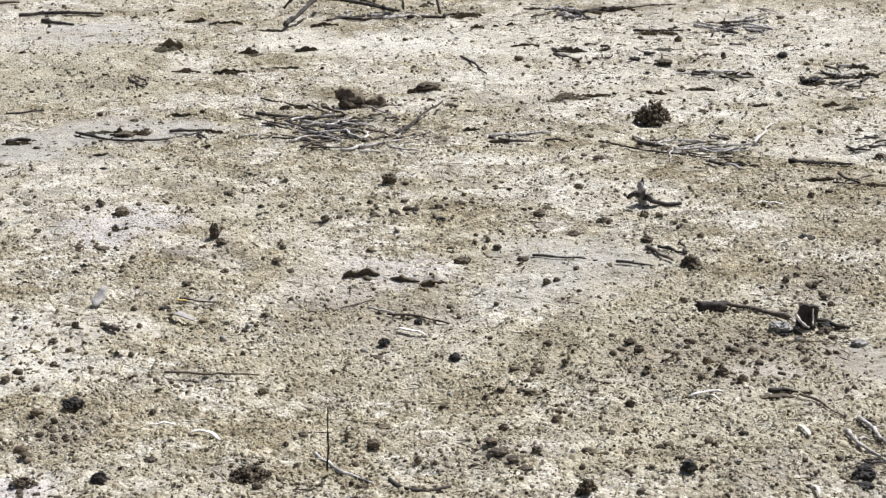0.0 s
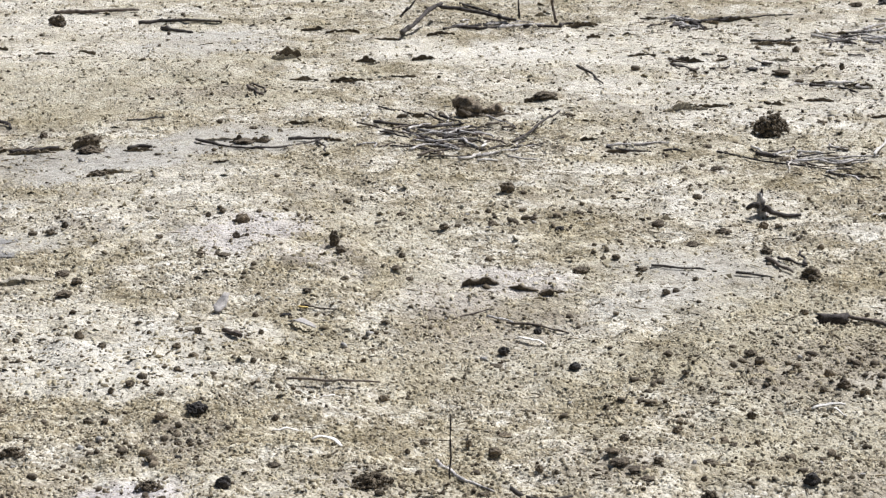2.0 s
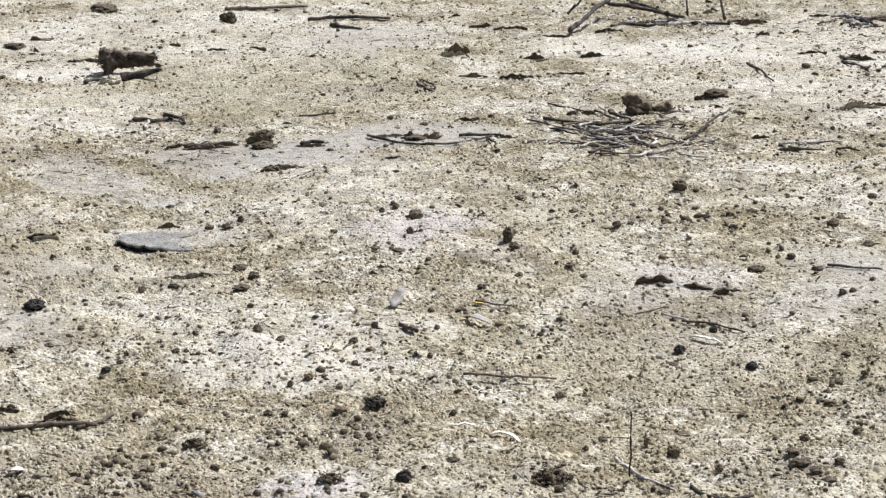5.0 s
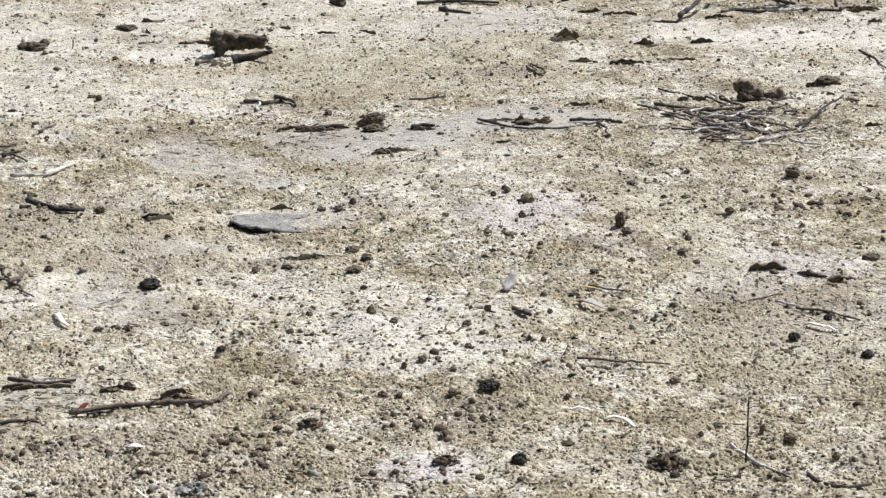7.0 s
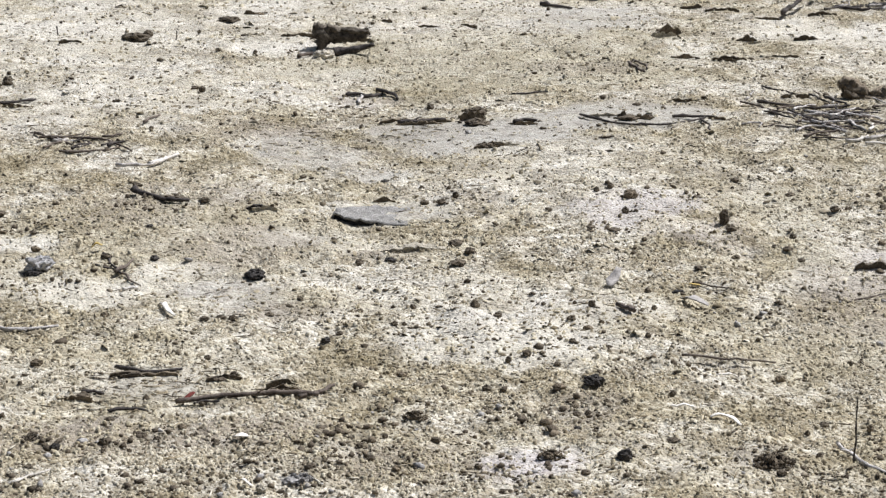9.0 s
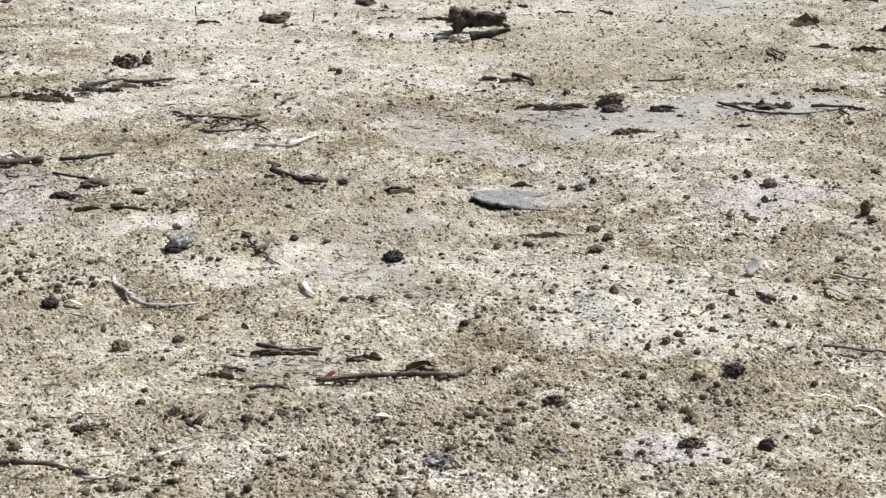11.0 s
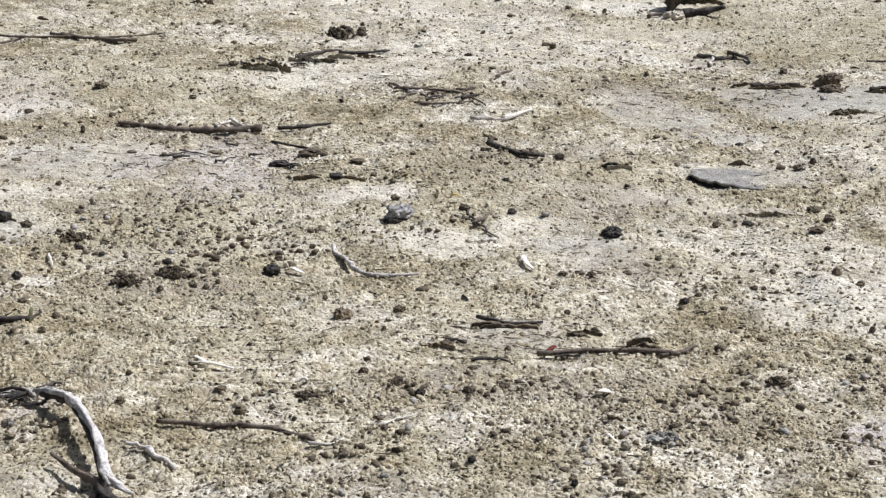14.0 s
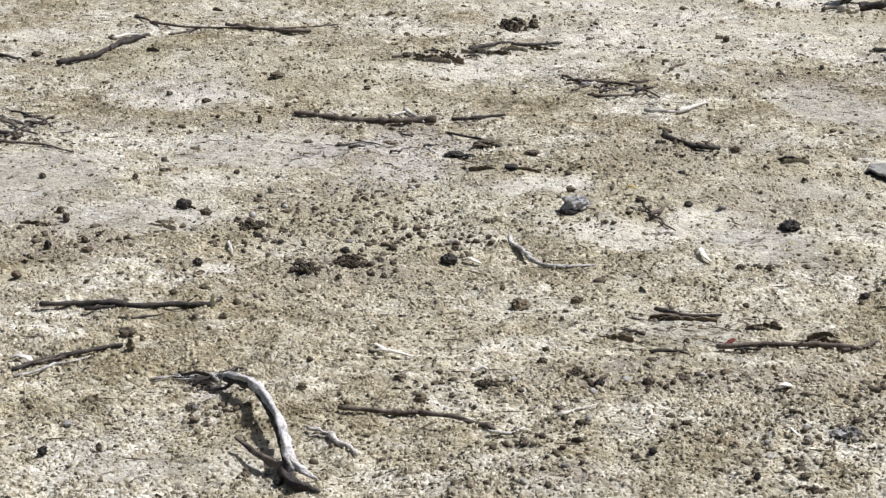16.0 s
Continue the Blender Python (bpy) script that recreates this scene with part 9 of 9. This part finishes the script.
lump(0.389, 5.863, 0.047, 0.039, BROWN_MUD)
lump(0.299, 5.919, 0.019, 0.018)
lump(0.338, 5.939, 0.019, 0.022)
lump(0.366, 5.668, 0.024, 0.024)
lump(0.618, 5.541, 0.027, 0.060)
lump(0.631, 5.489, 0.035, 0.024)
lump(0.263, 5.490, 0.035, 0.010)
lump(0.325, 5.474, 0.041, 0.013)
lump(0.397, 5.368, 0.017, 0.013)
lump(0.842, 5.944, 0.032, 0.015)
lump(0.934, 5.729, 0.031, 0.021)
lump(0.983, 5.803, 0.022, 0.014)
lump(1.211, 5.885, 0.029, 0.013)
lump(1.251, 5.708, 0.031, 0.018, BLACK_MUD)
lump(0.757, 5.328, 0.029, 0.017)
lump(0.726, 5.344, 0.017, 0.013)
lump(0.788, 5.287, 0.023, 0.016)
lump(0.514, 5.127, 0.025, 0.013)
lump(1.016, 5.453, 0.024, 0.014, BROWN_MUD)
lump(0.240, 4.806, 0.018, 0.021)
lump(0.202, 4.846, 0.012, 0.012)
lump(0.129, 4.839, 0.012, 0.012)
lump(0.385, 4.822, 0.016, 0.015)
lump(0.623, 5.276, 0.020, 0.013)
lump(1.536, 5.733, 0.044, 0.022)
lump(1.703, 5.660, 0.047, 0.018)
lump(1.586, 5.541, 0.037, 0.018)
lump(1.751, 5.400, 0.039, 0.024)
lump(1.882, 5.551, 0.015, 0.014)
lump(1.918, 5.459, 0.021, 0.021, BROWN_MUD)
lump(2.201, 5.421, 0.049, 0.025, BLACK_MUD)
lump(1.823, 5.683, 0.031, 0.025, BROWN_MUD)
lump(1.865, 5.688, 0.019, 0.015, BROWN_MUD)
lump(2.368, 5.844, 0.026, 0.023)
lump(1.232, 5.310, 0.049, 0.023)
lump(1.392, 5.303, 0.035, 0.013)
lump(1.404, 5.082, 0.025, 0.019)
lump(1.431, 5.093, 0.020, 0.016)
lump(1.503, 5.179, 0.020, 0.013)
lump(1.465, 4.995, 0.014, 0.011)
lump(1.249, 4.946, 0.019, 0.011, BROWN_MUD)
lump(1.699, 4.886, 0.025, 0.017, BROWN_MUD)
lump(1.990, 4.978, 0.023, 0.019)
lump(2.048, 4.855, 0.028, 0.019)
lump(2.036, 4.782, 0.022, 0.019)
lump(2.233, 5.029, 0.020, 0.013)
lump(1.841, 4.840, 0.016, 0.013)
lump(1.344, 5.395, 0.027, 0.015)
lump(1.298, 5.466, 0.018, 0.014)
lump(1.315, 5.418, 0.018, 0.014)
lump(1.338, 5.485, 0.015, 0.012)
lump(1.322, 5.569, 0.015, 0.012)
lump(1.726, 6.042, 0.033, 0.019)
lump(1.344, 5.897, 0.038, 0.015)
lump(0.258, 4.684, 0.015, 0.012, BROWN_MUD)
lump(0.226, 4.655, 0.025, 0.014, BROWN_MUD)
lump(0.355, 4.583, 0.017, 0.014)
lump(0.188, 4.569, 0.017, 0.014)
lump(0.633, 4.734, 0.018, 0.015, BROWN_MUD)
lump(0.932, 4.693, 0.031, 0.024, BLACK_MUD)
lump(0.902, 4.624, 0.043, 0.012)
lump(0.265, 4.509, 0.019, 0.008)
lump(0.437, 4.376, 0.021, 0.016, BROWN_MUD)
lump(0.622, 4.387, 0.022, 0.019, BROWN_MUD)
lump(0.151, 4.410, 0.019, 0.011)
lump(0.087, 4.473, 0.024, 0.019)
lump(0.224, 4.292, 0.051, 0.029, BLACK_MUD)
lump(0.150, 4.251, 0.034, 0.018, BROWN_MUD)
lump(0.172, 4.179, 0.023, 0.010)
lump(0.244, 4.162, 0.016, 0.010)
lump(0.182, 4.114, 0.020, 0.015)
lump(0.204, 4.109, 0.016, 0.015)
lump(0.283, 4.163, 0.014, 0.010)
lump(0.381, 4.217, 0.016, 0.013)
lump(0.665, 4.043, 0.022, 0.013)
lump(0.626, 3.995, 0.013, 0.013)
lump(0.749, 4.004, 0.016, 0.023, BROWN_MUD)
lump(0.789, 3.938, 0.033, 0.020, BROWN_MUD)
lump(0.836, 4.093, 0.034, 0.010, BROWN_MUD)
lump(0.789, 4.504, 0.017, 0.014)
lump(0.858, 3.819, 0.017, 0.015, BROWN_MUD)
lump(0.888, 3.806, 0.010, 0.012)
lump(0.633, 3.870, 0.017, 0.015)
lump(0.572, 3.802, 0.015, 0.017)
lump(0.260, 3.797, 0.035, 0.026, BLACK_MUD)
lump(0.468, 3.809, 0.010, 0.012)
lump(0.545, 3.742, 0.021, 0.012)
lump(0.360, 3.928, 0.028, 0.010)
lump(0.737, 3.732, 0.027, 0.012)
lump(1.068, 4.545, 0.030, 0.020, BLACK_MUD)
lump(1.326, 4.491, 0.013, 0.012)
lump(1.293, 4.598, 0.026, 0.015)
lump(1.475, 4.560, 0.031, 0.015)
lump(1.292, 4.429, 0.020, 0.014)
lump(1.233, 4.421, 0.025, 0.011)
lump(1.307, 4.337, 0.019, 0.011)
lump(1.477, 4.494, 0.025, 0.023)
lump(1.600, 4.383, 0.022, 0.026, BROWN_MUD)
lump(1.678, 4.463, 0.018, 0.012)
lump(1.553, 4.272, 0.017, 0.017)
lump(1.604, 4.282, 0.037, 0.025)
lump(1.623, 4.205, 0.024, 0.025, BROWN_MUD)
lump(1.355, 4.122, 0.021, 0.021)
lump(1.189, 4.079, 0.025, 0.019, BROWN_MUD)
lump(1.394, 3.948, 0.014, 0.013)
lump(1.319, 3.948, 0.013, 0.013)
lump(1.062, 4.007, 0.025, 0.016)
lump(1.007, 4.018, 0.014, 0.010)
lump(1.446, 3.832, 0.018, 0.015)
lump(1.418, 3.834, 0.013, 0.010)
lump(1.341, 3.659, 0.038, 0.029, BLACK_MUD)
lump(1.013, 3.885, 0.033, 0.013, BROWN_MUD)
lump(1.018, 3.830, 0.050, 0.015)
lump(1.039, 3.778, 0.049, 0.012)
lump(1.092, 3.838, 0.026, 0.015)
lump(1.195, 3.849, 0.033, 0.013)
lump(1.152, 3.721, 0.015, 0.012)
lump(1.135, 3.613, 0.025, 0.033, BROWN_MUD)
lump(1.043, 3.719, 0.036, 0.007)
lump(1.574, 3.678, 0.013, 0.012)
lump(1.810, 4.076, 0.024, 0.014)
lump(1.670, 3.620, 0.053, 0.034, BLACK_MUD)
lump(1.655, 3.580, 0.042, 0.014, BLACK_MUD)
lump(1.848, 4.591, 0.044, 0.027)
lump(1.952, 4.593, 0.037, 0.021)
lump(2.001, 4.621, 0.034, 0.021)
lump(1.950, 4.533, 0.026, 0.015)
lump(1.858, 4.515, 0.023, 0.015, GREY_STONE)
lump(1.991, 4.479, 0.041, 0.021, GREY_STONE)
lump(-1.001, 5.979, 0.035, 0.015)
lump(-0.784, 5.788, 0.031, 0.018)
lump(-0.306, 6.137, 0.030, 0.019, BLACK_MUD)
lump(-0.197, 6.082, 0.020, 0.015)
lump(-0.550, 6.211, 0.023, 0.011)
lump(-0.181, 5.857, 0.031, 0.018)
lump(-0.134, 5.852, 0.031, 0.018)
lump(-0.095, 5.883, 0.022, 0.025)
lump(-0.491, 5.622, 0.021, 0.014)
lump(-0.248, 5.292, 0.034, 0.013, BLACK_MUD)
lump(-0.324, 5.245, 0.026, 0.023)
lump(-0.086, 5.414, 0.044, 0.017)
lump(-0.048, 5.314, 0.034, 0.020)
lump(-0.075, 5.206, 0.048, 0.016)
lump(-0.832, 5.192, 0.025, 0.019, BLACK_MUD)
lump(-0.949, 5.180, 0.034, 0.019)
lump(-0.567, 5.073, 0.060, 0.032, BLACK_MUD)
lump(-1.006, 5.000, 0.014, 0.011)
lump(-0.584, 4.754, 0.026, 0.018)
lump(-0.647, 4.742, 0.026, 0.012)
lump(-0.506, 4.806, 0.026, 0.012)
lump(-0.443, 4.909, 0.019, 0.012)
lump(-0.299, 4.851, 0.021, 0.012)
lump(-0.222, 4.879, 0.013, 0.011)
lump(-0.174, 4.842, 0.018, 0.015)
lump(-0.210, 4.711, 0.018, 0.015)
lump(-0.190, 4.731, 0.015, 0.013)
lump(-0.029, 4.817, 0.026, 0.024, BROWN_MUD)
lump(0.786, 5.453, 0.023, 0.017)
lump(0.380, 4.970, 0.019, 0.015)
lump(0.190, 4.698, 0.026, 0.015, BROWN_MUD)
lump(0.024, 4.734, 0.023, 0.015)
lump(1.038, 4.849, 0.024, 0.018, BLACK_MUD)
lump(0.162, 5.754, 0.022, 0.014)
lump(-0.361, 4.628, 0.025, 0.017, BLACK_MUD)
lump(-0.605, 4.463, 0.017, 0.014)
lump(-0.531, 4.329, 0.021, 0.019)
lump(-0.558, 4.308, 0.033, 0.010)
lump(-0.576, 4.153, 0.016, 0.013)
lump(-0.697, 4.197, 0.016, 0.013)
lump(-0.749, 4.063, 0.022, 0.010)
lump(-0.626, 4.311, 0.014, 0.008)
lump(0.001, 4.291, 0.024, 0.016)
lump(-0.179, 4.371, 0.029, 0.014, BROWN_MUD)
lump(-0.134, 4.109, 0.032, 0.018, TAN_CRUST)
lump(-0.095, 3.941, 0.024, 0.015)
lump(-0.195, 3.974, 0.013, 0.011)
lump(-0.215, 3.841, 0.019, 0.017)
lump(-0.164, 3.779, 0.021, 0.014, BROWN_MUD)
lump(-0.240, 3.902, 0.017, 0.012)
lump(-0.290, 4.003, 0.013, 0.011)
lump(-0.012, 3.778, 0.017, 0.012)
lump(-0.595, 4.005, 0.022, 0.015, BROWN_MUD)
lump(-0.497, 4.022, 0.013, 0.010)
lump(-0.732, 3.906, 0.022, 0.020)
lump(-0.681, 3.892, 0.011, 0.010)
lump(-0.563, 3.976, 0.013, 0.011)
lump(-0.519, 3.927, 0.015, 0.011)
lump(-0.468, 3.916, 0.013, 0.011)
lump(-0.669, 3.981, 0.020, 0.013)
lump(-0.635, 3.942, 0.015, 0.011)
lump(-0.350, 3.691, 0.041, 0.017, GREY_STONE)
lump(-0.400, 3.637, 0.024, 0.021, TAN_CRUST)
lump(0.046, 4.448, 0.015, 0.020)
lump(0.185, 3.728, 0.021, 0.012)
lump(0.035, 3.644, 0.020, 0.012)
lump(-2.531, 5.105, 0.024, 0.021)
lump(-2.301, 5.185, 0.018, 0.017)
lump(-2.340, 4.785, 0.022, 0.026)
lump(-2.298, 4.725, 0.022, 0.029)
lump(-2.346, 4.674, 0.041, 0.014)
lump(-2.247, 4.499, 0.021, 0.024, BLACK_MUD)
lump(-2.186, 4.574, 0.021, 0.022)
lump(-2.145, 4.496, 0.032, 0.015)
lump(-2.083, 4.963, 0.049, 0.033, BLACK_MUD)
lump(-2.072, 4.797, 0.053, 0.013)
lump(-2.046, 4.712, 0.041, 0.013)
lump(-2.006, 4.918, 0.034, 0.023)
lump(-1.859, 4.776, 0.022, 0.016)
lump(-1.812, 4.742, 0.027, 0.019, BLACK_MUD)
lump(-1.911, 5.149, 0.023, 0.024, TAN_CRUST)
lump(-2.053, 5.289, 0.021, 0.014)
lump(-1.865, 4.476, 0.029, 0.021, BLACK_MUD)
lump(-1.843, 4.434, 0.023, 0.012)
lump(-2.223, 4.274, 0.031, 0.018, BROWN_MUD)
lump(-1.791, 4.310, 0.023, 0.012)
lump(-1.646, 4.558, 0.024, 0.015)
lump(-1.604, 4.503, 0.023, 0.018)
lump(-1.569, 4.667, 0.027, 0.018, BLACK_MUD)
lump(-1.398, 4.720, 0.019, 0.015)
lump(-1.680, 4.130, 0.019, 0.019)
lump(-1.925, 4.021, 0.014, 0.011)
lump(-1.514, 4.435, 0.018, 0.015)
lump(-1.523, 4.578, 0.018, 0.015)
lump(-1.434, 4.527, 0.018, 0.015)
lump(-1.412, 4.544, 0.015, 0.015)
lump(-1.575, 4.569, 0.016, 0.012)
lump(-1.461, 4.526, 0.013, 0.012)
lump(-1.313, 4.655, 0.045, 0.030, BLACK_MUD)
lump(-1.266, 4.861, 0.019, 0.016)
lump(-1.142, 5.258, 0.029, 0.017, BROWN_MUD)
lump(-1.182, 5.425, 0.024, 0.014)
lump(-1.139, 4.443, 0.015, 0.014, BROWN_MUD)
lump(-1.078, 4.341, 0.046, 0.034, BROWN_MUD)
lump(-0.963, 4.399, 0.029, 0.020, BROWN_MUD)
lump(-0.880, 4.758, 0.021, 0.015, BROWN_MUD)
lump(-0.614, 4.772, 0.029, 0.015)
lump(-0.334, 4.669, 0.018, 0.012)
lump(-0.970, 4.263, 0.012, 0.011)
lump(-1.818, 3.930, 0.044, 0.019)
lump(-1.785, 3.868, 0.020, 0.032, BROWN_MUD)
lump(-1.782, 3.924, 0.016, 0.016, BROWN_MUD)
lump(-1.341, 3.938, 0.027, 0.013, BROWN_MUD)
lump(-1.727, 3.304, 0.020, 0.021, BLACK_MUD)
lump(-1.635, 3.342, 0.014, 0.019)
lump(-1.796, 3.483, 0.015, 0.012)
lump(-1.375, 3.726, 0.022, 0.018, BROWN_MUD)
lump(-1.203, 3.818, 0.026, 0.010, BROWN_MUD)
lump(-1.133, 3.706, 0.030, 0.017, BROWN_MUD)
lump(-1.486, 3.583, 0.015, 0.012)
lump(-1.546, 3.594, 0.017, 0.015, GREY_STONE)
lump(-1.347, 3.311, 0.024, 0.009)
lump(-1.069, 3.867, 0.015, 0.013, BROWN_MUD)
lump(-1.085, 3.755, 0.015, 0.010)
lump(-1.027, 3.697, 0.013, 0.010, BLACK_MUD)
lump(-0.967, 3.577, 0.014, 0.012, BROWN_MUD)
lump(-0.920, 3.553, 0.014, 0.012)
lump(-0.826, 3.900, 0.022, 0.020, BLACK_MUD)
lump(-0.823, 4.176, 0.035, 0.016)
lump(-0.956, 3.987, 0.023, 0.016)
lump(-0.663, 3.522, 0.018, 0.016, BLACK_MUD)
lump(-0.888, 3.385, 0.014, 0.013)
lump(-0.842, 3.428, 0.012, 0.011)
lump(-0.472, 3.454, 0.015, 0.016, BLACK_MUD)
lump(-0.393, 3.482, 0.021, 0.011)
lump(-0.479, 3.654, 0.014, 0.014, BROWN_MUD)
lump(-0.374, 3.434, 0.019, 0.018)
lump(-0.817, 3.353, 0.015, 0.011)
lump(-0.922, 3.338, 0.014, 0.010)
lump(-0.322, 3.788, 0.021, 0.014)
# thin dark edges, coloured as the shade below lifted crust
crust_edge("mud_ledge", 1.094, 8.068, 0.106, 0.037, 0.012, DARK_MUD, "torn edge of mud crust, shade put into its dark colour", 0, False, "mud ledge", "ledges of crust")
crust_edge("mud_ledge", 1.224, 8.419, 0.100, 0.035, 0.020, DARK_MUD, "torn edge of mud crust, shade put into its dark colour", 0, False, "mud ledge", "ledges of crust")
crust_edge("mud_ledge", 1.363, 8.966, 0.118, 0.041, 0.016, DARK_MUD, "torn edge of mud crust, shade put into its dark colour", 0, False, "mud ledge", "ledges of crust")
crust_edge("mud_ledge", 0.852, 9.211, 0.120, 0.042, 0.021, DARK_MUD, "torn edge of mud crust, shade put into its dark colour", 0, False, "mud ledge", "ledges of crust")
crust_edge("mud_ledge", 0.962, 9.098, 0.142, 0.050, 0.013, DARK_MUD, "torn edge of mud crust, shade put into its dark colour", 0, False, "mud ledge", "ledges of crust")
crust_edge("mud_ledge", 1.109, 8.907, 0.140, 0.049, 0.010, DARK_MUD, "torn edge of mud crust, shade put into its dark colour", 0, False, "mud ledge", "ledges of crust")
lump(0.166, 6.807, 0.027, 0.010)
lump(0.488, 7.189, 0.034, 0.013)
crust_edge("mud_ledge", 0.727, 6.967, 0.074, 0.030, 0.014, DARK_MUD, "torn edge of mud crust, shade put into its dark colour", 0, False, "mud ledge", "ledges of crust")
crust_edge("mud_ledge", 0.362, 6.623, 0.052, 0.030, 0.010, DARK_MUD, "torn edge of mud crust, shade put into its dark colour", 0, False, "mud ledge", "ledges of crust")
crust_edge("mud_ledge", 1.043, 7.366, 0.098, 0.034, 0.017, DARK_MUD, "torn edge of mud crust, shade put into its dark colour", 0, False, "mud ledge", "ledges of crust")
crust_edge("mud_ledge", 2.003, 8.914, 0.057, 0.030, 0.016, DARK_MUD, "torn edge of mud crust, shade put into its dark colour", 0, False, "mud ledge", "ledges of crust")
crust_edge("mud_ledge", 2.165, 8.989, 0.048, 0.030, 0.016, DARK_MUD, "torn edge of mud crust, shade put into its dark colour", 0, False, "mud ledge", "ledges of crust")
crust_edge("mud_ledge", 2.752, 9.369, 0.126, 0.044, 0.022, DARK_MUD, "torn edge of mud crust, shade put into its dark colour", 0, False, "mud ledge", "ledges of crust")
crust_edge("mud_ledge", 2.370, 9.453, 0.101, 0.035, 0.017, DARK_MUD, "torn edge of mud crust, shade put into its dark colour", 0, False, "mud ledge", "ledges of crust")
crust_edge("mud_ledge", 2.101, 8.429, 0.113, 0.040, 0.012, DARK_MUD, "torn edge of mud crust, shade put into its dark colour", 0, False, "mud ledge", "ledges of crust")
crust_edge("mud_ledge", 2.255, 8.296, 0.134, 0.047, 0.025, DARK_MUD, "torn edge of mud crust, shade put into its dark colour", 0, False, "mud ledge", "ledges of crust")
crust_edge("mud_ledge", 2.421, 8.359, 0.090, 0.032, 0.010, DARK_MUD, "torn edge of mud crust, shade put into its dark colour", 0, False, "mud ledge", "ledges of crust")
lump(2.745, 8.466, 0.037, 0.032)
crust_edge("mud_ledge", 2.768, 8.152, 0.067, 0.030, 0.015, DARK_MUD, "torn edge of mud crust, shade put into its dark colour", 0, False, "mud ledge", "ledges of crust")
lump(2.808, 8.059, 0.022, 0.035)
crust_edge("mud_ledge", 2.662, 7.807, 0.107, 0.037, 0.014, DARK_MUD, "torn edge of mud crust, shade put into its dark colour", 0, False, "mud ledge", "ledges of crust")
lump(2.972, 7.609, 0.025, 0.029)
crust_edge("mud_ledge", 2.919, 7.167, 0.060, 0.030, 0.018, DARK_MUD, "torn edge of mud crust, shade put into its dark colour", 0, False, "mud ledge", "ledges of crust")
lump(1.649, 7.021, 0.023, 0.013)
crust_edge("mud_ledge", 1.573, 6.883, 0.056, 0.030, 0.016, DARK_MUD, "torn edge of mud crust, shade put into its dark colour", 0, False, "mud ledge", "ledges of crust")
lump(1.844, 7.022, 0.019, 0.018)
crust_edge("mud_ledge", 1.627, 6.735, 0.109, 0.038, 0.012, DARK_MUD, "torn edge of mud crust, shade put into its dark colour", 0, False, "mud ledge", "ledges of crust")
crust_edge("mud_ledge", 2.281, 6.288, 0.070, 0.030, 0.015, DARK_MUD, "torn edge of mud crust, shade put into its dark colour", 0, False, "mud ledge", "ledges of crust")
crust_edge("mud_ledge", 2.339, 6.295, 0.052, 0.030, 0.015, DARK_MUD, "torn edge of mud crust, shade put into its dark colour", 0, False, "mud ledge", "ledges of crust")
lump(2.787, 6.356, 0.054, 0.029)
crust_edge("mud_ledge", -1.590, 9.185, 0.048, 0.030, 0.016, DARK_MUD, "torn edge of mud crust, shade put into its dark colour", 0, False, "mud ledge", "ledges of crust")
crust_edge("mud_ledge", -1.013, 8.965, 0.047, 0.030, 0.021, DARK_MUD, "torn edge of mud crust, shade put into its dark colour", 0, False, "mud ledge", "ledges of crust")
crust_edge("mud_ledge", -0.441, 8.799, 0.060, 0.030, 0.015, DARK_MUD, "torn edge of mud crust, shade put into its dark colour", 0, False, "mud ledge", "ledges of crust")
crust_edge("mud_ledge", -1.637, 8.299, 0.087, 0.031, 0.014, DARK_MUD, "torn edge of mud crust, shade put into its dark colour", 0, False, "mud ledge", "ledges of crust")
lump(-1.356, 8.457, 0.044, 0.036)
lump(-1.165, 8.524, 0.018, 0.018)
crust_edge("mud_ledge", -0.946, 8.459, 0.111, 0.039, 0.010, DARK_MUD, "torn edge of mud crust, shade put into its dark colour", 0, False, "mud ledge", "ledges of crust")
crust_edge("mud_ledge", -0.808, 8.420, 0.044, 0.030, 0.019, DARK_MUD, "torn edge of mud crust, shade put into its dark colour", 0, False, "mud ledge", "ledges of crust")
lump(-1.039, 8.136, 0.026, 0.017)
lump(-1.015, 7.470, 0.028, 0.027)
crust_edge("mud_ledge", -1.279, 7.277, 0.039, 0.030, 0.017, DARK_MUD, "torn edge of mud crust, shade put into its dark colour", 0, False, "mud ledge", "ledges of crust")
lump(-0.206, 7.172, 0.030, 0.026)
lump(-1.237, 7.963, 0.029, 0.014)
lump(-1.085, 6.776, 0.018, 0.014)
lump(-3.242, 6.649, 0.038, 0.022)
lump(-3.109, 6.997, 0.040, 0.023)
crust_edge("mud_ledge", -2.872, 6.771, 0.048, 0.030, 0.017, DARK_MUD, "torn edge of mud crust, shade put into its dark colour", 0, False, "mud ledge", "ledges of crust")
crust_edge("mud_ledge", -2.771, 6.824, 0.038, 0.030, 0.017, DARK_MUD, "torn edge of mud crust, shade put into its dark colour", 0, False, "mud ledge", "ledges of crust")
crust_edge("mud_ledge", -2.945, 7.621, 0.043, 0.030, 0.014, DARK_MUD, "torn edge of mud crust, shade put into its dark colour", 0, False, "mud ledge", "ledges of crust")
lump(-2.180, 5.854, 0.017, 0.030)
lump(-2.254, 5.916, 0.023, 0.015)
lump(-2.786, 5.501, 0.029, 0.022)
lump(-2.725, 5.498, 0.019, 0.015)
lump(-2.171, 6.092, 0.024, 0.016)
lump(-2.560, 6.115, 0.024, 0.016)
lump(-2.404, 6.016, 0.034, 0.020)
lump(-2.075, 6.073, 0.024, 0.016)
lump(-2.011, 6.403, 0.028, 0.016)
